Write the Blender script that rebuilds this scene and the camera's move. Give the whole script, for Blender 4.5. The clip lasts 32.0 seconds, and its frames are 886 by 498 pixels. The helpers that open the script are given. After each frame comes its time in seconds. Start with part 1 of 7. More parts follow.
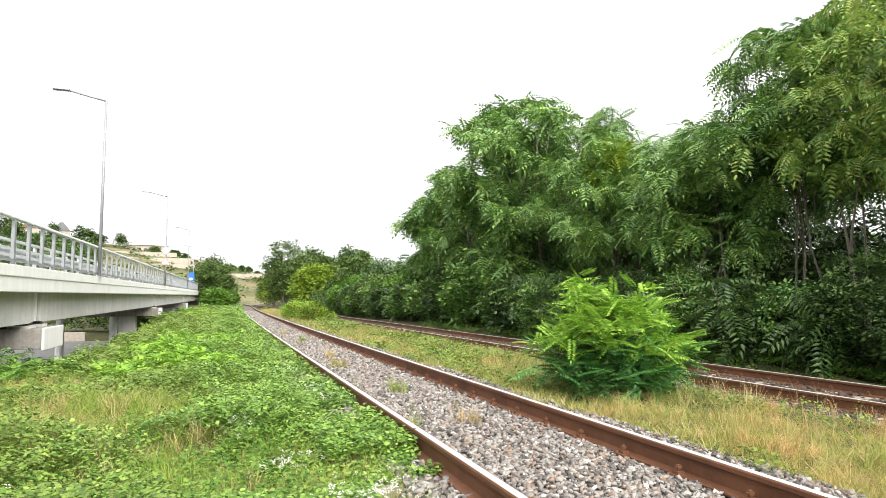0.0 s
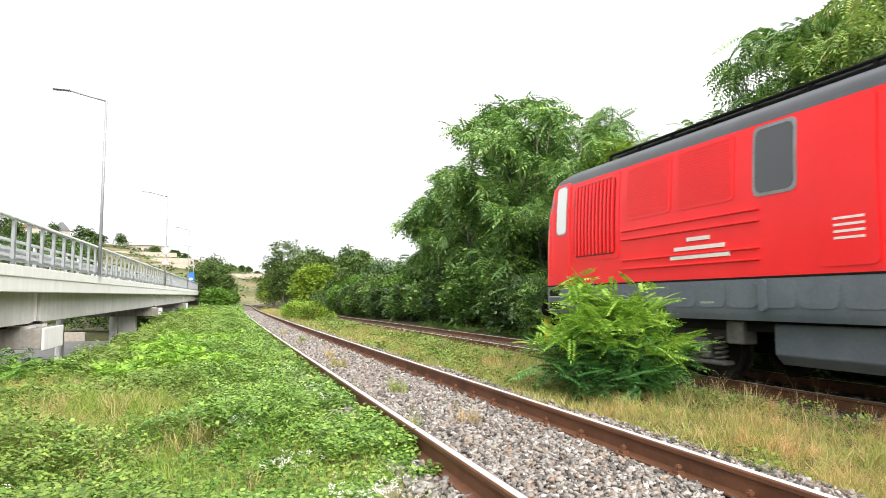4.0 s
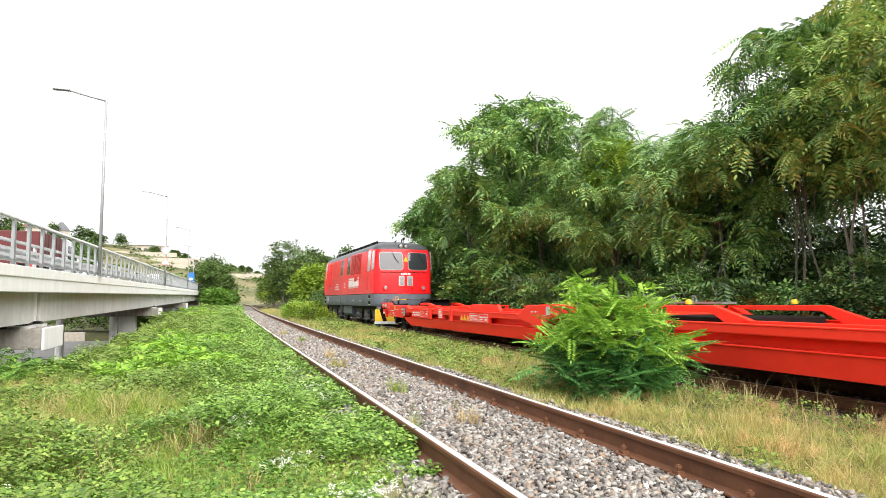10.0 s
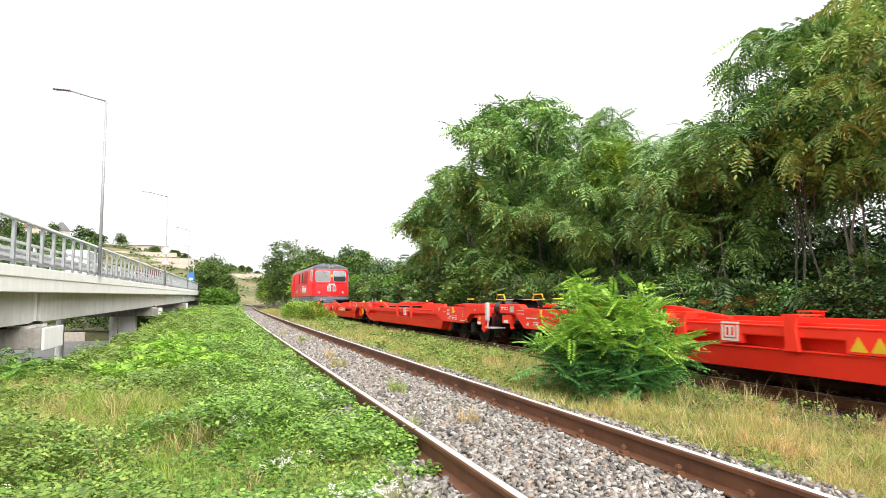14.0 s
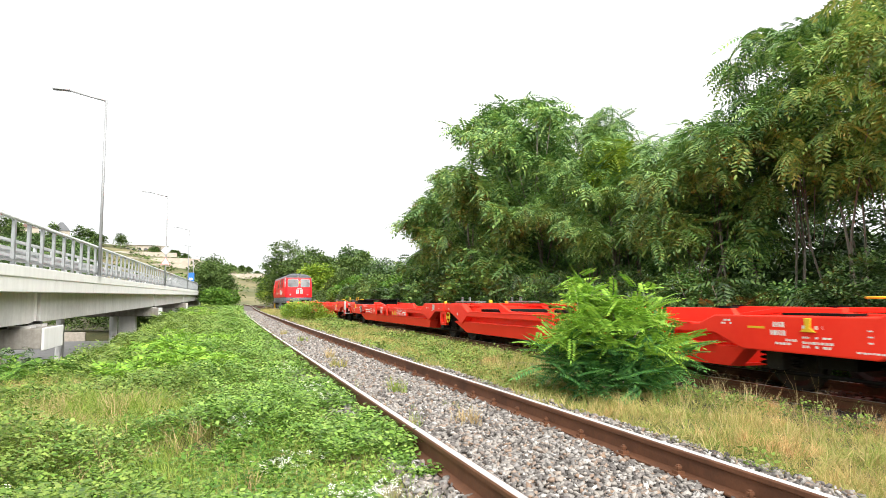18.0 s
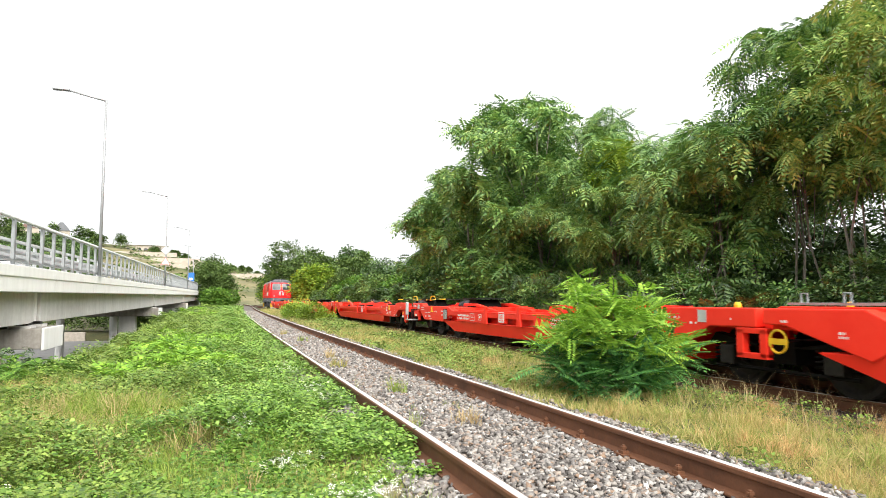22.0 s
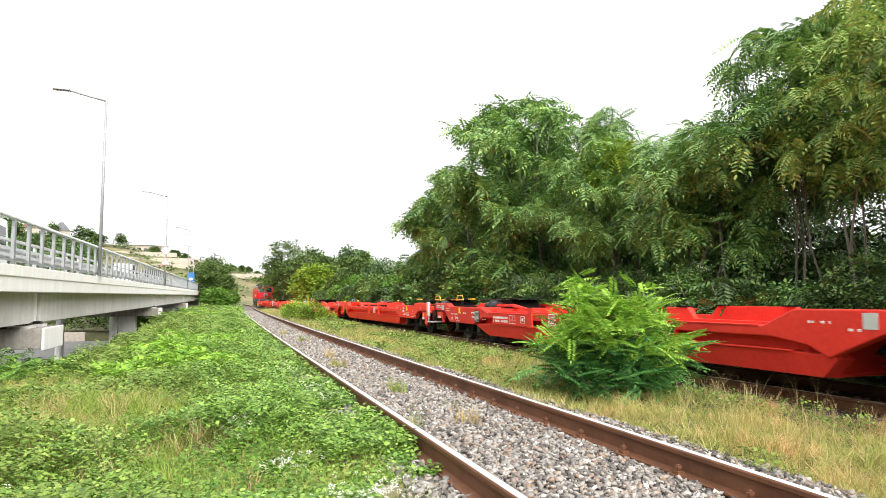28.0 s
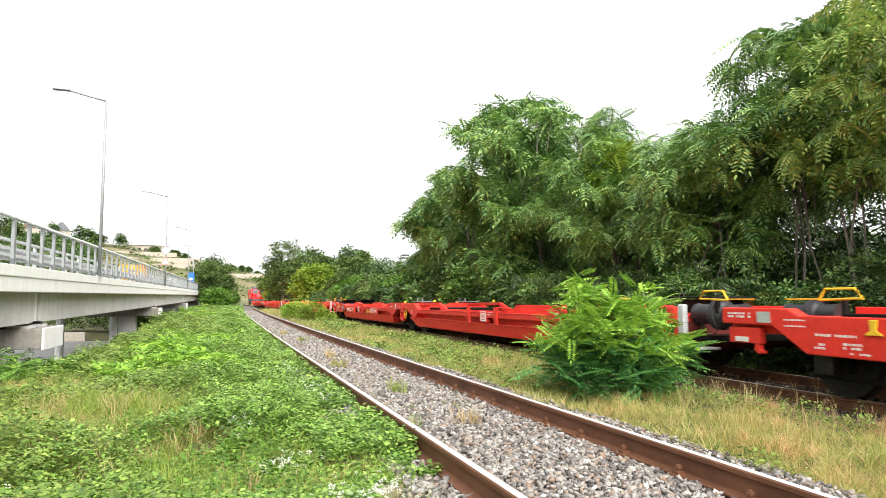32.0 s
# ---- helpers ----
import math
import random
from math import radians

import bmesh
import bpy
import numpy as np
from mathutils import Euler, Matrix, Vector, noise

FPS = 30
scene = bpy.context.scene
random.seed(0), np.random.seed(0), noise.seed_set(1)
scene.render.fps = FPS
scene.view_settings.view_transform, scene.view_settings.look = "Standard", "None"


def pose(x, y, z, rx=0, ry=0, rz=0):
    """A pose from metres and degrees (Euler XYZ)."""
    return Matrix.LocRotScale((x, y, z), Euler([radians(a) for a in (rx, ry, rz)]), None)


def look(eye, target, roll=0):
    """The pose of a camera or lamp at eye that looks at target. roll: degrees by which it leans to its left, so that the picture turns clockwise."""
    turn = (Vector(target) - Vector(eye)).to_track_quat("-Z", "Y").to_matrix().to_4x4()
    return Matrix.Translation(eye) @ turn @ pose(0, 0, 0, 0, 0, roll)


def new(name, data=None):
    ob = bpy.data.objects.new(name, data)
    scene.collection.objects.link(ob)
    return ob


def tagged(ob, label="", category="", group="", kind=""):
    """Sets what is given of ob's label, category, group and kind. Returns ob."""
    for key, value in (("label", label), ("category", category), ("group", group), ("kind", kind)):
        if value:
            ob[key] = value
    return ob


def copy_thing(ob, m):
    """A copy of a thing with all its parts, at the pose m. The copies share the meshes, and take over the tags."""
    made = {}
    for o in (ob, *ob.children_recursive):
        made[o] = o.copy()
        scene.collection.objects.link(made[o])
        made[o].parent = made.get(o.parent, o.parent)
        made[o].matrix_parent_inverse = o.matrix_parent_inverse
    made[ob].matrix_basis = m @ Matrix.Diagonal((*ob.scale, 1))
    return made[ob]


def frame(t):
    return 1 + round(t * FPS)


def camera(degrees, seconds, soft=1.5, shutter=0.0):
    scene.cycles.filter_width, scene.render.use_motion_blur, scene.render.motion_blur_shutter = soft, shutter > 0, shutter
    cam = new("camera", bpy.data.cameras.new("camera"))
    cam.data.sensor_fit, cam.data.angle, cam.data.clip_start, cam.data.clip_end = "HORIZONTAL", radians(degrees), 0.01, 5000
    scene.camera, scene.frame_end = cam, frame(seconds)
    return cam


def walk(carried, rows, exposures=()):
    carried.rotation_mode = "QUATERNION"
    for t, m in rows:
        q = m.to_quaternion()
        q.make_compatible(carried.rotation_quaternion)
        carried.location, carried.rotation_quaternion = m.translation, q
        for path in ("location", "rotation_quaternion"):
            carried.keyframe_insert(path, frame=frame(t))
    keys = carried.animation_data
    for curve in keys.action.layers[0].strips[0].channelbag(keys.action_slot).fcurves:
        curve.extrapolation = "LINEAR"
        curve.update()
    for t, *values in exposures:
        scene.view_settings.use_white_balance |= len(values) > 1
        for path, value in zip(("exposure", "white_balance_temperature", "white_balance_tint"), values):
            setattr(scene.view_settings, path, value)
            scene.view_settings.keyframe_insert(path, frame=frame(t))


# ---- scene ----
# The camera stands on a tripod beside the line: x runs across the track, y along it, z = 0 is the near track's rail head.
cam = camera(69.07, 32.0, 0.45, 0.25)
EYE = pose(0, 0, 1.0075, 94.557, 0, -19.0)
walk(cam, [(0, EYE), (32.0, EYE)], [(0, 1.02), (32.0, 1.02)])

def ramp(nodes, stops):
    r = nodes.new("ShaderNodeValToRGB")
    e = r.color_ramp.elements
    while len(e) < len(stops):
        e.new(0.5)
    for k, (p, c) in zip(e, stops):
        k.position, k.color = p, (*c, 1)
    return r


# ---- light: a bright overcast sky, brightest in a wide patch behind the camera ----
world = bpy.data.worlds.new("sky")
scene.world = world
world.use_nodes = True
wn = world.node_tree.nodes
wl = world.node_tree.links
sky = wn.new("ShaderNodeTexSky")
sky.sky_type, sky.sun_disc = "NISHITA", False
sky.sun_elevation, sky.sun_rotation = radians(44), radians(172)
sky.air_density, sky.dust_density, sky.ozone_density = 1.0, 4.0, 0.6
grey = wn.new("ShaderNodeHueSaturation")
grey.inputs["Saturation"].default_value = 0.14
grey.inputs["Value"].default_value = 1.0
wl.new(sky.outputs[0], grey.inputs["Color"])
cloud = wn.new("ShaderNodeTexNoise")
cloud.inputs["Scale"].default_value, cloud.inputs["Detail"].default_value = 1.6, 4
layer = ramp(wn, [(0.35, (6.4, 6.6, 6.8)), (0.65, (7.4, 7.4, 7.4))])
cover = wn.new("ShaderNodeMix")
cover.data_type = "RGBA"
cover.inputs["Factor"].default_value = 0.82
wl.new(cloud.outputs["Fac"], layer.inputs[0])
wl.new(grey.outputs[0], cover.inputs["A"])
wl.new(layer.outputs[0], cover.inputs["B"])
wl.new(cover.outputs["Result"], wn["Background"].inputs["Color"])
wn["Background"].inputs["Strength"].default_value = 0.098
sun = new("sun", bpy.data.lights.new("sun", "SUN"))
sun.data.energy, sun.data.angle, sun.data.color = 3.5, radians(70), (1.0, 0.965, 0.91)
sun.matrix_world = look((0, 0, 50), (-4, 28, 50 - 28))


# ---- materials ----
def principled(name, rough=0.6, metal=0.0):
    m = bpy.data.materials.new(name)
    m.use_nodes = True
    b = m.node_tree.nodes["Principled BSDF"]
    b.inputs["Roughness"].default_value, b.inputs["Metallic"].default_value = rough, metal
    return m, m.node_tree.nodes, m.node_tree.links, b


def noisy(nodes, links, scale, detail=5, kind="Object", rough=0.6, stretch=None):
    tc = nodes.new("ShaderNodeTexCoord")
    n = nodes.new("ShaderNodeTexNoise")
    n.inputs["Scale"].default_value, n.inputs["Detail"].default_value = scale, detail
    n.inputs["Roughness"].default_value = rough
    src = tc.outputs[kind]
    if stretch:
        mp = nodes.new("ShaderNodeMapping")
        mp.inputs["Scale"].default_value = stretch
        links.new(src, mp.inputs[0])
        src = mp.outputs[0]
    links.new(src, n.inputs["Vector"])
    return n


def surface(name, stops, scale=3.0, rough=0.6, metal=0.0, bump=0.0, bump_scale=40.0, fine=0.35, fine_scale=None, stretch=None, coat=0.0, shine=0.35, streaks=0.0):
    """A material with colour stops on large noise, darkened and lightened by fine grain, and a fine relief."""
    m, nodes, links, b = principled(name, rough, metal)
    big = noisy(nodes, links, scale, 6, stretch=stretch)
    col = ramp(nodes, stops)
    links.new(big.outputs["Fac"], col.inputs[0])
    small = noisy(nodes, links, fine_scale or scale * 14, 4)
    mix = nodes.new("ShaderNodeMix")
    mix.data_type, mix.blend_type = "RGBA", "OVERLAY"
    mix.inputs["Factor"].default_value = fine
    links.new(col.outputs[0], mix.inputs["A"])
    links.new(small.outputs["Fac"], mix.inputs["B"])
    last = mix.outputs["Result"]
    if streaks:
        run = noisy(nodes, links, 1.6, 5, stretch=(2.2, 2.2, 0.16))
        dirt = ramp(nodes, [(0.40, (1.0, 1.0, 1.0)), (0.58, (1 - 0.5 * streaks,) * 3), (0.72, (1 - streaks, 1 - 1.05 * streaks, 1 - 1.12 * streaks))])
        links.new(run.outputs["Fac"], dirt.inputs[0])
        wash = nodes.new("ShaderNodeMix")
        wash.data_type, wash.blend_type = "RGBA", "MULTIPLY"
        wash.inputs["Factor"].default_value = 1.0
        links.new(last, wash.inputs["A"])
        links.new(dirt.outputs[0], wash.inputs["B"])
        last = wash.outputs["Result"]
    links.new(last, b.inputs["Base Color"])
    rr = nodes.new("ShaderNodeMapRange")
    rr.inputs["To Min"].default_value, rr.inputs["To Max"].default_value = max(0.02, rough - 0.12), min(1, rough + 0.12)
    links.new(small.outputs["Fac"], rr.inputs["Value"])
    links.new(rr.outputs[0], b.inputs["Roughness"])
    b.inputs["Specular IOR Level"].default_value = shine
    if coat:
        b.inputs["Coat Weight"].default_value = coat
        b.inputs["Coat Roughness"].default_value = 0.12
    if bump:
        n = noisy(nodes, links, bump_scale, 5)
        bp = nodes.new("ShaderNodeBump")
        bp.inputs["Strength"].default_value, bp.inputs["Distance"].default_value = bump, 0.02
        links.new(n.outputs["Fac"], bp.inputs["Height"])
        links.new(bp.outputs[0], b.inputs["Normal"])
    return m


def foliage(name, stops, through_light=0.3, rough=0.5, patch=0.6, patch_scale=0.7, shine=0.2):
    """Leaves: each its own tint, drifting in patches, with light passing through."""
    m, nodes, links, b = principled(name, rough)
    geo = nodes.new("ShaderNodeNewGeometry")
    n = noisy(nodes, links, patch_scale, 3, "Object")
    a = nodes.new("ShaderNodeMix")
    a.inputs["Factor"].default_value = patch
    links.new(geo.outputs["Random Per Island"], a.inputs["A"])
    links.new(n.outputs["Fac"], a.inputs["B"])
    col = ramp(nodes, stops)
    links.new(a.outputs["Result"], col.inputs[0])
    links.new(col.outputs[0], b.inputs["Base Color"])
    b.inputs["Specular IOR Level"].default_value = shine
    tr = nodes.new("ShaderNodeBsdfTranslucent")
    links.new(col.outputs[0], tr.inputs["Color"])
    mx = nodes.new("ShaderNodeMixShader")
    mx.inputs[0].default_value = through_light
    links.new(b.outputs[0], mx.inputs[1])
    links.new(tr.outputs[0], mx.inputs[2])
    links.new(mx.outputs[0], nodes["Material Output"].inputs["Surface"])
    return m


def glass_dark(name, tint, gloss=0.9):
    m, nodes, links, b = principled(name, 0.05)
    b.inputs["Base Color"].default_value = (*tint, 1)
    b.inputs["Specular IOR Level"].default_value = gloss
    return m


RED = surface("red_paint", [(0.25, (0.88, 0.012, 0.016)), (0.75, (0.96, 0.019, 0.023))], 1.3, 0.36, bump=0.07, bump_scale=2.2, fine=0.12, coat=0.2, shine=0.25)
RED_WAGON = surface("red_wagon_paint", [(0.2, (0.86, 0.030, 0.016)), (0.55, (0.95, 0.046, 0.024)), (0.85, (0.80, 0.034, 0.018))], 0.9, 0.42, bump=0.06, bump_scale=9, fine=0.2, shine=0.14)
RED_WORN = surface("faded_red_wagon_paint", [(0.2, (0.58, 0.030, 0.020)), (0.6, (0.72, 0.045, 0.030)), (0.9, (0.48, 0.034, 0.026))], 1.1, 0.5, bump=0.08, bump_scale=12, fine=0.35, shine=0.16)
# wagon end red, darkened in the colour for the shade between wagons
SHADED_END_RED = surface("shaded_red_end_paint", [(0.3, (0.06, 0.012, 0.010)), (0.7, (0.15, 0.02, 0.016))], 2, 0.65, bump=0.1, bump_scale=20)
GREY_SKIRT = surface("slate_grey_paint", [(0.3, (0.098, 0.116, 0.140)), (0.7, (0.145, 0.166, 0.195))], 1.5, 0.42, bump=0.05, bump_scale=12, fine=0.25)
ROOF_GREY = surface("dark_roof_paint", [(0.3, (0.045, 0.048, 0.054)), (0.7, (0.075, 0.080, 0.089))], 1.1, 0.36, bump=0.03, bump_scale=6, fine=0.2)
BLACK = surface("sooty_black_metal", [(0.3, (0.004, 0.004, 0.004)), (0.7, (0.011, 0.010, 0.009))], 4, 0.7, bump=0.2, bump_scale=30, shine=0.12)
RUBBER = surface("black_rubber", [(0.3, (0.02, 0.02, 0.021)), (0.7, (0.04, 0.04, 0.042))], 3, 0.45)
STEEL_DARK = surface("greasy_steel", [(0.3, (0.012, 0.011, 0.010)), (0.7, (0.036, 0.032, 0.028))], 7, 0.55, 0.2, bump=0.15)
BOGIE_GREY = surface("dusty_bogie_steel", [(0.3, (0.085, 0.082, 0.078)), (0.7, (0.17, 0.163, 0.152))], 6, 0.6, 0.1, bump=0.15)
# body red with the shade behind ribs and slats put into the colour
LOUVRE_SHADE_RED = surface("shaded_red_louvre_paint", [(0.3, (0.10, 0.003, 0.003)), (0.7, (0.15, 0.004, 0.004))], 2, 0.5, fine=0.15)
TREAD = surface("polished_tread_steel", [(0.3, (0.55, 0.55, 0.56)), (0.7, (0.72, 0.72, 0.73))], 12, 0.22, 1.0)
GALV = surface("galvanised_steel", [(0.3, (0.22, 0.235, 0.24)), (0.7, (0.33, 0.345, 0.35))], 2.5, 0.5, 0.35, fine=0.2)
GALV_LIGHT = surface("bright_galvanised_steel", [(0.3, (0.50, 0.52, 0.53)), (0.7, (0.66, 0.68, 0.69))], 2.5, 0.5, 0.2, fine=0.2)
ALU = surface("pale_aluminium", [(0.3, (0.55, 0.56, 0.56)), (0.7, (0.68, 0.69, 0.69))], 6, 0.4, 0.5)
YELLOW = surface("yellow_paint", [(0.3, (0.72, 0.42, 0.02)), (0.7, (0.82, 0.52, 0.03))], 4, 0.45, fine=0.2)
WHITE_MARK = surface("white_lettering_paint", [(0.3, (0.72, 0.70, 0.66)), (0.7, (0.82, 0.81, 0.79))], 8, 0.5, fine=0.2)
WHITE_PAINT = surface("white_car_paint", [(0.3, (0.74, 0.75, 0.76)), (0.7, (0.80, 0.81, 0.82))], 2, 0.25, fine=0.05, coat=0.5)
ORANGE = surface("orange_tarpaulin", [(0.3, (0.74, 0.30, 0.015)), (0.7, (0.82, 0.37, 0.03))], 1.5, 0.5, fine=0.15)
CONCRETE = surface("grey_concrete", [(0.25, (0.62, 0.60, 0.57)), (0.55, (0.74, 0.725, 0.70)), (0.8, (0.64, 0.62, 0.585))], 0.5, 0.85, bump=0.2, bump_scale=16, fine=0.35, fine_scale=7, streaks=0.16)
CONCRETE_WHITE = surface("white_painted_concrete", [(0.2, (0.85, 0.835, 0.81)), (0.5, (0.92, 0.91, 0.89)), (0.9, (0.83, 0.81, 0.78))], 0.6, 0.8, bump=0.15, bump_scale=20, fine=0.25, fine_scale=9, streaks=0.08)
# pier caps: brown stains and the deck's shade, both in the colour
CONCRETE_STAINED_SHADED = surface("stained_shaded_concrete", [(0.25, (0.30, 0.27, 0.235)), (0.55, (0.42, 0.39, 0.35)), (0.8, (0.34, 0.31, 0.27))], 0.7, 0.88, bump=0.2, bump_scale=16, fine=0.4, fine_scale=8, streaks=0.4)
ASPHALT = surface("asphalt", [(0.3, (0.10, 0.10, 0.10)), (0.7, (0.15, 0.148, 0.145))], 0.8, 0.85, bump=0.2, bump_scale=60)
RUST = surface("brown_rail_rust", [(0.25, (0.085, 0.036, 0.019)), (0.6, (0.165, 0.070, 0.034)), (0.85, (0.115, 0.056, 0.033))], 1.7, 0.7, 0.0, bump=0.15, bump_scale=60, fine=0.4, fine_scale=25)
RAIL_HEAD = surface("worn_rail_head", [(0.3, (0.50, 0.49, 0.48)), (0.7, (0.68, 0.67, 0.66))], 6, 0.42, 0.3, fine=0.2, stretch=(8, 0.5, 8))
SLAB = surface("dusty_broken_slab", [(0.3, (0.13, 0.115, 0.095)), (0.7, (0.22, 0.20, 0.17))], 5, 0.95, bump=0.4, bump_scale=40)
SLEEPER = surface("sleeper_concrete", [(0.3, (0.26, 0.23, 0.19)), (0.7, (0.38, 0.34, 0.29))], 3, 0.9, bump=0.3, bump_scale=40)
BARK = surface("grey_brown_bark", [(0.3, (0.17, 0.14, 0.11)), (0.7, (0.33, 0.29, 0.24))], 5, 0.9, bump=0.5, bump_scale=22, stretch=(3, 3, 0.6))
WINDOW = glass_dark("dark_window_glass", (0.03, 0.035, 0.04))
# base colour lifted to grey for sky reflected in one screen
WINDSCREEN = glass_dark("sky_grey_windscreen_glass", (0.08, 0.085, 0.09), 0.5)
LAMP_GREY = surface("weathered_lamp_steel", [(0.3, (0.25, 0.258, 0.262)), (0.7, (0.34, 0.348, 0.352))], 2.5, 0.5, 0.2, fine=0.2)
OILY_BED = surface("oily_brown_ballast", [(0.25, (0.035, 0.027, 0.022)), (0.5, (0.075, 0.058, 0.047)), (0.8, (0.13, 0.105, 0.088))], 9, 0.95, bump=1.0, bump_scale=26, fine=0.5, fine_scale=30)
# cab panes: the white of the reflected sky is put into the base colour
WINDOW_PALE = glass_dark("sky_white_window_glass", (0.78, 0.80, 0.80))
LAMP_GLASS = glass_dark("clear_lamp_glass", (0.24, 0.24, 0.23))
RIM_GREY = surface("grey_window_rim", [(0.3, (0.20, 0.205, 0.21)), (0.7, (0.30, 0.305, 0.31))], 4, 0.4, 0.3)
RED_GLASS = glass_dark("red_lens", (0.5, 0.02, 0.01))
SOIL = surface("weedy_soil", [(0.25, (0.030, 0.036, 0.013)), (0.5, (0.062, 0.062, 0.024)), (0.75, (0.13, 0.105, 0.05))], 0.45, 0.95, bump=0.6, bump_scale=14, fine=0.5, fine_scale=9)
BALLAST_BED = surface("ballast_bed", [(0.25, (0.07, 0.058, 0.048)), (0.5, (0.14, 0.125, 0.11)), (0.8, (0.22, 0.205, 0.19))], 9, 0.95, bump=1.0, bump_scale=26, fine=0.5, fine_scale=30)
HILL = surface("dry_terraced_hillside", [(0.35, (0.07, 0.085, 0.032)), (0.5, (0.20, 0.175, 0.09)), (0.65, (0.09, 0.105, 0.042))], 0.03, 0.95, fine=0.5, fine_scale=0.2)
WALL_PALE = surface("pale_stone_wall", [(0.3, (0.36, 0.31, 0.25)), (0.7, (0.48, 0.43, 0.36))], 0.5, 0.9)
TILE_RED = surface("red_roof_tiles", [(0.3, (0.10, 0.062, 0.05)), (0.7, (0.15, 0.09, 0.072))], 1, 0.85)
TILE_GREY = surface("grey_roof_sheet", [(0.3, (0.08, 0.085, 0.09)), (0.7, (0.13, 0.135, 0.14))], 1, 0.7)
BLUE_SIGN = surface("blue_sign_face", [(0.3, (0.02, 0.13, 0.50)), (0.7, (0.03, 0.17, 0.58))], 3, 0.4)

SIGN_RED = surface("faded_red_sign_border", [(0.3, (0.42, 0.16, 0.14)), (0.7, (0.50, 0.22, 0.19))], 3, 0.5)

STONE, nodes_, links_, b_ = principled("ballast_stones", 0.92)
g_ = nodes_.new("ShaderNodeNewGeometry")
r_ = ramp(nodes_, [(0.0, (0.06, 0.052, 0.046)), (0.25, (0.16, 0.145, 0.135)), (0.45, (0.25, 0.230, 0.208)), (0.62, (0.33, 0.307, 0.278)), (0.75, (0.24, 0.160, 0.108)), (0.86, (0.21, 0.195, 0.185)), (1.0, (0.50, 0.48, 0.45))])
links_.new(g_.outputs["Random Per Island"], r_.inputs[0])
n_ = noisy(nodes_, links_, 90, 4)
x_ = nodes_.new("ShaderNodeMix")
x_.data_type, x_.blend_type = "RGBA", "OVERLAY"
x_.inputs["Factor"].default_value = 0.5
links_.new(r_.outputs[0], x_.inputs["A"])
links_.new(n_.outputs["Fac"], x_.inputs["B"])
links_.new(x_.outputs["Result"], b_.inputs["Base Color"])

STONE_DIRTY = surface("rusty_dusty_stones", [(0.3, (0.05, 0.037, 0.029)), (0.55, (0.105, 0.08, 0.063)), (0.8, (0.18, 0.15, 0.122))], 14, 0.95, fine=0.5, fine_scale=60)

LEAF_TREE = foliage("tree_of_heaven_leaves", [(0.15, (0.024, 0.066, 0.019)), (0.38, (0.092, 0.210, 0.050)), (0.58, (0.205, 0.350, 0.078)), (0.80, (0.38, 0.50, 0.12))], 0.15, 0.42, 0.6, 0.85, 0.55)
LEAF_DULL = foliage("browning_leaves", [(0.12, (0.045, 0.10, 0.025)), (0.36, (0.150, 0.285, 0.058)), (0.58, (0.30, 0.43, 0.090)), (0.80, (0.44, 0.47, 0.12)), (0.96, (0.52, 0.37, 0.12))], 0.18, 0.48, 0.5, 0.6, 0.45)
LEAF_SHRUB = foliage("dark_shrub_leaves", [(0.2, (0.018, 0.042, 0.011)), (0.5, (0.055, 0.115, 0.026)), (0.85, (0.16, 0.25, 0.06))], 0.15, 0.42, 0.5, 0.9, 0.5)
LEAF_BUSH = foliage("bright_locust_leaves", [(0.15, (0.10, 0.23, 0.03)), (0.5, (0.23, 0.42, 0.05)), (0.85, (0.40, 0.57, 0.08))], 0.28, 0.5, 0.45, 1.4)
# locust leaves darkened in the colour for shade low in the bush
LEAF_BUSH_SHADED = foliage("shaded_locust_leaves", [(0.2, (0.035, 0.12, 0.040)), (0.5, (0.085, 0.235, 0.060)), (0.85, (0.17, 0.36, 0.08))], 0.2, 0.5, 0.45, 1.4)
LEAF_LIME = foliage("yellow_green_leaves", [(0.15, (0.075, 0.15, 0.02)), (0.5, (0.20, 0.32, 0.035)), (0.85, (0.42, 0.48, 0.06))], 0.3, 0.5, 0.5, 0.8)
LEAF_FAR = foliage("distant_tree_leaves", [(0.2, (0.030, 0.058, 0.016)), (0.5, (0.085, 0.145, 0.034)), (0.85, (0.20, 0.27, 0.07))], 0.18, 0.6, 0.55, 0.3)
LEAF_MEADOW = foliage("meadow_leaves", [(0.12, (0.042, 0.092, 0.015)), (0.40, (0.125, 0.212, 0.034)), (0.65, (0.230, 0.325, 0.056)), (0.92, (0.38, 0.44, 0.13))], 0.18, 0.5, 0.45, 0.7, 0.3)
LEAF_CLOVER = foliage("clover_leaves", [(0.12, (0.040, 0.104, 0.016)), (0.40, (0.125, 0.248, 0.036)), (0.65, (0.230, 0.375, 0.058)), (0.92, (0.41, 0.51, 0.15))], 0.18, 0.45, 0.45, 0.9, 0.35)
GRASS = foliage("dry_grass_blades", [(0.2, (0.17, 0.23, 0.045)), (0.42, (0.36, 0.35, 0.10)), (0.6, (0.55, 0.43, 0.18)), (0.8, (0.66, 0.43, 0.21))], 0.3, 0.6, 0.65, 1.1)
GRASS_GREEN = foliage("green_grass_blades", [(0.2, (0.10, 0.20, 0.028)), (0.5, (0.24, 0.34, 0.052)), (0.8, (0.46, 0.45, 0.14))], 0.3, 0.6, 0.5, 0.6)
THATCH = foliage("matted_grass", [(0.15, (0.13, 0.20, 0.04)), (0.4, (0.28, 0.31, 0.08)), (0.6, (0.46, 0.38, 0.16)), (0.85, (0.60, 0.46, 0.22))], 0.25, 0.6, 0.6, 1.3)
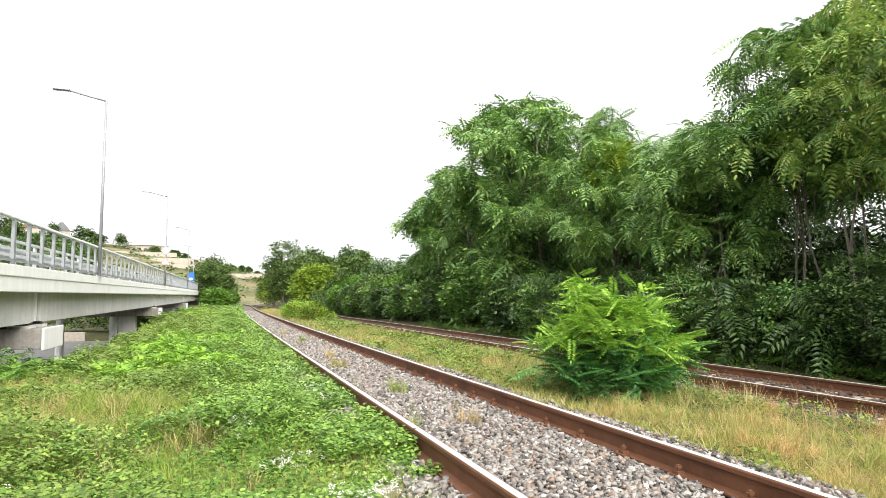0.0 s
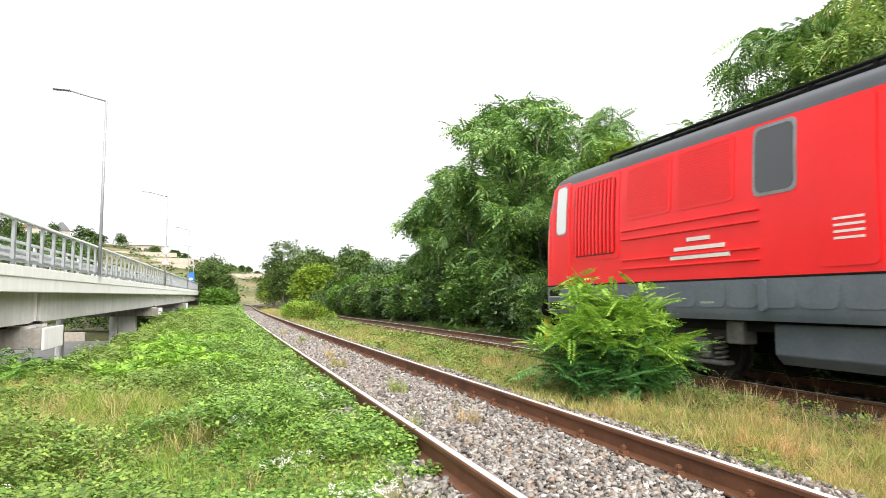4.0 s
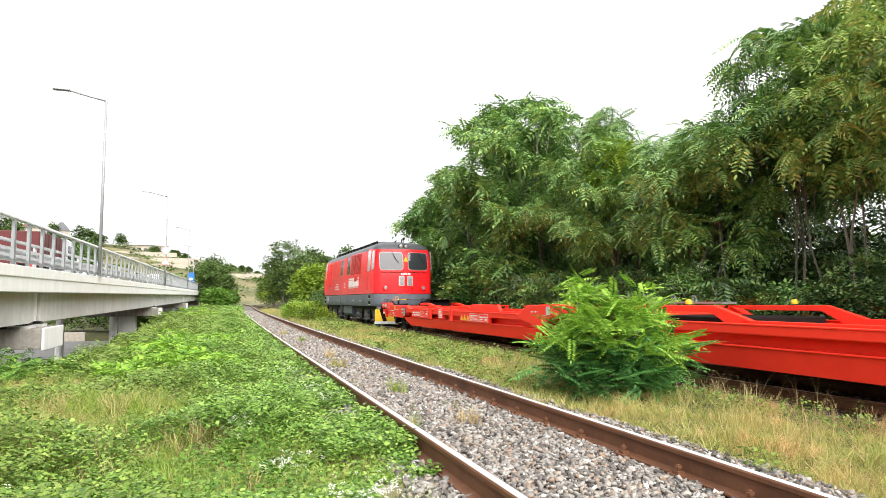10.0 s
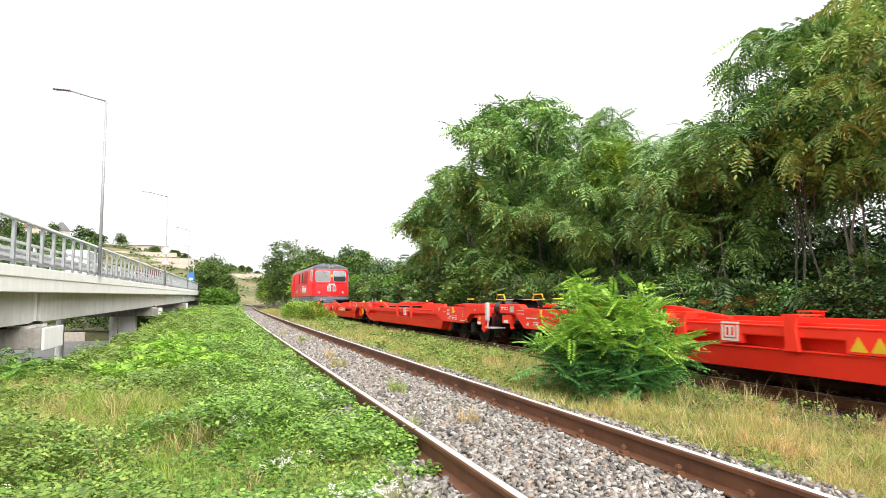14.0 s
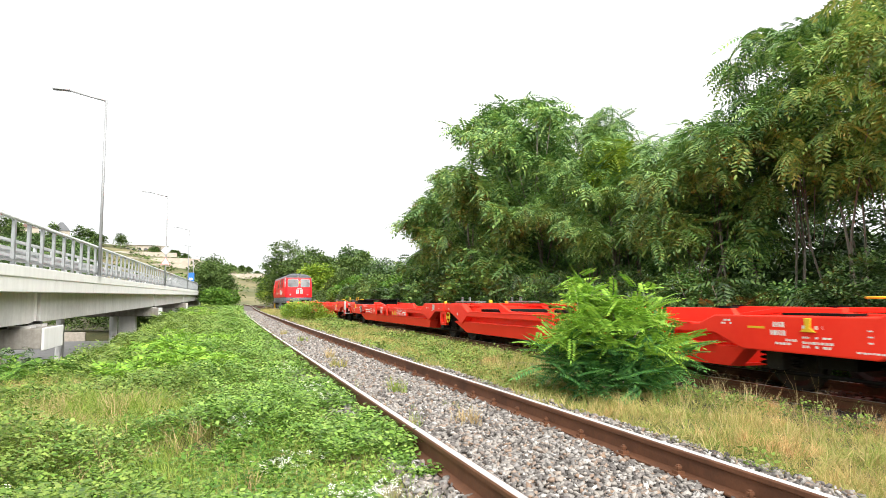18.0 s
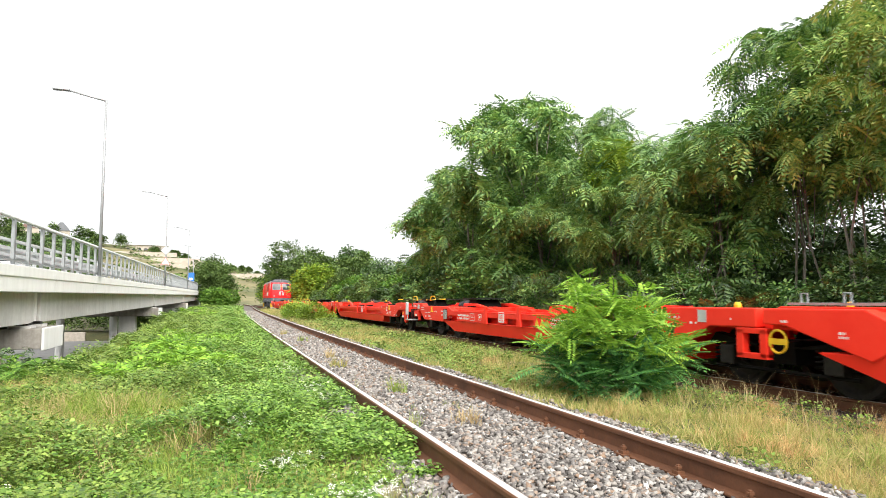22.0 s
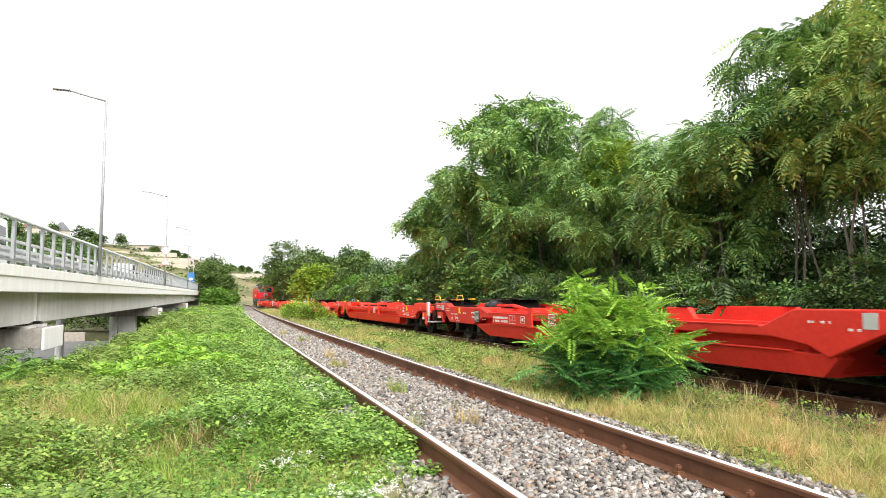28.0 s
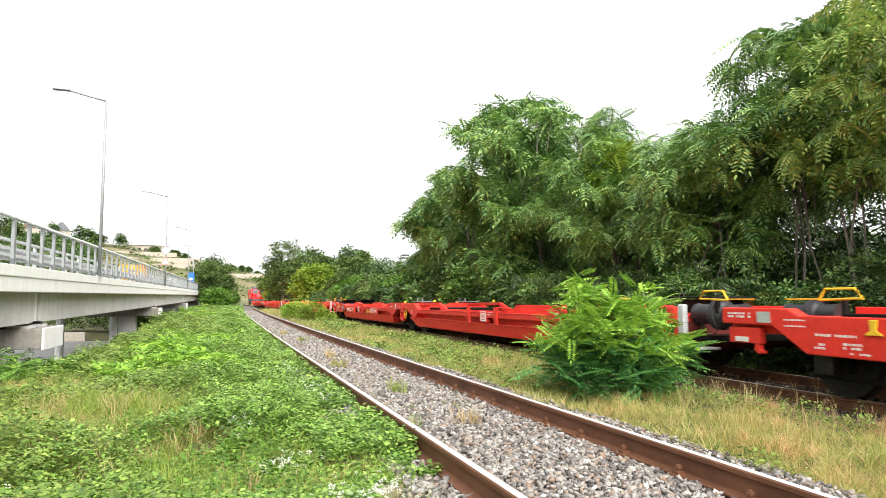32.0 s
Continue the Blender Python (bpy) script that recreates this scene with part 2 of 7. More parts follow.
STRAW = foliage("straw_stalks", [(0.1, (0.34, 0.26, 0.11)), (0.5, (0.52, 0.42, 0.22)), (0.9, (0.66, 0.44, 0.24))], 0.25, 0.7, 0.4, 0.8)
LEAF_WEED = foliage("dark_weed_leaves", [(0.15, (0.035, 0.085, 0.012)), (0.5, (0.10, 0.22, 0.03)), (0.85, (0.24, 0.38, 0.06))], 0.3, 0.5, 0.4, 0.8)
RUSTY = foliage("rust_coloured_stalks", [(0.1, (0.42, 0.27, 0.11)), (0.5, (0.60, 0.38, 0.17)), (0.9, (0.70, 0.52, 0.25))], 0.25, 0.7, 0.4, 0.8)
PETAL = foliage("white_petals", [(0.1, (0.62, 0.64, 0.52)), (0.9, (0.80, 0.80, 0.74))], 0.2, 0.7)


# ---- mesh helpers ----
class Shape:
    """Collects vertices and faces for one mesh."""

    def __init__(self):
        self.v, self.f = [], []

    def add(self, verts, faces):
        k = len(self.v)
        self.v += [tuple(p) for p in verts]
        self.f += [tuple(i + k for i in face) for face in faces]
        return self

    def box(self, x0, x1, y0, y1, z0, z1, m=None):
        vs = [Vector((x, y, z)) for x in (x0, x1) for y in (y0, y1) for z in (z0, z1)]
        if m:
            vs = [m @ p for p in vs]
        return self.add(vs, [(0, 1, 3, 2), (4, 6, 7, 5), (0, 4, 5, 1), (2, 3, 7, 6), (0, 2, 6, 4), (1, 5, 7, 3)])

    def slab(self, outline, x0, x1):
        """An outline in (y, z) drawn out from x0 to x1."""
        n = len(outline)
        vs = [(x0, y, z) for y, z in outline] + [(x1, y, z) for y, z in outline]
        return self.add(vs, [tuple(range(n))[::-1], tuple(range(n, 2 * n))] + [(i, (i + 1) % n, n + (i + 1) % n, n + i) for i in range(n)])

    def along(self, outline, y0, y1):
        """An outline in (x, z) drawn out from y0 to y1."""
        n = len(outline)
        vs = [(x, y0, z) for x, z in outline] + [(x, y1, z) for x, z in outline]
        return self.add(vs, [tuple(range(n)), tuple(range(n, 2 * n))[::-1]] + [(i, n + i, n + (i + 1) % n, (i + 1) % n) for i in range(n)])

    def tube(self, points, r, n=8, r_end=None):
        """A round bar along the points."""
        pts = [Vector(p) for p in points]
        k0 = len(self.v)
        for i, p in enumerate(pts):
            d = (pts[min(i + 1, len(pts) - 1)] - pts[max(i - 1, 0)]).normalized()
            a = d.orthogonal().normalized() if abs(d.z) > 0.9 else Vector((0, 0, 1)).cross(d).normalized()
            b = d.cross(a)
            rr = r if r_end is None else r + (r_end - r) * i / (len(pts) - 1)
            self.v += [tuple(p + (a * math.cos(2 * math.pi * j / n) + b * math.sin(2 * math.pi * j / n)) * rr) for j in range(n)]
        for i in range(len(pts) - 1):
            for j in range(n):
                self.f.append((k0 + i * n + j, k0 + i * n + (j + 1) % n, k0 + (i + 1) * n + (j + 1) % n, k0 + (i + 1) * n + j))
        self.f.append(tuple(k0 + j for j in range(n))[::-1])
        self.f.append(tuple(k0 + (len(pts) - 1) * n + j for j in range(n)))
        return self

    def spun(self, profile, centre, axis="X", n=24):
        """A profile of (radius, way along the axis) turned round an axis through centre."""
        k0 = len(self.v)
        c = Vector(centre)
        for r, s in profile:
            for j in range(n):
                a = 2 * math.pi * j / n
                p, q = r * math.cos(a), r * math.sin(a)
                off = {"X": (s, p, q), "Y": (p, s, q), "Z": (p, q, s)}[axis]
                self.v.append(tuple(c + Vector(off)))
        for i in range(len(profile) - 1):
            for j in range(n):
                self.f.append((k0 + i * n + j, k0 + i * n + (j + 1) % n, k0 + (i + 1) * n + (j + 1) % n, k0 + (i + 1) * n + j))
        return self

    def mesh(self, name, smooth=False):
        me = bpy.data.meshes.new(name)
        me.from_pydata(self.v, [], self.f)
        bm = bmesh.new()
        bm.from_mesh(me)
        bmesh.ops.recalc_face_normals(bm, faces=bm.faces)
        bm.to_mesh(me)
        bm.free()
        if smooth:
            me.shade_smooth()
        return me


def thing(name, m=None, label="", category="", group="", kind=""):
    ob = new(name)
    ob.empty_display_size = 0.2
    if m:
        ob.matrix_world = m
    return tagged(ob, label, category, group, kind)


def part(name, shape, material, parent=None, label="", bevel=0.0, smooth=False, m=None):
    """One mesh object, under a thing or a part."""
    me = shape.mesh(name, smooth) if isinstance(shape, Shape) else shape
    if not me.materials:
        me.materials.append(material)
    ob = new(name, me)
    if parent:
        ob.parent = parent
    if m:
        ob.matrix_basis = m
    if bevel:
        b = ob.modifiers.new("bevel", "BEVEL")
        b.width, b.segments, b.limit_method, b.angle_limit = bevel, 2, "ANGLE", radians(40)
    return tagged(ob, label)


def scatter(name, template, faces, places, turns, material):
    """Many copies of one small template in one mesh: places (k, 3), turns (k, 3, 3) with their scale."""
    t = np.asarray(template, float)
    f = np.asarray(faces, int)
    k, n, c = len(places), len(t), f.shape[1]
    v = np.einsum("kij,nj->kni", turns, t) + np.asarray(places)[:, None, :]
    ff = (f[None] + (np.arange(k) * n)[:, None, None]).reshape(-1)
    me = bpy.data.meshes.new(name)
    me.vertices.add(k * n)
    me.vertices.foreach_set("co", v.reshape(-1).astype(np.float32))
    me.loops.add(len(ff))
    me.loops.foreach_set("vertex_index", ff.astype(np.int32))
    me.polygons.add(len(ff) // c)
    me.polygons.foreach_set("loop_start", np.arange(0, len(ff), c, dtype=np.int32))
    me.polygons.foreach_set("loop_total", np.full(len(ff) // c, c, dtype=np.int32))
    me.update(calc_edges=True)
    me.materials.append(material)
    return me


RNG = np.random.default_rng(7)


def turns_of(yaw, pitch, roll, size):
    """Rotation matrices (k, 3, 3): roll about y, then pitch about x, then yaw about z, times size."""
    cy, sy, cp, sp, cr, sr = np.cos(yaw), np.sin(yaw), np.cos(pitch), np.sin(pitch), np.cos(roll), np.sin(roll)
    o, i = np.zeros_like(yaw), np.ones_like(yaw)
    rz = np.array([[cy, -sy, o], [sy, cy, o], [o, o, i]]).transpose(2, 0, 1)
    rx = np.array([[i, o, o], [o, cp, -sp], [o, sp, cp]]).transpose(2, 0, 1)
    ry = np.array([[cr, o, sr], [o, i, o], [-sr, o, cr]]).transpose(2, 0, 1)
    return rz @ rx @ ry * np.asarray(size).reshape(-1, 1, 1)


# ---- ground ----
def ground_z(x, y):
    """Height of the ground sheet: the bed of two tracks, a verge, and a bank down to the road under the bridge."""
    z = np.full(np.shape(x), -0.34)
    c1 = track_one(y)
    z = np.where(np.abs(x - c1) < 1.6, -0.235, z)
    z = np.where(x - c1 < -1.0, -0.27, z)
    ease = np.clip((y - 6.5) / 5.5, 0, 1)
    edge = -3.3 + 0.85 * ease * ease * (3 - 2 * ease)
    drop = np.clip((edge - x) / 4.6, 0, 1)
    z = z - 4.28 * drop * (0.55 + 0.45 * drop * (2 - drop)) * np.clip((y - 3) / 8, 0, 1)
    z = z + 1.2 * np.clip((y - 98) / 3, 0, 1) * drop
    z = np.where((np.abs(x - track_two(y)) < 1.7), -0.52, z)
    z = np.where(x > track_two(y) + 1.9, -0.42 + np.clip((x - 10.6) * 0.12, 0, 1.2), z)
    return z


def track_one(y):
    return 2.245 + 0.0002 * np.clip(np.asarray(y, float) - 12, 0, 110) ** 2


def track_two(y):
    return 8.50 - 0.0055 * (np.asarray(y, float) - 8.5)


RAIL_TWO = -0.258


def sheet(name, xs, ys, height, material):
    gx, gy = np.meshgrid(xs, ys)
    gz = height(gx, gy)
    nx, ny = len(xs), len(ys)
    vs = np.stack([gx, gy, gz], -1).reshape(-1, 3)
    i = np.arange(nx * ny).reshape(ny, nx)
    f = np.stack([i[:-1, :-1], i[:-1, 1:], i[1:, 1:], i[1:, :-1]], -1).reshape(-1, 4)
    me = bpy.data.meshes.new(name)
    me.from_pydata(vs.tolist(), [], f.tolist())
    me.shade_smooth()
    me.materials.append(material)
    return new(name, me)


def rough_ground(x, y):
    z = ground_z(x, y)
    w = 0.05 * np.sin(x * 1.9 + 0.7 * np.sin(y * 0.8)) * np.sin(y * 1.3 + 1.1) + 0.03 * np.sin(x * 4.1 + y * 3.3)
    bed = (np.abs(x - track_one(y)) < 1.7) | (np.abs(x - track_two(y)) < 1.8)
    return z + np.where(bed, 0.15 * w, w)


xs = np.concatenate([[-2500, -1200, -500, -200, -90, -50, -30, -20], np.arange(-14, 20.01, 0.28), [24, 30, 40, 60, 100, 200, 500, 1200, 2500]])
ys = np.concatenate([[-2500, -900, -400, -250, -120, -60, -30, -14], np.arange(-6, 40, 0.35), np.arange(40, 180, 2.0), [190, 220, 260, 320, 420, 600, 900, 1600, 3000]])
ground = tagged(sheet("ground", xs, ys, rough_ground, SOIL), "weedy grass verge and earth along the railway", "ground", kind="structure")

# ballast beds, one for each track
def bed(name, centre, half, z, y0, y1, label, material):
    yy = np.concatenate([np.arange(y0, -6, 6.0), np.arange(-6, 60, 0.8), np.arange(60, y1, 4.0)])
    us = np.array([-1.0, -0.86, -0.5, 0, 0.5, 0.86, 1.0])
    zs = np.array([-0.25, 0, 0.0, 0.0, 0.0, 0, -0.25])
    c = centre(yy)
    vs = [(c[j] + u * half, yy[j], z + dz + 0.012 * math.sin(7.1 * yy[j] + 5 * u)) for j in range(len(yy)) for u, dz in zip(us, zs)]
    k = len(us)
    f = [(j * k + i, j * k + i + 1, (j + 1) * k + i + 1, (j + 1) * k + i) for j in range(len(yy) - 1) for i in range(k - 1)]
    s = Shape().add(vs, f)
    ob = part(name, s, material, smooth=True)
    return tagged(ob, label, "ballast", kind="structure")


bed("ballast", track_one, 1.25, -0.190, -40, 170, "grey crushed-stone ballast bed of the near track", BALLAST_BED)
bed("ballast", track_two, 1.45, -0.445, -235, 175, "rusty dirty ballast bed of the far track", OILY_BED)


# ---- rails ----
RAIL_SECTION = [(-0.075, -0.172), (0.075, -0.172), (0.075, -0.160), (0.012, -0.142), (0.009, -0.048), (0.034, -0.036), (0.035, -0.010), (0.028, -0.001), (-0.028, -0.001), (-0.035, -0.010), (-0.034, -0.036), (-0.009, -0.048), (-0.012, -0.142), (-0.075, -0.160)]
CLIP = Shape().box(-0.115, -0.02, -0.06, 0.06, -0.176, -0.150).box(-0.098, -0.045, -0.032, 0.032, -0.150, -0.128).tube([(-0.07, 0, -0.13), (-0.07, 0, -0.088)], 0.015, 6).tube([(-0.07, 0, -0.112), (-0.07, 0, -0.098)], 0.026, 6).mesh("rail_fastening")
CLIP.materials.append(RUST)
SLEEPER_SHAPE = Shape().box(-1.25, 1.25, -0.13, 0.13, -0.36, -0.182).mesh("sleeper")
SLEEPER_SHAPE.materials.append(SLEEPER)


def rail(centre, offset, z, y0, y1, label, clips, side):
    ys_ = np.concatenate([np.arange(y0, 30, 5.0), np.arange(30, y1 + 0.1, 5.0)])
    cs = centre(ys_) + offset
    n = len(RAIL_SECTION)
    vs = [(c + px, y, z + pz) for c, y in zip(cs, ys_) for px, pz in RAIL_SECTION]
    f = [(j * n + i, j * n + (i + 1) % n, (j + 1) * n + (i + 1) % n, (j + 1) * n + i) for j in range(len(ys_) - 1) for i in range(n)]
    ob = thing("rail", None, label, "rail", "rails", "structure")
    web = part("rail_web", Shape().add(vs, f), RUST, ob)
    head = [(-0.021, 0.0), (0.021, 0.0), (0.026, -0.003), (-0.026, -0.003)]
    vs = [(c + px, y, z + 0.0015 + pz) for c, y in zip(cs, ys_) for px, pz in head]
    f = [(j * 4 + i, j * 4 + (i + 1) % 4, (j + 1) * 4 + (i + 1) % 4, (j + 1) * 4 + i) for j in range(len(ys_) - 1) for i in range(4)]
    part("running_surface", Shape().add(vs, f), RAIL_HEAD, ob, "bright polished running surface")
    for y in clips:
        for s in side:
            o = part("rail_fastening", CLIP, RUST, ob)
            o.matrix_basis = Matrix.LocRotScale((float(centre(y)) + offset, y, z), Euler((0, 0, 0 if s < 0 else math.pi)), None)
    return ob


near_pitch = np.arange(2.42, 34, 0.62)
rail(track_one, -0.7525, 0, -40, 170, "rusty steel rail with a polished head, half buried in weeds", near_pitch[:30], (1,))
rail(track_one, 0.7525, 0, -40, 170, "rusty brown steel rail with a polished head", near_pitch, (-1,))
rail(track_two, -0.7525, RAIL_TWO, -235, 175, "rusty brown rail of the far track among dry grass", np.arange(5.3, 30, 0.62), (-1,))
rail(track_two, 0.7525, RAIL_TWO, -235, 175, "rusty brown rail of the far track by the trees", np.arange(5.3, 30, 0.62), (-1,))
for y in near_pitch[:26]:
    ob = tagged(part("sleeper", SLEEPER_SHAPE, SLEEPER), "weathered sleeper sunk in the ballast", "sleeper", "sleepers of the near track")
    ob.matrix_basis = pose(float(track_one(y)), y, -0.02, 0, 0, 0)
for y in np.arange(3.4, 36, 0.62):
    ob = tagged(part("sleeper", SLEEPER_SHAPE, SLEEPER), "cracked weathered sleeper under the far track", "sleeper", "sleepers of the far track")
    ob.matrix_basis = pose(float(track_two(y)), y, RAIL_TWO + 0.012, 0, 0, RNG.uniform(-1, 1))

# ---- bridge: it runs beside the line, a little askew and rising ----
BRIDGE = Matrix.Translation((-5.073, 17.54, 1.916)) @ Matrix.Rotation(radians(-0.848), 4, "Z") @ Matrix.Rotation(math.atan(0.0071), 4, "X")
# in the bridge's space: y along it from -20 to 146, x = 0 the outer face of the edge beam, z = 0 the top of the edge beam
bridge = thing("road_bridge", BRIDGE, "pale concrete road bridge on piers with a galvanised railing", "bridge", kind="structure")
B0, B1 = -24.0, 146.0
part("approach_road", Shape().box(-8.6, -0.5, -130, B0, -0.6, -0.16), ASPHALT, bridge, "asphalt approach to the bridge")
part("approach_bank", Shape().slab([(-130, -0.6), (B0, -0.6), (B0 - 6, -7.0), (-130, -7.0)], -9.4, 0.4), CONCRETE, bridge)
part("approach_road", Shape().box(-8.6, -0.5, B1, 235, -0.6, -0.16), ASPHALT, bridge)
part("approach_bank", Shape().box(-9.2, 0.2, 141, 235, -9, -0.6), CONCRETE, bridge)
part("deck", Shape().box(-8.6, -0.5, B0, B1, -0.42, -0.16), ASPHALT, bridge, "asphalt road deck")
for k, y in enumerate(np.arange(B0, B1 - 1, 6.0)):
    part("edge_beam", Shape().along([(-0.55, 0), (0, 0), (0, -0.29), (-0.035, -0.32), (-0.035, -0.70), (-0.10, -0.72), (-0.16, -0.70), (-0.5, -0.45)], y + 0.012, y + 5.988), CONCRETE_WHITE, bridge, bevel=0.012)
part("edge_beam", Shape().along([(-9.1, 0), (-8.6, 0), (-8.6, -0.45), (-9.1, -0.7)], B0, B1), CONCRETE_WHITE, bridge)
# girders, span by span, deeper towards the middle of the bridge's edge span
SPANS = [(-24, 5.75), (6.45, 38.5), (39.2, 71.4), (72.1, 104.2), (104.9, 135.0)]
PIERS = (6.1, 38.9, 71.8, 104.6)
for a, b in SPANS:
    for gx in (-0.75, -3.2, -5.8, -8.2):
        mid = (a + b) / 2
        low = -1.66
        out = [(a, -0.42), (b, -0.42), (b, -1.62), (b - 0.5, low), (a + 0.5, low), (a, -1.62)]
        part("girder", Shape().slab(out, gx - 0.22, gx + 0.22), CONCRETE, bridge, bevel=0.02)
for y in PIERS:
    cap = part("pier_cap", Shape().slab([(y - 1.15, -1.80), (y + 1.15, -1.80), (y + 1.15, -2.42), (y - 1.15, -2.42)], -8.6, -0.10), CONCRETE_STAINED_SHADED, bridge, bevel=0.03)
    # the cap's lit end face, put on as a thin white plate
    part("cap_end", Shape().slab([(y - 1.18, -1.78), (y + 1.18, -1.78), (y + 1.18, -2.46), (y - 1.18, -2.46)], -0.098, -0.02), CONCRETE_WHITE, bridge, "lit end face of the pier cap as a white plate", bevel=0.02)
    wx = 0.0 if y > 10 else -2.6
    part("pier_wall", Shape().box(wx - 3.0, wx - 1.8, y - 0.5, y + 0.5, -7.2, -2.4), CONCRETE, bridge, bevel=0.05)
    for cx in (-3.35, -7.0) if y > 10 else (-6.6,):
        part("pier_column", Shape().spun([(0.29, -7.2), (0.29, -2.4)], (cx, y - 0.4, 0), "Z", 20), CONCRETE_WHITE, bridge, smooth=True)
    for gx in (-0.75, -3.2, -5.8, -8.2):
        part("pedestal", Shape().box(gx - 0.3, gx + 0.3, y - 0.95, y - 0.35, -1.86, -1.72).box(gx - 0.3, gx + 0.3, y + 0.35, y + 0.95, -1.86, -1.72), CONCRETE, bridge, bevel=0.01)
    part("end_diaphragm", Shape().box(-8.2, -0.62, y + 0.06, y + 0.32, -1.62, -0.44), CONCRETE_WHITE, bridge, "pale end wall between the girders", bevel=0.01)
    for gx in (-0.75, -3.2, -5.8, -8.2):
        for dy in (-0.62, 0.62):
            part("bearing", Shape().box(gx - 0.2, gx + 0.2, y + dy - 0.17, y + dy + 0.17, -1.73, -1.63), STEEL_DARK, bridge)
# black block added for the shade inside the first span joint
part("diaphragm", Shape().box(-8.2, -1.3, 5.76, 6.05, -1.6, -0.42), BLACK, bridge, "black block for the shade in the joint between the spans")
part("abutment", Shape().box(-8.8, -0.1, 135.2, 140, -8.5, -0.45), CONCRETE_WHITE, bridge)
# railing
rail_top = part("handrail", Shape().tube([(-0.16, B0, 1.25), (-0.16, B1, 1.25)], 0.06, 10), GALV_LIGHT, bridge, smooth=True)
part("lower_rail", Shape().box(-0.19, -0.13, B0, B1, 0.10, 0.16), GALV, bridge)
POST = Shape().along([(-0.20, 0.0), (-0.12, 0.0), (-0.12, 1.22), (-0.20, 1.22)], -0.075, 0.075).box(-0.27, -0.05, -0.13, 0.13, 0.0, 0.018).mesh("railing_post")
POST.materials.append(GALV)
for k in range(128):
    y = 2.13 + 1.34 * (k - 20)
    if B0 < y < B1:
        part("railing_post", POST, GALV, bridge).matrix_basis = pose(0, y, 0)
# safety barrier behind the railing, and the one across the road
W_BEAM = [(0.0, 0.0), (0.04, 0.03), (0.04, 0.10), (0.0, 0.13), (0.0, 0.18), (0.04, 0.21), (0.04, 0.28), (0.0, 0.31), (-0.012, 0.31), (-0.012, 0.0)]
for bx in (-1.15, -7.9):
    part("guard_beam", Shape().along([(bx - 0.1 + 2.0 * p, 0.36 + 1.15 * q) for p, q in W_BEAM], B0, B1), GALV_LIGHT, bridge)
    part("guard_beam", Shape().box(bx - 0.12, bx + 0.02, B0, B1, 0.86, 0.94), GALV_LIGHT, bridge)
    for k in range(75):
        y = B0 + 1 + 2.25 * k
        if y < B1:
            part("guard_post", Shape().box(bx - 0.18, bx - 0.08, y - 0.05, y + 0.05, -0.16, 0.9), GALV_LIGHT, bridge)
# end railing panels and street lamps
for y in np.arange(137, 145.5, 1.05):
    part("end_post", Shape().box(-0.14, -0.04, y, y + 0.5, 0, 2.2), GALV, bridge)
LAMP = thing("street_lamp", None, "tall galvanised street lamp with a single arm and flat lantern", "street lamp", "lamps along the bridge")
part("base_plate", Shape().box(-0.2, 0.2, -0.2, 0.2, 0, 0.03), LAMP_GREY, LAMP)
part("pole", Shape().tube([(0, 0, 0), (0, 0, 7.65)], 0.070, 10, 0.045), LAMP_GREY, LAMP, smooth=True)
part("arm", Shape().tube([(0, 0, 7.6), (-1.5, 0.0, 7.93)], 0.04, 8), LAMP_GREY, LAMP, smooth=True)
part("lantern", Shape().slab([(-0.15, 7.90), (0.15, 7.90), (0.11, 8.0), (-0.11, 8.0)], -2.05, -1.42), LAMP_GREY, LAMP, "flat grey lantern", bevel=0.02)
lamp_rows = [(30.55, -4.88), (59.03, -4.46), (88.67, -4.02), (118.0, -4.5), (150.0, -3.92)]
for k, (y, x) in enumerate(lamp_rows):
    z = (BRIDGE @ Vector((0, y - 17.54, 0))).z - (0 if y < 100 else 0.16)
    m = pose(x - 0.02, y, z, 0, 0, 0)
    if k:
        copy_thing(LAMP, m)
    else:
        LAMP.matrix_basis = m


def road_sign(name, m, faces, label, tall):
    ob = thing(name, m, label, "road sign", "signs on the bridge")
    part("post", Shape().tube([(0, 0, 0), (0, 0, tall)], 0.03, 8), GALV, ob, smooth=True)
    for nm, outline, mat, y in faces:
        part(nm, Shape().along(outline, y, y + 0.02), mat, ob)
    return ob


zb = (BRIDGE @ Vector((0, 41, 0))).z
road_sign("road_sign", pose(-4.46, 58.6, zb), [("diamond_face", [(0, 2.55), (0.42, 2.97), (0, 3.39), (-0.42, 2.97)], GALV, -0.05), ("triangle_face", [(-0.40, 1.75), (0.40, 1.75), (0, 2.45)], SIGN_RED, -0.05), ("diamond_mark", [(0, 2.63), (0.34, 2.97), (0, 3.31), (-0.34, 2.97)], WHITE_MARK, -0.075), ("triangle_mark", [(-0.30, 1.81), (0.30, 1.81), (0, 2.33)], WHITE_MARK, -0.075)], "pale diamond and triangle signs on one post", 3.4)
zb = (BRIDGE @ Vector((0, 82, 0))).z
road_sign("road_sign", pose(-4.15, 100.0, zb), [("blue_face", [(-0.45, 1.25), (0.45, 1.25), (0.45, 2.5), (-0.45, 2.5)], BLUE_SIGN, -0.05), ("white_mark", [(-0.28, 1.45), (0.28, 1.45), (0.16, 1.75), (-0.16, 1.75)], WHITE_MARK, -0.075)], "blue road sign on a post beyond the bridge", 2.6)

# road and wall under the bridge
road = part("road", Shape().box(-60, -7.6, 6, 97, -4.7, -4.40), ASPHALT)
tagged(road, "grey asphalt road passing under the bridge", "road", kind="structure")
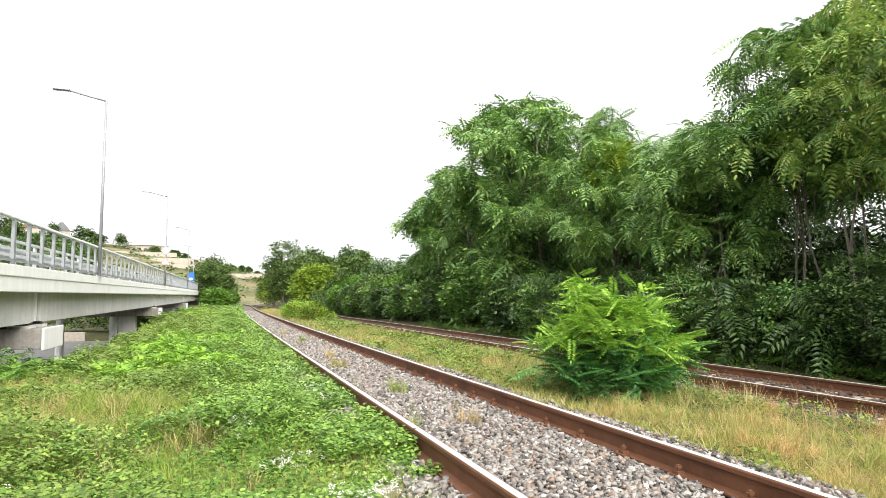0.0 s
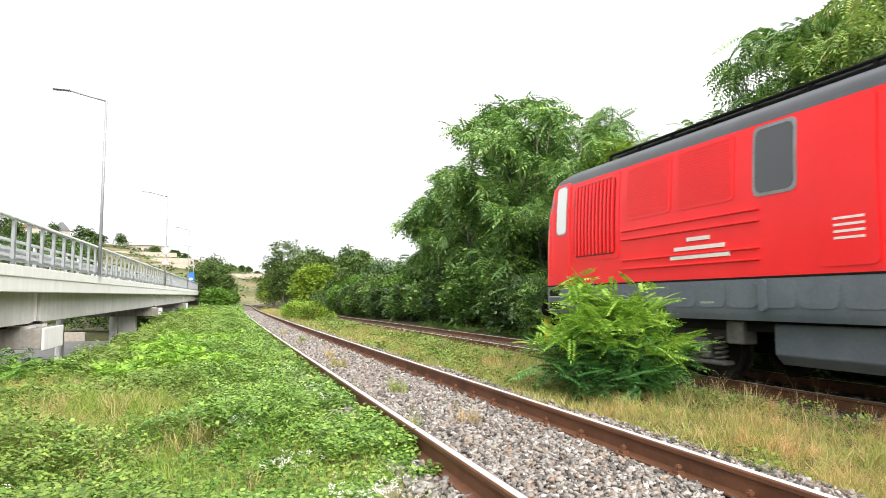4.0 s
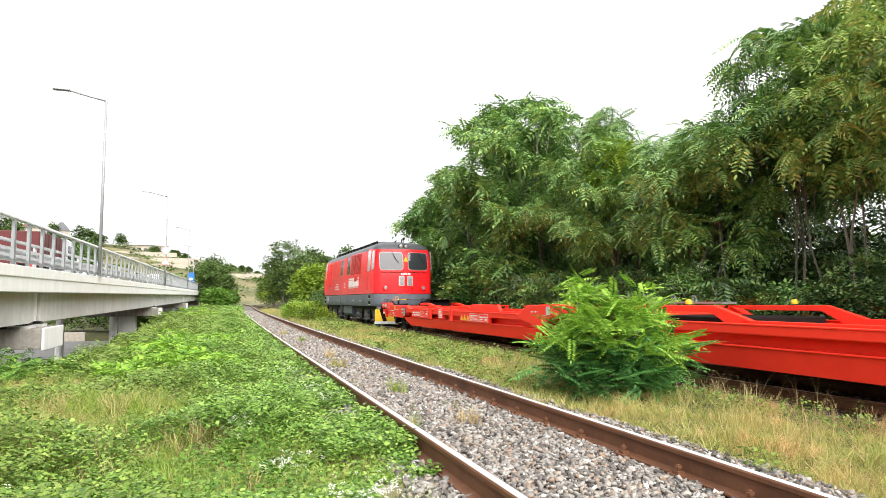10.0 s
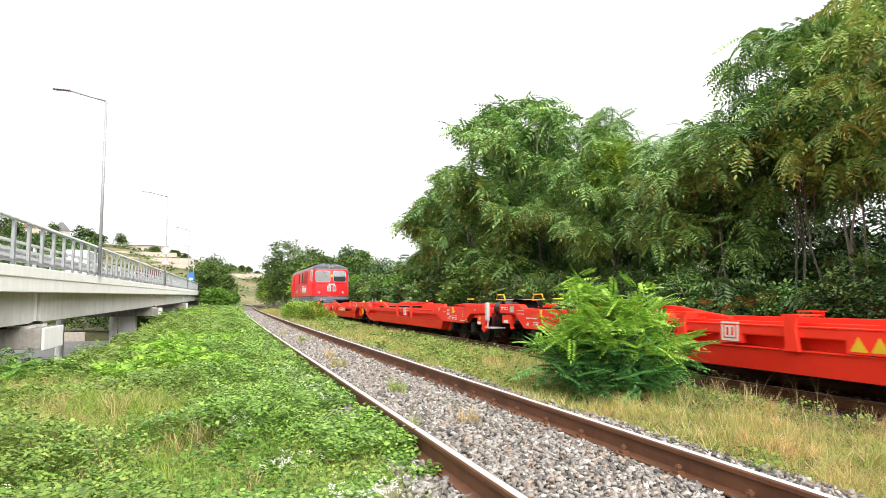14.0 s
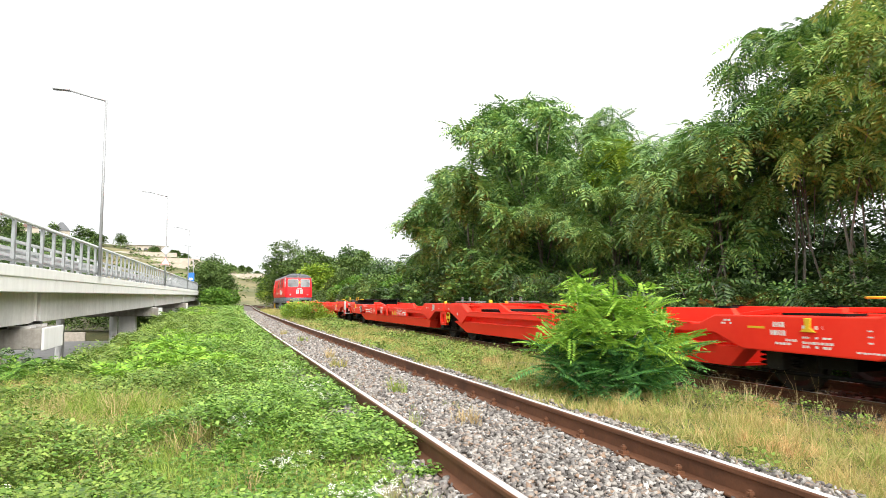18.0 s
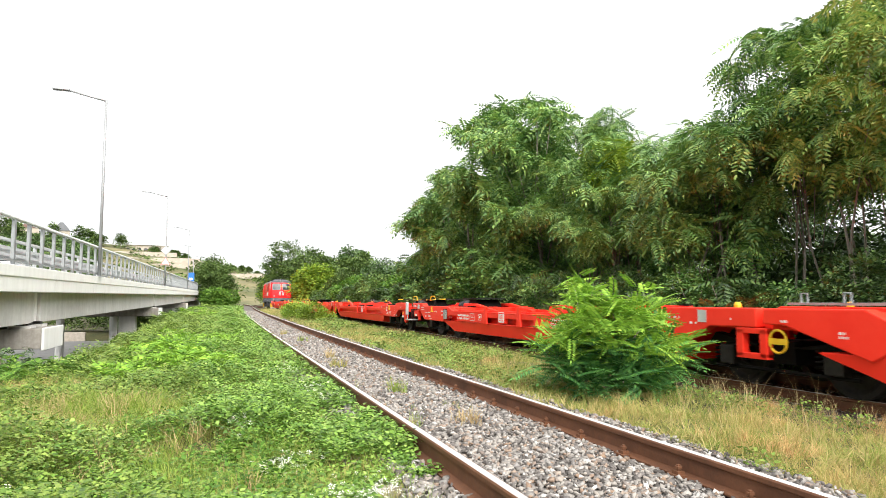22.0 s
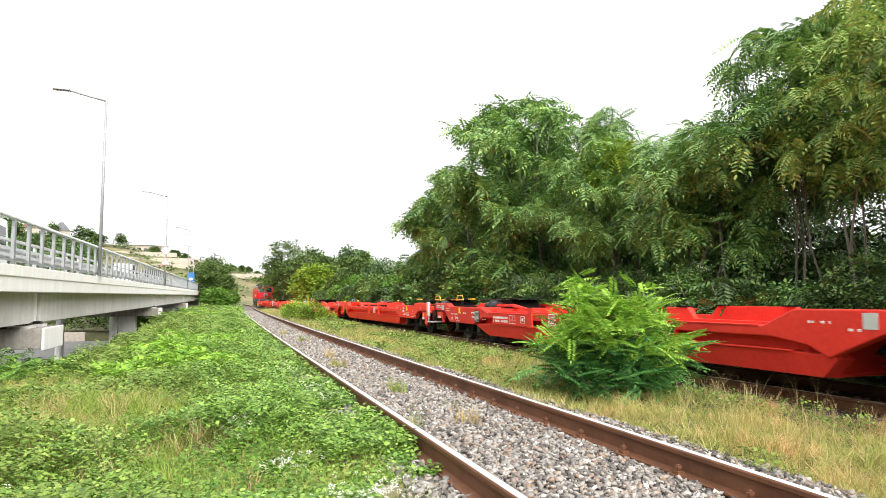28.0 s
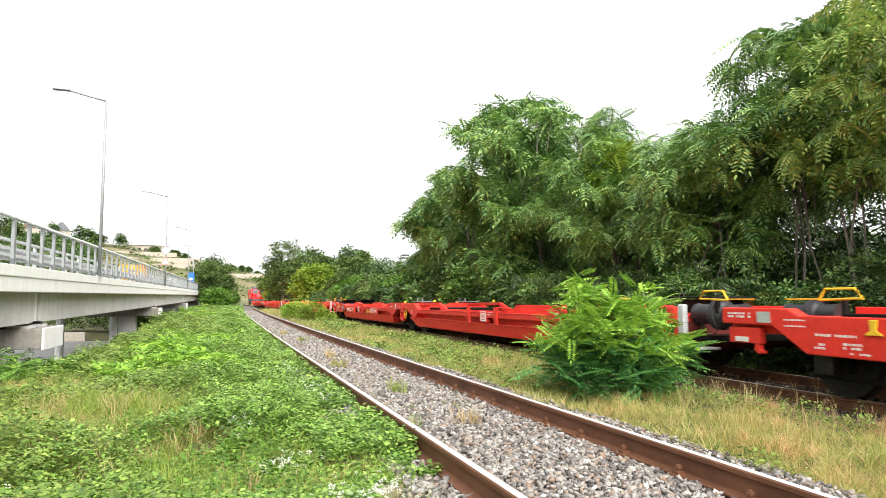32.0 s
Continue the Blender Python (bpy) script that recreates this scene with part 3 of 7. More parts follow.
wall = part("retaining_wall", Shape().box(-70, -17.0, 97.4, 98, -4.7, -3.25), SLEEPER, bevel=0.03)
tagged(wall, "low grey concrete wall across the road under the bridge", "wall", kind="structure")


# ---- locomotive: y runs to its front, y = 0 its rear face, z = 0 the rail head ----
LEN, HALF = 15.52, 1.475
WIDTHS = [(0.98, 1.445), (1.10, 1.475), (1.58, 1.475), (2.60, 1.470), (3.20, 1.445), (3.74, 1.40), (3.90, 1.33), (4.04, 1.16), (4.14, 0.90), (4.20, 0.55), (4.225, 0.0)]
ENDS = [(0.98, 0.06), (1.10, 0.0), (1.58, 0.0), (2.60, 0.02), (3.20, 0.10), (3.74, 0.24), (3.90, 0.36), (4.04, 0.62), (4.14, 1.0), (4.20, 1.5), (4.225, 2.4)]


def at_height(table, z):
    return float(np.interp(z, [a for a, _ in table], [b for _, b in table]))


def ring(z):
    """The body's outline at height z: straight sides, bowed ends with round corners."""
    w, e = at_height(WIDTHS, z), at_height(ENDS, z)
    r, bow = min(0.42, w * 0.9), 0.13
    half = []
    for k in range(9):
        a = math.pi / 2 * k / 8
        half.append((w - r + r * math.cos(a), e + bow + r - r * math.sin(a)))
    for k in range(1, 5):
        x = (w - r) * (1 - k / 4)
        half.append((x, e + bow * (x / max(w - r, 0.01)) ** 2))
    rear = half + [(-x, y) for x, y in half[-2::-1]]
    front = [(-x, LEN - y) for x, y in rear]
    return [(x, y, z) for x, y in rear + front]


def lofted(zs):
    rings = [ring(z) for z in zs]
    n = len(rings[0])
    vs = [p for r in rings for p in r]
    return Shape().add(vs, [(j * n + i, j * n + (i + 1) % n, (j + 1) * n + (i + 1) % n, (j + 1) * n + i) for j in range(len(zs) - 1) for i in range(n)])


def grid_plate(u0, u1, z0, z1, place, out0, out1, r):
    """A plate with rounded corners that follows a curved surface: place(u, z, out) gives its points."""
    r = min(r, (u1 - u0) / 3, (z1 - z0) / 3)
    cols = 9
    cut = [z0, z0 + 0.3 * r, z0 + r, (z0 + z1) / 2, z1 - r, z1 - 0.3 * r, z1] if z1 - z0 > 0.1 else [z0, z1]
    if z1 - z0 > 0.6:
        cut = sorted(set(cut) | {z0 + (z1 - z0) * 0.3, z0 + (z1 - z0) * 0.7})
    vs = []
    for o in (out0, out1):
        for z in cut:
            d = min(z - z0, z1 - z)
            inset = r - math.sqrt(max(0.0, r * r - (r - d) ** 2)) if d < r and len(cut) > 2 else 0.0
            for k in range(cols):
                u = u0 + inset + (u1 - u0 - 2 * inset) * k / (cols - 1)
                vs.append(place(u, z, o))
    m, rows = cols, len(cut)
    off = m * rows
    f = []
    for j in range(rows - 1):
        for k in range(m - 1):
            q = (j * m + k, j * m + k + 1, (j + 1) * m + k + 1, (j + 1) * m + k)
            f += [q, tuple(i + off for i in q[::-1])]
    edge = [k for k in range(m)] + [j * m + m - 1 for j in range(1, rows)] + [(rows - 1) * m + k for k in range(m - 2, -1, -1)] + [j * m for j in range(rows - 2, 0, -1)]
    f += [(edge[i], edge[(i + 1) % len(edge)], off + edge[(i + 1) % len(edge)], off + edge[i]) for i in range(len(edge))]
    return Shape().add(vs, f)


def side_panel(y0, y1, z0, z1, side, out0, out1):
    """A plate that lies on the body's side, from out0 to out1 proud of it, with rounded corners."""
    return grid_plate(y0, y1, z0, z1, lambda y, z, o: (side * (at_height(WIDTHS, z) + o), y, z), out0, out1, 0.09)


def end_panel(x0, x1, z0, z1, out0, out1, rear=True, r=0.1):
    """A plate on the bowed end of the body."""

    def place(x, z, o):
        w, e = at_height(WIDTHS, z), at_height(ENDS, z)
        rr = 0.42
        if abs(x) < w - rr:
            y = e + 0.13 * (x / (w - rr)) ** 2
        else:
            y = e + 0.13 + rr - math.sqrt(max(0, rr * rr - (abs(x) - w + rr) ** 2))
        y -= o
        return (x, y, z) if rear else (-x, LEN - y, z)

    return grid_plate(x0, x1, z0, z1, place, out0, out1, r)


def wheelset(parent, y, r, gauge_half=0.7525, label=""):
    """Two wheels on an axle that turns; the part sits at its own axle."""
    ob = part("wheelset", Shape().tube([(-1.0, 0, 0), (1.0, 0, 0)], 0.085, 10), STEEL_DARK, parent, label, smooth=True)
    ob.matrix_basis = pose(0, y, r)
    for s in (-1, 1):
        prof = [(0.0, 0.06), (0.14, 0.06), (0.16, 0.03), (r - 0.13, 0.02), (r - 0.06, 0.065), (r, 0.06), (r + 0.004, -0.04), (r + 0.03, -0.06), (r + 0.03, -0.075), (r - 0.07, -0.075), (r - 0.12, -0.03), (0.0, -0.03)]
        prof = [(a, s * b) for a, b in prof]
        w = part("wheel", Shape().spun(prof, (s * gauge_half, 0, 0), "X", 28), STEEL_DARK, ob)
    return ob


def spring(s, x, y, z0, z1, r=0.085, wire=0.02, coils=5):
    pts = [(x + r * math.cos(a), y + r * math.sin(a), z0 + (z1 - z0) * k / (coils * 8)) for k in range(coils * 8 + 1) for a in [2 * math.pi * k / 8]]
    s.tube(pts, wire, 5)


loco = thing("locomotive", None, "red diesel locomotive with a slate-grey skirt and dark roof", "locomotive")
part("body_shell", lofted([1.58, 2.0, 2.6, 3.0, 3.2, 3.5, 3.74]), RED, loco, smooth=True)
part("skirt", lofted([0.98, 1.04, 1.10, 1.34, 1.575]), GREY_SKIRT, loco, "slate-grey lower band", smooth=True)
part("roof", lofted([3.742, 3.82, 3.90, 3.97, 4.04, 4.09, 4.14, 4.17, 4.20, 4.225]), ROOF_GREY, loco, "dark grey curved roof", smooth=True)
part("belt_line", lofted([1.565, 1.568, 1.592, 1.595]), BLACK, loco).scale = (1.003, 1.0, 1.0)
part("underframe", Shape().box(-1.25, 1.25, 0.35, LEN - 0.35, 0.82, 1.02), BLACK, loco)
for s in (-1, 1):
    # louvres, vents, windows and doors along the side, from the front cab back
    part("louvre_frame", side_panel(12.30, 14.02, 2.06, 3.72, s, -0.03, 0.010), RED, loco)
    lou = part("louvre_panel", side_panel(12.42, 13.90, 2.15, 3.63, s, -0.03, 0.014), LOUVRE_SHADE_RED, loco, "ribbed louvre panel, its red darkened for shade between the ribs")
    for k in range(11):
        y = 12.455 + k * 0.131
        part("louvre_rib", side_panel(y, y + 0.070, 2.17, 3.61, s, 0.0, 0.040), RED, lou)
    for y0, y1 in ((10.84, 12.10), (9.45, 10.72)):
        v = part("vent_panel", side_panel(y0, y1, 2.72, 3.72, s, -0.03, 0.012), RED, loco, "slatted red vent")
        for k in range(19):
            z = 2.79 + k * 0.0475
            part("vent_slat", Shape().box(s * (at_height(WIDTHS, z) + 0.004), s * (at_height(WIDTHS, z) + 0.020), y0 + 0.07, y1 - 0.07, z, z + 0.026), RED, v)
    for y0, y1 in ((4.73, 5.92), (3.38, 4.56)):
        v = part("grille", side_panel(y0, y1, 2.68, 3.74, s, -0.03, 0.010), LOUVRE_SHADE_RED, loco, "grille backing, its red darkened for shade behind the slats")
        part("grille_frame", side_panel(y0 - 0.05, y1 + 0.05, 2.63, 3.79, s, -0.04, 0.004), RED, v)
        for k in range(17):
            z = 2.72 + k * 0.06
            part("grille_slat", Shape().box(s * (at_height(WIDTHS, z) + 0.004), s * (at_height(WIDTHS, z) + 0.026), y0 + 0.05, y1 - 0.05, z, z + 0.030), RED, v)
    for y0, y1 in ((8.42, 9.05), (6.25, 7.0)):
        w = part("side_window", side_panel(y0 - 0.05, y1 + 0.05, 2.70, 3.70, s, -0.03, 0.010), RIM_GREY, loco, "grey-rimmed side window")
        part("window_pane", side_panel(y0, y1, 2.75, 3.65, s, -0.02, 0.016), WINDOW, w)
    d = part("engine_door", side_panel(7.28, 8.08, 1.68, 3.72, s, -0.03, 0.018), RED, loco, "narrow flush door")
    for j in range(4):
        part("notice_line", side_panel(7.45, 7.85, 2.0 + 0.08 * j, 2.03 + 0.08 * j, s, 0.0, 0.022), WHITE_MARK, d)
    # cab doors with windows at both ends
    for y0, y1 in ((1.00, 1.74), (LEN - 1.38, LEN - 0.80)):
        lo, hi = (0.98, 1.80) if y0 < 5 else (LEN - 1.44, LEN - 0.76)
        d = part("cab_door", side_panel(lo, hi, 1.64, 3.80, s, -0.03, 0.015), RED, loco, "cab door with a tall window")
        wy0, wy1 = (1.02, 1.62) if y0 < 5 else (LEN - 1.29, LEN - 0.91)
        part("door_window_rim", side_panel(wy0 - 0.025, wy1 + 0.025, 2.675, 3.745, s, -0.02, 0.020), RIM_GREY, d)
        part("door_window", side_panel(wy0, wy1, 2.70, 3.72, s, -0.02, 0.026), WINDOW_PALE, d)
        for hy in (lo - 0.06, hi + 0.06):
            part("grab_rail", Shape().tube([(s * 1.50, hy, 1.78), (s * 1.53, hy, 1.82), (s * 1.515, hy, 3.2), (s * 1.47, hy, 3.26)], 0.014, 6), RED, d)
    w = part("corner_window", side_panel(0.38, 0.82, 2.72, 3.68, s, -0.03, 0.012), RIM_GREY, loco, "small rounded cab window")
    part("window_pane", side_panel(0.41, 0.79, 2.75, 3.65, s, -0.02, 0.018), WINDOW_PALE, w)
    # pressed ribs along the panels
    for a, b in ((1.05, 1.72), (3.3, 6.9), (9.0, 12.2)):
        for z in (2.52, 2.36, 1.98, 1.82) if a > 2 else (2.46, 2.05, 1.86):
            part("body_rib", Shape().box(s * (at_height(WIDTHS, z) - 0.004), s * (at_height(WIDTHS, z) + 0.034), a, b, z, z + 0.030), RED, loco, bevel=0.008)
    part("panel_seam", Shape().box(s * 1.462, s * 1.481, 1.90, 3.25, 2.66, 2.675), RED, loco)
    for y in (1.86, 3.22):
        part("panel_seam", side_panel(y - 0.012, y + 0.012, 1.62, 3.7, s, -0.02, 0.008), RED, loco)
    # brand lettering as plain blocks, and small markings as bars
    yy = 6.42
    for wd, hz in ((0.34, 0.56), (0.44, 0.56), (0.50, 0.56), (0.26, 0.36), (0.32, 0.36), (0.12, 0.42), (0.14, 0.62)):
        part("lettering_block", side_panel(yy - wd, yy, 1.92, 1.92 + hz, s, 0.0, 0.008 + 0.018), WHITE_MARK, loco)
        yy -= wd + 0.085
    for k, wd in enumerate((0.5, 1.1, 1.3)):
        part("marking_bar", side_panel(10.2 - wd / 2, 10.2 + wd / 2, 2.20 - 0.14 * k, 2.26 - 0.14 * k, s, 0.0, 0.025), WHITE_MARK, loco)
    # skirt hatches, steps and markings
    for y in np.arange(7.2, 12.2, 0.62):
        h = part("skirt_hatch", side_panel(float(y), float(y) + 0.56, 1.16, 1.52, s, -0.02, 0.012), GREY_SKIRT, loco)
        part("hatch_latch", Shape().spun([(0.0, 0.05), (0.03, 0.05), (0.03, 0.0)], (s * 1.475, float(y) + 0.28, 1.20), "X", 8), GALV, h)
    for y in (12.9, 8.9, 2.6, 6.9):
        part("lifting_bracket", side_panel(y, y + 0.13, 1.12, 1.55, s, -0.02, 0.05), GREY_SKIRT, loco)
    for y in (0.95, LEN - 0.98):
        for z in (1.34, 1.06):
            st = part("step_recess", side_panel(y, y + 0.42, z, z + 0.17, s, -0.02, 0.010), BLACK, loco)
            part("step_tread", Shape().box(s * 1.44, s * 1.51, y + 0.02, y + 0.40, z - 0.01, z + 0.015), ALU, st)
    for k in range(5):
        part("marking_bar", side_panel(13.44 + 0.02 * (k % 2), 13.78, 1.12 + 0.085 * k, 1.168 + 0.085 * k, s, 0.0, 0.010), WHITE_MARK, loco)
    for y, wd in ((12.2, 0.6), (3.1, 0.45), (5.0, 0.5), (9.9, 0.3)):
        part("marking_bar", side_panel(y, y + wd, 1.22, 1.25, s, 0.0, 0.012), WHITE_MARK, loco)
    # roof walkway bars
    part("roof_rail", Shape().tube([(s * 0.92, 1.9, 4.24), (s * 0.92, LEN - 2.2, 4.24)], 0.028, 6), BLACK, loco)
    part("roof_rail", Shape().box(s * 0.78 - 0.11, s * 0.78 + 0.11, 1.9, LEN - 2.2, 4.20, 4.225), GALV, loco)
    for y in np.arange(1.9, LEN - 2, 0.95):
        part("rail_stanchion", Shape().box(s * 0.92 - 0.02, s * 0.92 + 0.02, float(y), float(y) + 0.05, 4.08, 4.24), BLACK, loco)
part("roof_hatch", Shape().box(-0.55, 0.55, 2.6, 5.6, 4.18, 4.32), ROOF_GREY, loco, bevel=0.05)
part("roof_hatch", Shape().box(-0.55, 0.55, 6.6, 12.2, 4.18, 4.29), ROOF_GREY, loco, bevel=0.05)
part("roof_horn", Shape().tube([(-0.25, 0.95, 4.05), (-0.25, 0.95, 4.18), (-0.25, 0.72, 4.20)], 0.028, 8), BLACK, loco)
part("roof_horn", Shape().tube([(0.10, 0.95, 4.05), (0.10, 0.95, 4.3)], 0.035, 8), BLACK, loco)
part("roof_antenna", Shape().tube([(0.3, 1.3, 4.1), (0.3, 1.3, 4.36)], 0.02, 6).box(0.26, 0.34, 1.25, 1.35, 4.33, 4.39), BLACK, loco)

for rear in (True, False):
    for x0, x1 in ((-1.18, -0.10), (0.20, 1.18)) if rear else ((-1.41, -0.15), (0.15, 1.41)):
        w = part("windscreen", end_panel(x0 - 0.03, x1 + 0.03, 2.72, 3.60, -0.03, 0.014, rear, 0.13), RIM_GREY, loco, "grey-rimmed windscreen")
        part("windscreen_pane", end_panel(x0, x1, 2.75, 3.57, -0.02, 0.022, rear, 0.12), WINDSCREEN if x0 < 0 else WINDOW, w)
        k = 1 if rear else -1
        cx = (x0 + x1) / 2
        yw = (at_height(ENDS, 3.2) - 0.03) if rear else LEN - at_height(ENDS, 3.2) + 0.03
        part("wiper", Shape().tube([(k * cx, yw + k * 0.10, 3.66), (k * (cx + 0.16), yw, 3.3), (k * (cx + 0.32), yw - 0.02 * k, 3.08)], 0.012, 5), BLACK, w)
        part("end_rib", end_panel(x0, x1, 2.60, 2.625, -0.01, 0.02, rear, 0.01), BLACK, loco)
    for x in (-0.94, 0.94):
        yl = 0.09 if rear else LEN - 0.09
        k = -1 if rear else 1
        lamp = part("head_lamp", Shape().spun([(0.125, 0.06 * -k), (0.125, 0.10 * k), (0.10, 0.115 * k), (0.088, 0.09 * k), (0.0, 0.09 * k)], (x, yl, 1.86), "Y", 20), RED, loco, "round lamp in a red housing", smooth=False)
        part("lens", Shape().spun([(0.087, 0.092 * k), (0.05, 0.108 * k), (0.0, 0.112 * k)], (x, yl, 1.86), "Y", 16), LAMP_GLASS, lamp, smooth=True)
    for x in (-0.13, 0.13):
        yl = 0.42 if rear else LEN - 0.42
        k = -1 if rear else 1
        lamp = part("roof_lamp", Shape().spun([(0.10, 0.12 * -k), (0.115, 0.12 * k), (0.09, 0.13 * k), (0.0, 0.11 * k)], (x, yl, 3.90), "Y", 18), BLACK, loco, "round roof headlamp")
        part("lens", Shape().spun([(0.092, 0.132 * k), (0.05, 0.15 * k), (0.0, 0.155 * k)], (x, yl, 3.90), "Y", 16), LAMP_GLASS, lamp, smooth=True)
    for x0 in (-0.30, 0.12):
        v = part("nose_vent", end_panel(x0, x0 + 0.27, 1.97, 2.44, -0.01, 0.03, rear, 0.02), ALU, loco, "silver louvred nose vent")
        for j in range(9):
            part("vent_slat", end_panel(x0 + 0.04, x0 + 0.23, 2.0 + j * 0.048, 2.022 + j * 0.048, 0.02, 0.05, rear, 0.005), GREY_SKIRT, v)
    for j in range(6):
        part("number_bar", end_panel(-0.20 + 0.085 * j, -0.145 + 0.085 * j, 2.49, 2.58, 0.0, 0.02, rear, 0.005), WHITE_MARK, loco)
    tri = [(-0.11, 3.14), (0.11, 3.14), (0.0, 3.36)]
    y = (at_height(ENDS, 3.2) - 0.02) if rear else LEN - at_height(ENDS, 3.2) + 0.02
    part("warning_triangle", Shape().along([(x + 0.05, z) for x, z in tri], y - 0.03, y + 0.05), YELLOW, loco, "yellow warning triangle")
    part("marker_lamp", end_panel(0.32, 0.42, 1.80, 1.90, 0.0, 0.06, rear, 0.03), RED_GLASS, loco)
    # buffer beam, buffers, coupling, snow plough
    k = -1 if rear else 1
    e = 0.0 if rear else LEN
    part("buffer_beam", Shape().box(-1.16, 1.16, min(e - k * 0.10, e + k * 0.02), max(e - k * 0.10, e + k * 0.02), 0.80, 1.02), BLACK, loco, bevel=0.02)
    for x in (-0.875, 0.875):
        part("buffer", Shape().spun([(0.0, 0.0), (0.17, 0.0), (0.15, 0.1 * k), (0.13, 0.34 * k), (0.09, 0.36 * k), (0.09, 0.50 * k), (0.21, 0.52 * k), (0.21, 0.56 * k), (0.10, 0.585 * k), (0.0, 0.59 * k)], (x, e + k * 0.05, 1.06), "Y", 24), BLACK, loco, smooth=False)
        part("handrail", Shape().tube([(x * 1.3, e + k * 0.08, 1.0), (x * 1.3, e + k * 0.4, 1.02), (x * 1.3, e + k * 0.42, 1.30), (x * 1.05, e + k * 0.42, 1.30)], 0.014, 6), BLACK, loco)
        part("brake_hose", Shape().tube([(x * 0.5, e + k * 0.08, 0.95), (x * 0.5, e + k * 0.3, 0.8), (x * 0.45, e + k * 0.35, 0.5), (x * 0.4, e + k * 0.2, 0.4)], 0.03, 6), RUBBER, loco)
    part("draw_hook", Shape().box(-0.06, 0.06, min(e, e + k * 0.38), max(e, e + k * 0.38), 0.96, 1.12), STEEL_DARK, loco, bevel=0.02)
    # plough in yellow and black stripes, swept to a blunt point
    yf, ys_ = (e + k * 0.42, e - k * 0.15)
    for j in range(8):
        for sx in (-1, 1):
            a, b = j / 8, (j + 1) / 8

            def pp(u, z):
                return (sx * 1.42 * u, yf + (ys_ - yf) * u, z)

            slope = 0.12
            vs = [pp(a, 0.26), pp(b, 0.26), pp(min(1, b + slope), 0.84), pp(min(1, a + slope), 0.84)]
            vs += [(x, y - k * 0.03, z) for x, y, z in vs]
            part("plough_stripe", Shape().add(vs, [(0, 1, 2, 3), (4, 5, 6, 7), (0, 1, 5, 4), (1, 2, 6, 5), (2, 3, 7, 6), (3, 0, 4, 7)]), BLACK if j % 3 == 2 else YELLOW, loco)
    part("plough_edge", Shape().add([(-1.45, ys_, 0.14), (0, yf, 0.14), (1.45, ys_, 0.14), (-1.45, ys_, 0.27), (0, yf, 0.27), (1.45, ys_, 0.27), (0, yf - k * 0.08, 0.2)], [(0, 1, 4, 3), (1, 2, 5, 4), (0, 1, 6), (1, 2, 6)]), ALU, loco, "scraped steel plough edge")

# bogies: frames, springs and axle boxes, three turning wheelsets each
loco_wheels = []
for c in (3.05, LEN - 3.05):
    bog = part("bogie_frame", Shape().box(-1.15, -1.02, c - 2.7, c + 2.7, 0.62, 0.84).box(1.02, 1.15, c - 2.7, c + 2.7, 0.62, 0.84).box(-1.1, 1.1, c - 1.15, c - 0.8, 0.5, 0.8).box(-1.1, 1.1, c + 0.8, c + 1.15, 0.5, 0.8), STEEL_DARK, loco, bevel=0.02)
    for y in (c - 1.95, c, c + 1.95):
        loco_wheels.append(wheelset(loco, y, 0.52))
        for s in (-1, 1):
            part("axle_box", Shape().box(s * 0.98, s * 1.24, y - 0.17, y + 0.17, 0.36, 0.68).spun([(0.0, s * 0.07), (0.10, s * 0.06), (0.12, 0.0)], (s * 1.24, y, 0.52), "X", 16), BOGIE_GREY, bog, bevel=0.02)
            for dy in (-0.36, 0.36):
                sp = Shape()
                spring(sp, s * 1.13, y + dy, 0.34, 0.72)
                part("spring", sp, BOGIE_GREY, bog)
            part("spring_seat", Shape().box(s * 1.0, s * 1.24, y - 0.50, y + 0.50, 0.27, 0.34), BOGIE_GREY, bog, bevel=0.02)
    for s in (-1, 1):
        part("sand_box", Shape().box(s * 1.05, s * 1.32, c - 2.95, c - 2.62, 0.62, 0.96), BOGIE_GREY, bog, bevel=0.02)
        part("brake_rigging", Shape().tube([(s * 1.2, c - 2.4, 0.30), (s * 1.2, c + 2.4, 0.30)], 0.025, 6).tube([(s * 1.18, c - 1.0, 0.3), (s * 1.18, c - 0.9, 0.86)], 0.035, 6).tube([(s * 1.18, c + 1.0, 0.3), (s * 1.18, c + 0.9, 0.86)], 0.035, 6), BLACK, bog)
part("fuel_tank", Shape().along([(-1.28, 0.52), (-1.15, 0.38), (1.15, 0.38), (1.28, 0.52), (1.28, 0.94), (-1.28, 0.94)], 6.4, 9.0), GREY_SKIRT, loco, "grey fuel tank", bevel=0.02)

# ---- articulated pocket wagon: y = 0 the loaded end nearest the locomotive, running back to -33.1 ----
wagon_wheels = []


def plate(points, x0, x1):
    return Shape().slab([(-u, z) for u, z in points], x0, x1)


def text_bars(s, u, w, z, h, x=1.4505):
    """A line or two of unreadable lettering as small bars on a plate."""
    sh = Shape()
    rg = random.Random(int(u * 100))
    lines = 2 if h > 0.08 else 1
    hh = h / lines
    for k in range(lines):
        q = u
        while q < u + w:
            d = rg.choice((0.025, 0.04, 0.055, 0.03))
            if rg.random() < 0.82:
                sh.box(s * (x - 0.002), s * (x + 0.002), -min(q + d, u + w), -q, z + k * hh, z + k * hh + hh * 0.62)
            q += d + 0.018
    return sh


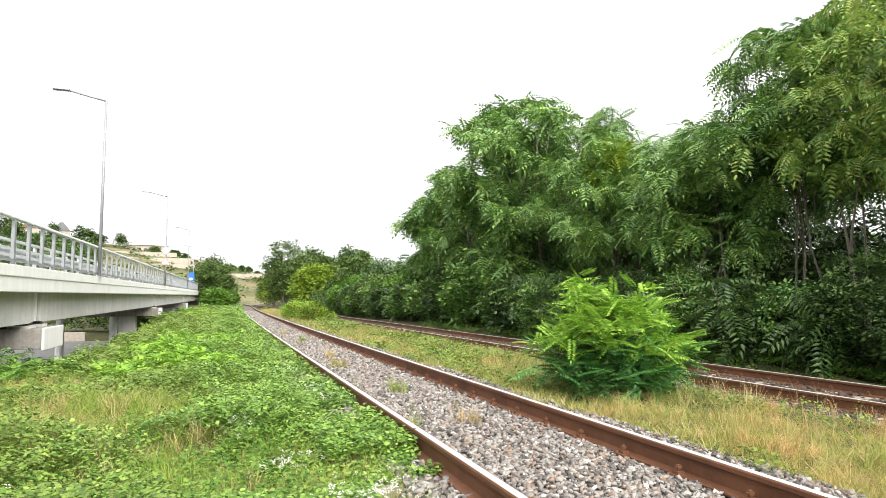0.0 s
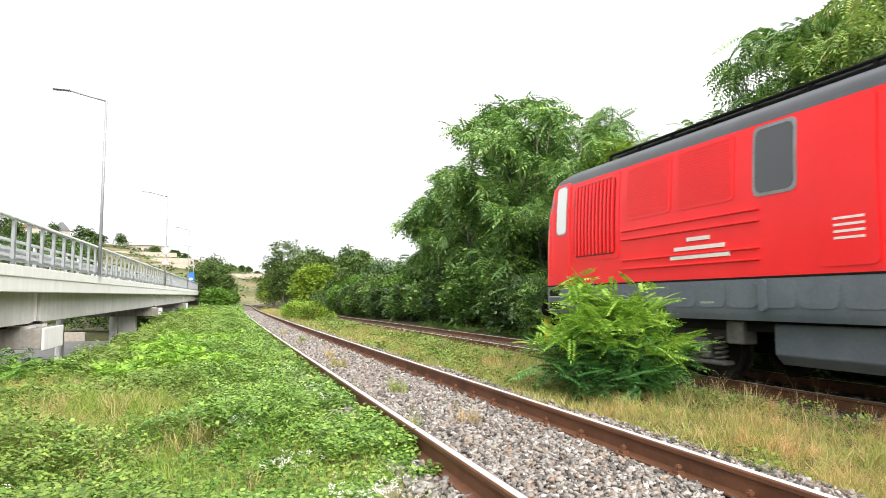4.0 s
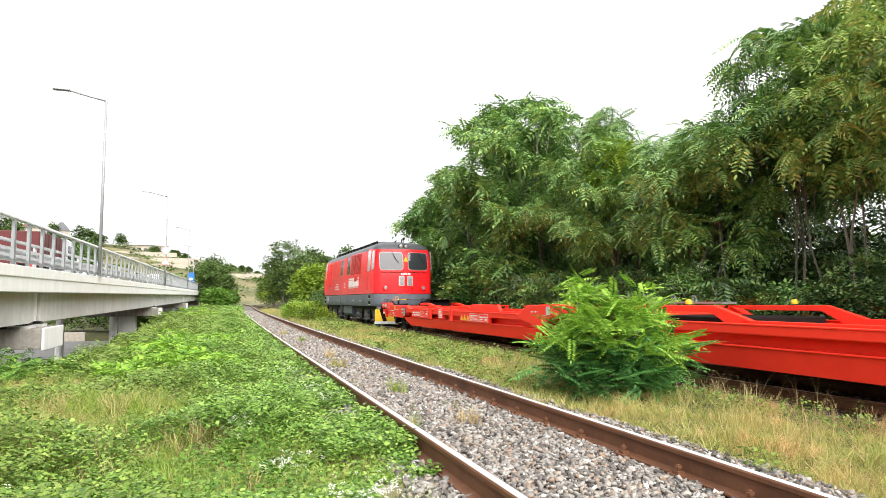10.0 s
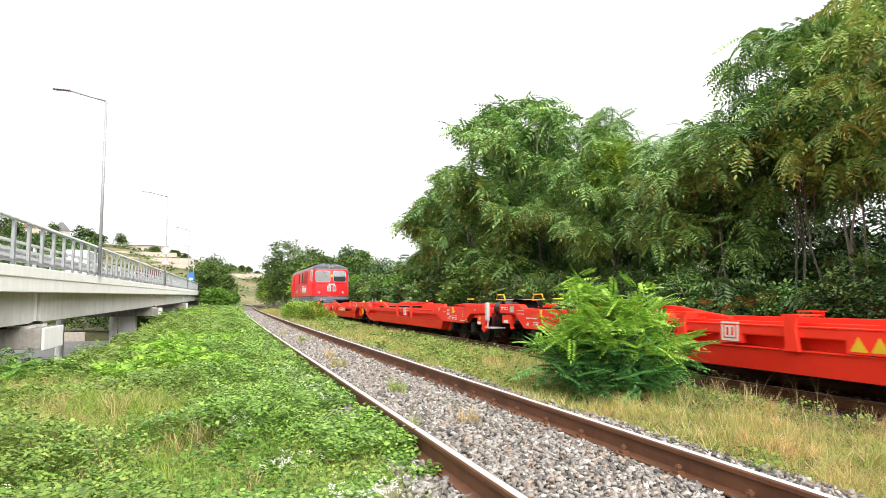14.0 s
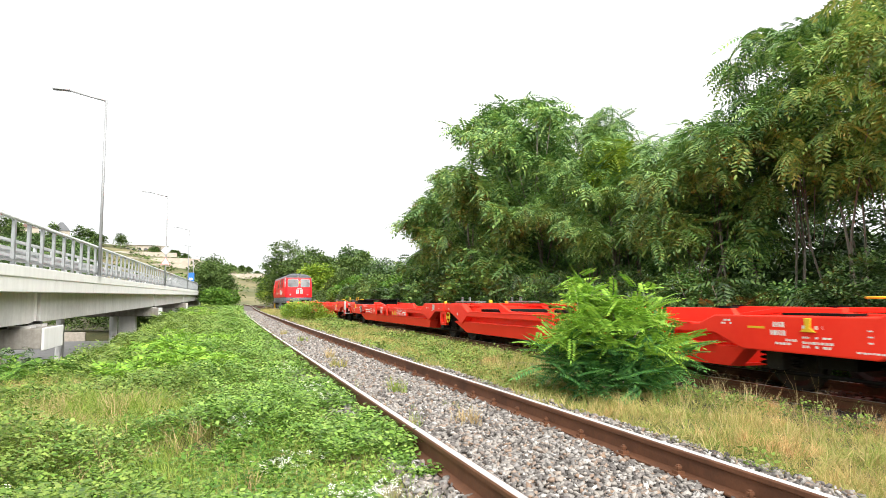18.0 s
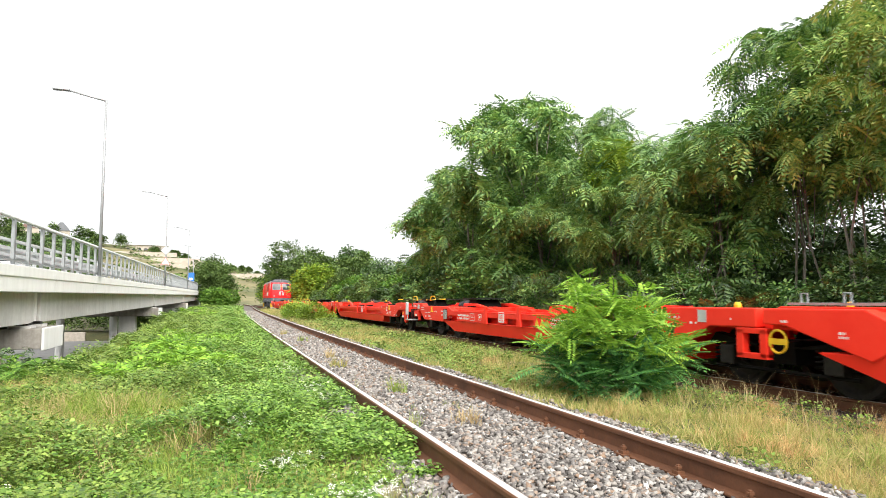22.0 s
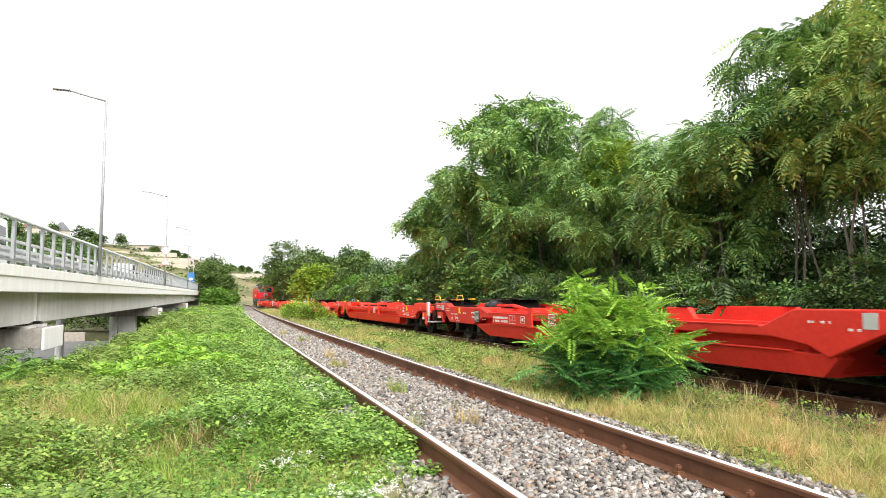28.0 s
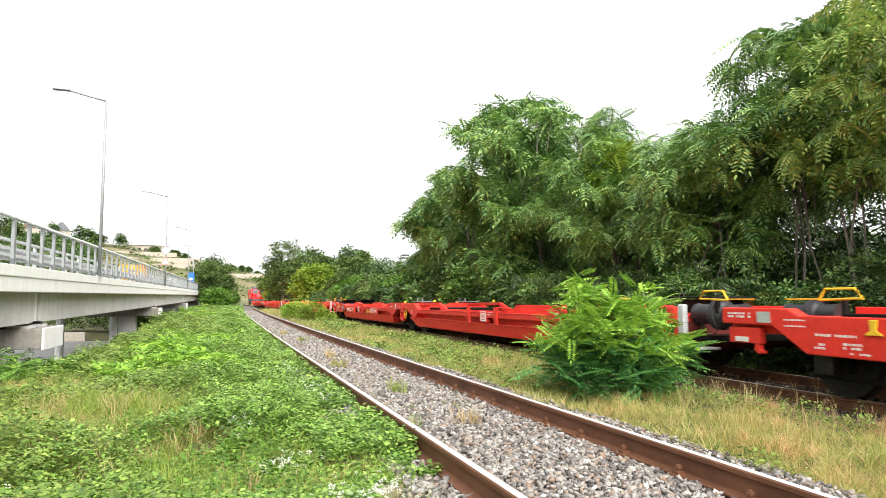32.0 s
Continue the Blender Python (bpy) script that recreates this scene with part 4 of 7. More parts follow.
def build_wagon(paint, label):
    wg = thing("pocket_wagon", None, label, "railway wagon", "wagons of the train")
    # u runs from the front end of the wagon backwards
    a_top = [(0.0, 1.16), (1.15, 1.16), (1.32, 1.07), (3.95, 1.06), (4.50, 0.92), (14.05, 0.92), (14.57, 1.155), (16.68, 1.16)]
    a_bot = [(16.68, 0.89), (15.78, 0.88), (15.07, 0.56), (14.75, 0.70), (14.2, 0.78), (4.15, 0.78), (3.46, 0.56), (1.43, 0.58), (0.90, 0.92), (0.0, 0.93)]
    b_top = [(16.80, 1.155), (18.29, 1.16), (18.80, 0.92), (28.66, 0.92), (29.0, 1.05), (31.58, 1.07), (31.76, 1.16), (33.1, 1.16)]
    b_bot = [(33.1, 0.89), (32.11, 0.86), (31.55, 0.57), (29.52, 0.58), (29.0, 0.78), (18.75, 0.78), (18.35, 0.55), (17.15, 0.93), (16.80, 0.94)]
    pockets = [((3.46, 0.585), (4.35, 0.29), (14.90, 0.30), (15.15, 0.55), (15.05, 0.60), (3.60, 0.60)), ((17.62, 0.60), (18.52, 0.29), (29.20, 0.30), (29.52, 0.57), (29.45, 0.60), (17.66, 0.62))]
    raised = [[(10.4, 12.3)], [(26.7, 29.1)]]
    for s in (-1, 1):
        for unit, (top, bot) in enumerate(((a_top, a_bot), (b_top, b_bot))):
            part("side_frame", plate(top + bot, s * 1.25, s * 1.45), paint, wg, bevel=0.018)
            u0, u1 = (4.2, 14.6) if unit == 0 else (18.6, 29.1)
            part("recess_wall", Shape().box(s * 1.10, s * 1.19, -u1 - (0.3 if unit == 0 else 0.25), -u0 + 0.66, 0.56, 0.80), paint, wg)
            low = plate(pockets[unit], s * 1.10, s * 1.40)
            low.v = [(x if abs(x) < 1.2 else s * (1.41 - 0.18 * (0.60 - z)), y, z) for x, y, z in low.v]
            part("pocket_wall", low, paint, wg, bevel=0.008)
            part("ledge", Shape().box(s * 1.20, s * 1.435, -u1 + 0.1, -u0 - 0.35, 0.60, 0.622), paint, wg, bevel=0.006)
            part("top_flange", Shape().box(s * 1.22, s * 1.462, -u1 + 0.6, -u0 - 0.35, 0.915, 0.93), paint, wg)
            u0 = u0 if unit == 0 else 21.1
            base = 0.97
            inner = [(u0, 0.6), (u0, base)]
            for a, b in raised[unit]:
                inner += [(a - 0.15, base), (a, 1.15), (b, 1.15), (b + 0.15, base)]
            inner += [(u1, base), (u1, 0.6)]
            rail_ = part("inner_wall", plate(inner, s * 1.12, s * 1.22), paint, wg, bevel=0.008)
            for a, b in raised[unit]:
                for u in (a + 0.12, b - 0.12):
                    part("container_seat", Shape().box(s * 1.06, s * 1.23, -u - 0.12, -u + 0.12, 1.15, 1.178), BLACK, rail_)
            for u in ([7.15, 9.25] if unit == 0 else [24.02, 26.02]):
                br = part("folding_bracket", Shape().slab([(-u - 0.11, 1.07), (-u + 0.12, 1.07), (-u + 0.09, 0.66), (-u + 0.15, 0.60), (-u - 0.13, 0.60), (-u - 0.08, 0.9)], s * 1.452, s * 1.50), paint, wg, "folding bracket over the side rail", bevel=0.01)
                part("bracket_hook", Shape().box(s * 1.12, s * 1.5, -u - 0.14, -u + 0.14, 1.06, 1.085), paint, br)
    # deck plates over the bogies, pocket floors and cross members
    for u0, u1, z in ((0.0, 3.9, 1.02), (14.9, 16.68, 1.08), (16.80, 18.3, 1.08), (29.6, 33.1, 1.02)):
        part("end_deck", Shape().box(-1.27, 1.27, -u1, -u0, z - 0.22, z), paint, wg, bevel=0.01)
    for u0, u1 in ((4.4, 14.9), (18.5, 29.2)):
        part("pocket_floor", Shape().box(-1.2, 1.2, -u1, -u0, 0.29, 0.33), paint, wg)
        for u in (u0 + 0.1, u1 - 0.1):
            part("end_bulkhead", Shape().box(-1.2, 1.2, -u - 0.04, -u + 0.04, 0.33, 1.02), paint, wg)
    # black box added to make the dark gap under the inner top rail
    part("gap_shade_box", Shape().box(-0.95, 0.95, -20.7, -18.7, 0.4, 1.0), BLACK, wg, bevel=0.02)
    # sloped struts rising from the outer decks, trailer hitches and their plates
    for u, d in ((4.6, 1), (29.3, -1)):
        for s in (-1, 1):
            part("sloped_strut", Shape().slab([(-u + d * 1.2, 1.16), (-u + d * 0.2, 1.16), (-u - d * 1.4, 0.96), (-u - d * 1.4, 0.90), (-u + d * 0.2, 1.08), (-u + d * 1.2, 1.09)], s * 0.55, s * 0.68), paint, wg, bevel=0.01)
    for u in (3.6, 32.4):
        hitch = part("trailer_hitch", Shape().slab([(-u - 0.5, 1.04), (-u + 0.5, 1.04), (-u + 0.28, 1.28), (-u - 0.28, 1.28)], -0.42, 0.42), BLACK, wg, "black trailer hitch", bevel=0.02)
        part("hitch_plate", Shape().slab([(-u - 0.62, 1.30), (-u + 0.62, 1.30), (-u + 0.55, 1.335), (-u - 0.55, 1.335)], -0.52, 0.52), BLACK, hitch, bevel=0.01)
        part("hitch_lever", Shape().tube([(-0.6, -u, 1.28), (-0.9, -u + 0.5, 1.28), (-1.1, -u + 1.0, 1.30)], 0.015, 6), STEEL_DARK, hitch)
        ringp = [(-1.15 + 0.09 * math.cos(a), -u + 1.0 + 0.17 * math.sin(a), 1.30) for a in np.linspace(0, 2 * math.pi, 13)]
        part("hand_ring", Shape().tube(ringp, 0.018, 6), YELLOW, hitch, "yellow hand ring")
    for s in (-1, 1):
        for u in (16.05, 19.9):
            part("yellow_stop", Shape().spun([(0.0, 0.0), (0.055, 0.0), (0.055, 0.04), (0.035, 0.08), (0.0, 0.085)], (s * 1.15, -u, 1.16 if u < 19 else 1.2), "Z", 12), YELLOW, wg, smooth=False)
        part("walkway_grating", Shape().box(s * 0.75, s * 1.1, -18.6, -16.9, 1.2, 1.235), GALV, wg, "grey grating over the joint")
        for u in (16.95, 17.6):
            part("grating_hoop", Shape().tube([(s * 0.9, -u, 1.23), (s * 0.9, -u, 1.36), (s * 0.9, -u - 0.1, 1.36), (s * 0.9, -u - 0.1, 1.23)], 0.015, 6), GALV, wg)
        part("inner_top_rail", plate([(18.3, 1.17), (20.55, 1.185), (21.25, 0.975), (21.25, 0.84), (20.95, 0.84), (20.45, 1.085), (18.9, 1.08)], s * 1.12, s * 1.22), paint, wg, bevel=0.008)
        # brake wheel, its square guard
        g = Shape()
        for a, b, c, d in ((16.30, 16.42, 0.47, 0.86), (16.72, 16.84, 0.47, 0.86), (16.30, 16.84, 0.45, 0.53), (16.30, 16.84, 0.80, 0.88)):
            g.box(s * 1.32, s * 1.44, -b, -a, c, d)
        part("guard_frame", g, paint, wg, "square red guard frame", bevel=0.008)
        wheel_r = [(s * 1.40, -17.0 + 0.14 * math.cos(a), 0.71 + 0.155 * math.sin(a)) for a in np.linspace(0, 2 * math.pi, 17)]
        part("brake_wheel", Shape().tube(wheel_r, 0.018, 6).box(s * 1.39, s * 1.41, -17.14, -16.86, 0.67, 0.75), YELLOW, wg, "yellow handbrake wheel")
        # end platforms with handrails and posts
        part("corner_post", Shape().box(s * 1.36, s * 1.46, -33.36, -33.22, 0.70, 1.20), ALU, wg, "silver corner post", bevel=0.02)
        part("end_beam", Shape().box(s * 1.30, s * 1.42, -33.16, -32.58, 0.58, 0.84), paint, wg, bevel=0.01)
        part("marking_plate", Shape().box(s * 1.421, s * 1.428, -32.82, -32.70, 0.70, 0.80), YELLOW, wg)
        part("marking_plate", Shape().box(s * 1.421, s * 1.427, -32.84, -32.6, 0.58, 0.66), WHITE_MARK, wg)
        part("end_beam", Shape().box(s * 1.30, s * 1.42, -0.66, -0.10, 0.66, 0.88), paint, wg, bevel=0.01)
        part("marking_plate", Shape().box(s * 1.421, s * 1.428, -0.46, -0.22, 0.68, 0.75), WHITE_MARK, wg)
        part("tow_hook", Shape().slab([(-0.64, 0.68), (-0.56, 0.68), (-0.54, 0.58), (-0.60, 0.52), (-0.70, 0.53), (-0.71, 0.57), (-0.64, 0.58)], s * 1.33, s * 1.41), paint, wg, bevel=0.01)
        part("tow_hook", Shape().slab([(-33.1, 0.60), (-32.9, 0.60), (-32.85, 0.45), (-33.05, 0.36), (-33.25, 0.45)], s * 1.33, s * 1.41), paint, wg, bevel=0.01)
        part("foot_step", Shape().box(s * 1.05, s * 1.45, -33.72, -33.2, 0.49, 0.53), ALU, wg, "silver foot step", bevel=0.01)
        part("step_hanger", Shape().tube([(s * 1.40, -33.3, 0.5), (s * 1.40, -33.3, 0.95)], 0.018, 6), ALU, wg)
        part("shunter_handrail", Shape().tube([(s * 1.2, -33.55, 0.92), (s * 1.35, -33.6, 0.72), (s * 1.35, -33.9, 0.72), (s * 1.2, -33.92, 0.92)], 0.010, 6), BLACK, wg)
        for u0 in (0.0, 33.16):
            uu = -1 if u0 == 0 else 1
            y0 = -u0 - uu * 0.02
            part("buffer", Shape().spun([(0.0, 0.0), (0.18, 0.0), (0.165, -0.05 * uu), (0.155, -0.36 * uu), (0.20, -0.40 * uu), (0.235, -0.48 * uu), (0.25, -0.53 * uu), (0.245, -0.56 * uu), (0.0, -0.58 * uu)], (s * 0.98, y0, 1.04), "Y", 22), RUBBER, wg, "big black buffer")
        for u, d in ((1.75, 1), (33.78, -1)):
            if s < 0:
                hoop = [(s * 1.22, -u + d * 0.30, 1.27), (s * 1.22, -u + d * 0.20, 1.41), (s * 1.22, -u - d * 0.20, 1.41), (s * 1.22, -u - d * 0.30, 1.29), (s * 1.22, -u + d * 0.30, 1.27)]
                part("yellow_handle", Shape().tube(hoop, 0.018, 6).tube([(s * 1.22, -u + d * 0.28, 1.28), (s * 1.22, -u + d * 0.8, 1.28)], 0.011, 6), YELLOW, wg, "yellow tubular handle")
            part("handle_block", Shape().box(s * 1.10, s * 1.18, -u - 0.025, -u + 0.025, 1.06, 1.27), BLACK, wg, bevel=0.015)
        for u in (2.35, 30.65):
            part("yellow_winch", Shape().slab([(-u - 0.05, 1.04), (-u + 0.05, 1.04), (-u + 0.035, 0.92), (-u + 0.12, 0.86), (-u - 0.12, 0.86), (-u - 0.035, 0.92)], s * 1.452, s * 1.48), YELLOW, wg, "yellow twist lock", bevel=0.008)
            part("deck_flap", Shape().box(s * 1.05, s * 1.4, -u - 0.5, -u + 0.45, 1.07, 1.10), BLACK, wg)
        # markings: bars, boxes, warning triangles on the plates
        for u, w, z, h in ((0.12, 0.42, 1.02, 0.09), (1.10, 0.34, 0.92, 0.03), (1.10, 0.34, 1.0, 0.03), (1.50, 0.62, 0.82, 0.05), (2.0, 0.30, 0.62, 0.04), (1.56, 0.14, 0.66, 0.09), (1.95, 0.24, 0.68, 0.09), (2.62, 0.24, 0.86, 0.06), (3.28, 0.30, 0.88, 0.07), (3.30, 0.26, 0.76, 0.06), (4.1, 0.26, 0.72, 0.03),
                            (9.55, 0.0, 0, 0), (24.70, 0.30, 0, 0), (14.75, 0.36, 0.98, 0.05), (15.35, 0.3, 0.90, 0.05), (25.35, 0.36, 0.86, 0.03), (25.35, 0.36, 0.92, 0.03), (16.2, 0.09, 0.98, 0.05), (17.1, 0.11, 0.97, 0.05), (17.95, 0.12, 0.80, 0.10),
                           (29.15, 0.2, 0.92, 0.09), (30.05, 0.24, 0.80, 0.22), (30.12, 0.34, 0.68, 0.10), (30.55, 0.44, 0.78, 0.04), (30.55, 0.30, 0.90, 0.07), (30.55, 0.44, 0.66, 0.10), (31.2, 0.30, 0.76, 0.03), (31.2, 0.30, 0.83, 0.03), (31.2, 0.30, 0.90, 0.03), (31.25, 0.42, 0.64, 0.035), (31.75, 0.12, 0.62, 0.10), (32.4, 0.12, 0.97, 0.05)):
            if h:
                part("lettering", text_bars(s, u, w, z, h), WHITE_MARK, wg)
        part("yellow_mark", Shape().box(s * 1.4495, s * 1.4525, -29.95, -29.65, 0.88, 0.91), YELLOW, wg)
        # hanging data panels on the pocket wall
        for u0, w in ((10.0, 2.25), (4.85, 2.1), (7.95, 0.42), (24.85, 0.48)):
            z0, z1 = (0.63, 0.90) if w > 1 else (0.66, 0.90)
            pan = part("data_panel", Shape().box(s * 1.36, s * 1.4535, -u0 - w, -u0, z0, 0.80 if w < 1 else 0.90), paint, wg)
            if w < 1:
                part("emblem_plate", Shape().box(s * 1.452, s * 1.458, -u0 - w * 0.9, -u0 - w * 0.1, 0.68, 0.955), WHITE_MARK, pan, "white emblem plate")
                part("emblem_frame", Shape().box(s * 1.457, s * 1.460, -u0 - w * 0.80, -u0 - w * 0.2, 0.715, 0.92), paint, pan)
                part("emblem_centre", Shape().box(s * 1.459, s * 1.462, -u0 - w * 0.74, -u0 - w * 0.26, 0.735, 0.90), WHITE_MARK, pan)
                for q in (0.35, 0.57):
                    part("emblem_bar", Shape().box(s * 1.461, s * 1.464, -u0 - w * (q + 0.1), -u0 - w * q, 0.76, 0.875), paint, pan)
            elif u0 > 9:
                for j in range(3):
                    o = u0 + 0.05 + 0.26 * j
                    part("warning_triangle", Shape().slab([(-o - 0.22, 0.66), (-o, 0.66), (-o - 0.11, 0.84)], s * 1.452, s * 1.457), YELLOW, pan, "yellow warning triangle")
                for a, b, c, d in ((0.84, 1.50, 0.868, 0.878), (0.84, 1.50, 0.66, 0.67), (0.84, 0.855, 0.66, 0.878), (1.487, 1.50, 0.66, 0.878), (0.84, 1.50, 0.79, 0.797), (1.16, 1.168, 0.66, 0.80), (1.58, 2.18, 0.868, 0.878), (1.58, 2.18, 0.66, 0.67), (1.58, 1.592, 0.66, 0.878), (2.168, 2.18, 0.66, 0.878)):
                    part("marking_bar", Shape().box(s * 1.452, s * 1.456, -u0 - b, -u0 - a, c, d), WHITE_MARK, pan)
                part("lettering", text_bars(s, u0 + 0.88, 0.26, 0.69, 0.09, 1.4545), WHITE_MARK, pan)
                part("lettering", text_bars(s, u0 + 1.20, 0.26, 0.69, 0.09, 1.4545), WHITE_MARK, pan)
                part("lettering", text_bars(s, u0 + 0.90, 0.55, 0.81, 0.05, 1.4545), WHITE_MARK, pan)
                part("lettering", text_bars(s, u0 + 1.63, 0.5, 0.70, 0.13, 1.4545), WHITE_MARK, pan)
            else:
                part("lettering", text_bars(s, u0 + 0.05, 0.92, 0.69, 0.18, 1.4545), WHITE_MARK, pan)
                for a, b, c, d in ((1.72, 1.95, 0.70, 0.71), (1.72, 1.95, 0.86, 0.87), (1.72, 1.735, 0.70, 0.87), (1.935, 1.95, 0.70, 0.87), (1.78, 1.88, 0.75, 0.82)):
                    part("marking_bar", Shape().box(s * 1.452, s * 1.456, -u0 - b, -u0 - a, c, d), WHITE_MARK, pan)
                for a, b, c, d in ((1.08, 1.42, 0.67, 0.682), (1.08, 1.42, 0.868, 0.88), (1.08, 1.093, 0.67, 0.88), (1.407, 1.42, 0.67, 0.88), (1.14, 1.36, 0.76, 0.77), (1.24, 1.25, 0.67, 0.88)):
                    part("marking_bar", Shape().box(s * 1.452, s * 1.456, -u0 - b, -u0 - a, c, d), WHITE_MARK, pan)
        gr = part("document_grille", Shape().box(s * 1.45, s * 1.462, -3.92, -3.56, 0.64, 0.97), BLACK, wg, "grey wire document holder")
        for j in range(9):
            part("grille_wire", Shape().box(s * 1.461, s * 1.468, -3.90, -3.58, 0.66 + j * 0.034, 0.68 + j * 0.034), ALU, gr)
        gr = part("document_grille", Shape().box(s * 1.45, s * 1.46, -0.88, -0.66, 0.96, 1.11), ALU, wg)
        gr = part("document_grille", Shape().box(s * 1.45, s * 1.46, -15.72, -15.54, 0.93, 1.12), ALU, wg)
    part("draw_gear", Shape().tube([(0, 0.0, 1.0), (0, 0.5, 1.0)], 0.06, 8).tube([(0, -33.1, 1.0), (0, -33.6, 1.0)], 0.06, 8), STEEL_DARK, wg)
    part("end_bulkhead", Shape().box(-1.20, 1.20, -33.18, -33.1, 0.45, 0.92), SHADED_END_RED, wg)
    part("cross_beam", Shape().box(-1.15, 1.15, -33.6, -33.18, 0.60, 0.70), BLACK, wg)
    # bogies
    for c in (2.35, 16.74, 30.75):
        bog = part("bogie_frame", Shape().slab([(-c - 1.35, 0.62), (-c + 1.35, 0.62), (-c + 1.2, 0.78), (-c + 0.3, 0.62), (-c - 0.3, 0.62), (-c - 1.2, 0.78)], -1.12, -0.96).slab([(-c - 1.35, 0.62), (-c + 1.35, 0.62), (-c + 1.2, 0.78), (-c + 0.3, 0.62), (-c - 0.3, 0.62), (-c - 1.2, 0.78)], 0.96, 1.12).box(-1.1, 1.1, -c - 0.25, -c + 0.25, 0.38, 0.7), BLACK, wg, bevel=0.015)
        for y in (-c - 0.9, -c + 0.9):
            wheelset(wg, y, 0.45)
            for s in (-1, 1):
                part("axle_box", Shape().box(s * 0.98, s * 1.2, y - 0.14, y + 0.14, 0.31, 0.60), STEEL_DARK, bog, bevel=0.02)
                for dy in (-0.26, 0.26):
                    sp = Shape()
                    spring(sp, s * 1.06, y + dy, 0.36, 0.64, 0.07, 0.018, 4)
                    part("spring", sp, BLACK, bog)
        for s in (-1, 1):
            part("brake_rod", Shape().tube([(s * 1.1, -c - 1.2, 0.28), (s * 1.1, -c + 1.2, 0.28)], 0.03, 6), BLACK, bog)
    return wg


first_wagon = build_wagon(RED_WAGON, "bright red empty articulated pocket wagon with white markings")


# ---- plants ----
def pinnate(pairs, length, leaflet, width, droop=0.25, gap0=0.18):
    """A feathered leaf along +y: pairs of leaflets on a drooping stalk, in triangles."""
    v, f = [], []

    def spine(s):
        return np.array([0, length * s, -droop * length * s * s])

    def blade(base, way, ln, wd):
        way = way / np.linalg.norm(way)
        sidew = np.cross(way, [0, 0, 1.0])
        sidew /= max(np.linalg.norm(sidew), 1e-6)
        k = len(v)
        tip = base + way * ln - np.array([0, 0, 0.18 * ln])
        v.extend([base, base + way * ln * 0.4 + sidew * wd / 2, tip, base + way * ln * 0.4 - sidew * wd / 2])
        f.extend([(k, k + 1, k + 2), (k, k + 2, k + 3)])

    for i in range(pairs):
        s = gap0 + (1 - gap0) * i / pairs
        size = leaflet * (0.75 + 0.5 * math.sin(math.pi * (0.15 + 0.75 * s)))
        for side in (-1, 1):
            blade(spine(s), np.array([side, 0.45, -0.12]), size, width)
    blade(spine(1.0), np.array([0, 1.0, -0.3]), leaflet, width)
    return np.array(v), np.array(f)


def broad(n, size, spread, rng, flat=1.0):
    """A small spray of broad leaves pointing all ways, in triangles."""
    v, f = [], []
    for i in range(n):
        a = 2 * math.pi * i / n + rng.uniform(-0.5, 0.5)
        tilt = rng.uniform(-0.5, 0.6) * flat
        way = np.array([math.cos(a), math.sin(a), tilt])
        way /= np.linalg.norm(way)
        sidew = np.cross(way, [0, 0, 1.0])
        sidew /= np.linalg.norm(sidew)
        up = np.cross(sidew, way)
        base = way * spread * rng.uniform(0.2, 1.0) + np.array([0, 0, rng.uniform(0, spread)])
        ln = size * rng.uniform(0.7, 1.25)
        k = len(v)
        v.extend([base, base + way * ln * 0.45 + sidew * ln * 0.36 + up * ln * 0.06, base + way * ln, base + way * ln * 0.45 - sidew * ln * 0.36 + up * ln * 0.06])
        f.extend([(k, k + 1, k + 2), (k, k + 2, k + 3)])
    return np.array(v), np.array(f)


def blades(n, height, spread, lean, width, rng):
    """A tuft of bent grass blades, in triangles."""
    v, f = [], []
    for i in range(n):
        a, b = rng.uniform(0, 2 * math.pi), rng.uniform(0, 2 * math.pi)
        base = np.array([math.cos(a), math.sin(a), 0]) * spread * rng.uniform(0, 1)
        out = np.array([math.cos(b), math.sin(b), 0])
        sd = np.array([-out[1], out[0], 0]) * width / 2
        h = height * rng.uniform(0.5, 1.1)
        l1, l2 = lean * rng.uniform(0.1, 0.5) * h, lean * rng.uniform(0.6, 1.5) * h
        k = len(v)
        v.extend([base - sd, base + sd, base + out * l1 + np.array([0, 0, h * 0.6]) + sd * 0.7, base + out * l1 + np.array([0, 0, h * 0.6]) - sd * 0.7, base + out * l2 + np.array([0, 0, h])])
        f.extend([(k, k + 1, k + 2), (k, k + 2, k + 3), (k + 3, k + 2, k + 4)])
    return np.array(v), np.array(f)


AILANTHUS = pinnate(7, 0.74, 0.17, 0.068, 0.45)
AILANTHUS_FAR = pinnate(5, 0.78, 0.23, 0.105, 0.45)
LOCUST = pinnate(11, 0.40, 0.062, 0.028, 0.30)
ELDER = pinnate(4, 0.30, 0.13, 0.055, 0.35)
SPRAY = broad(9, 0.095, 0.16, np.random.default_rng(3))
SPRAY_BIG = broad(10, 0.42, 0.55, np.random.default_rng(4))
CLOVER = broad(7, 0.040, 0.046, np.random.default_rng(5), 0.35)
SPRAY_MID = broad(14, 0.34, 0.60, np.random.default_rng(14))
TUFT = blades(9, 0.30, 0.06, 0.55, 0.010, np.random.default_rng(6))
TUFT_FINE = blades(15, 0.30, 0.09, 0.75, 0.006, np.random.default_rng(16))
TUFT_LOW = blades(8, 0.16, 0.07, 0.9, 0.009, np.random.default_rng(8))
SEEDHEADS = blades(4, 0.62, 0.06, 0.7, 0.0055, np.random.default_rng(19))
STALKS = blades(5, 0.55, 0.07, 0.35, 0.008, np.random.default_rng(9))


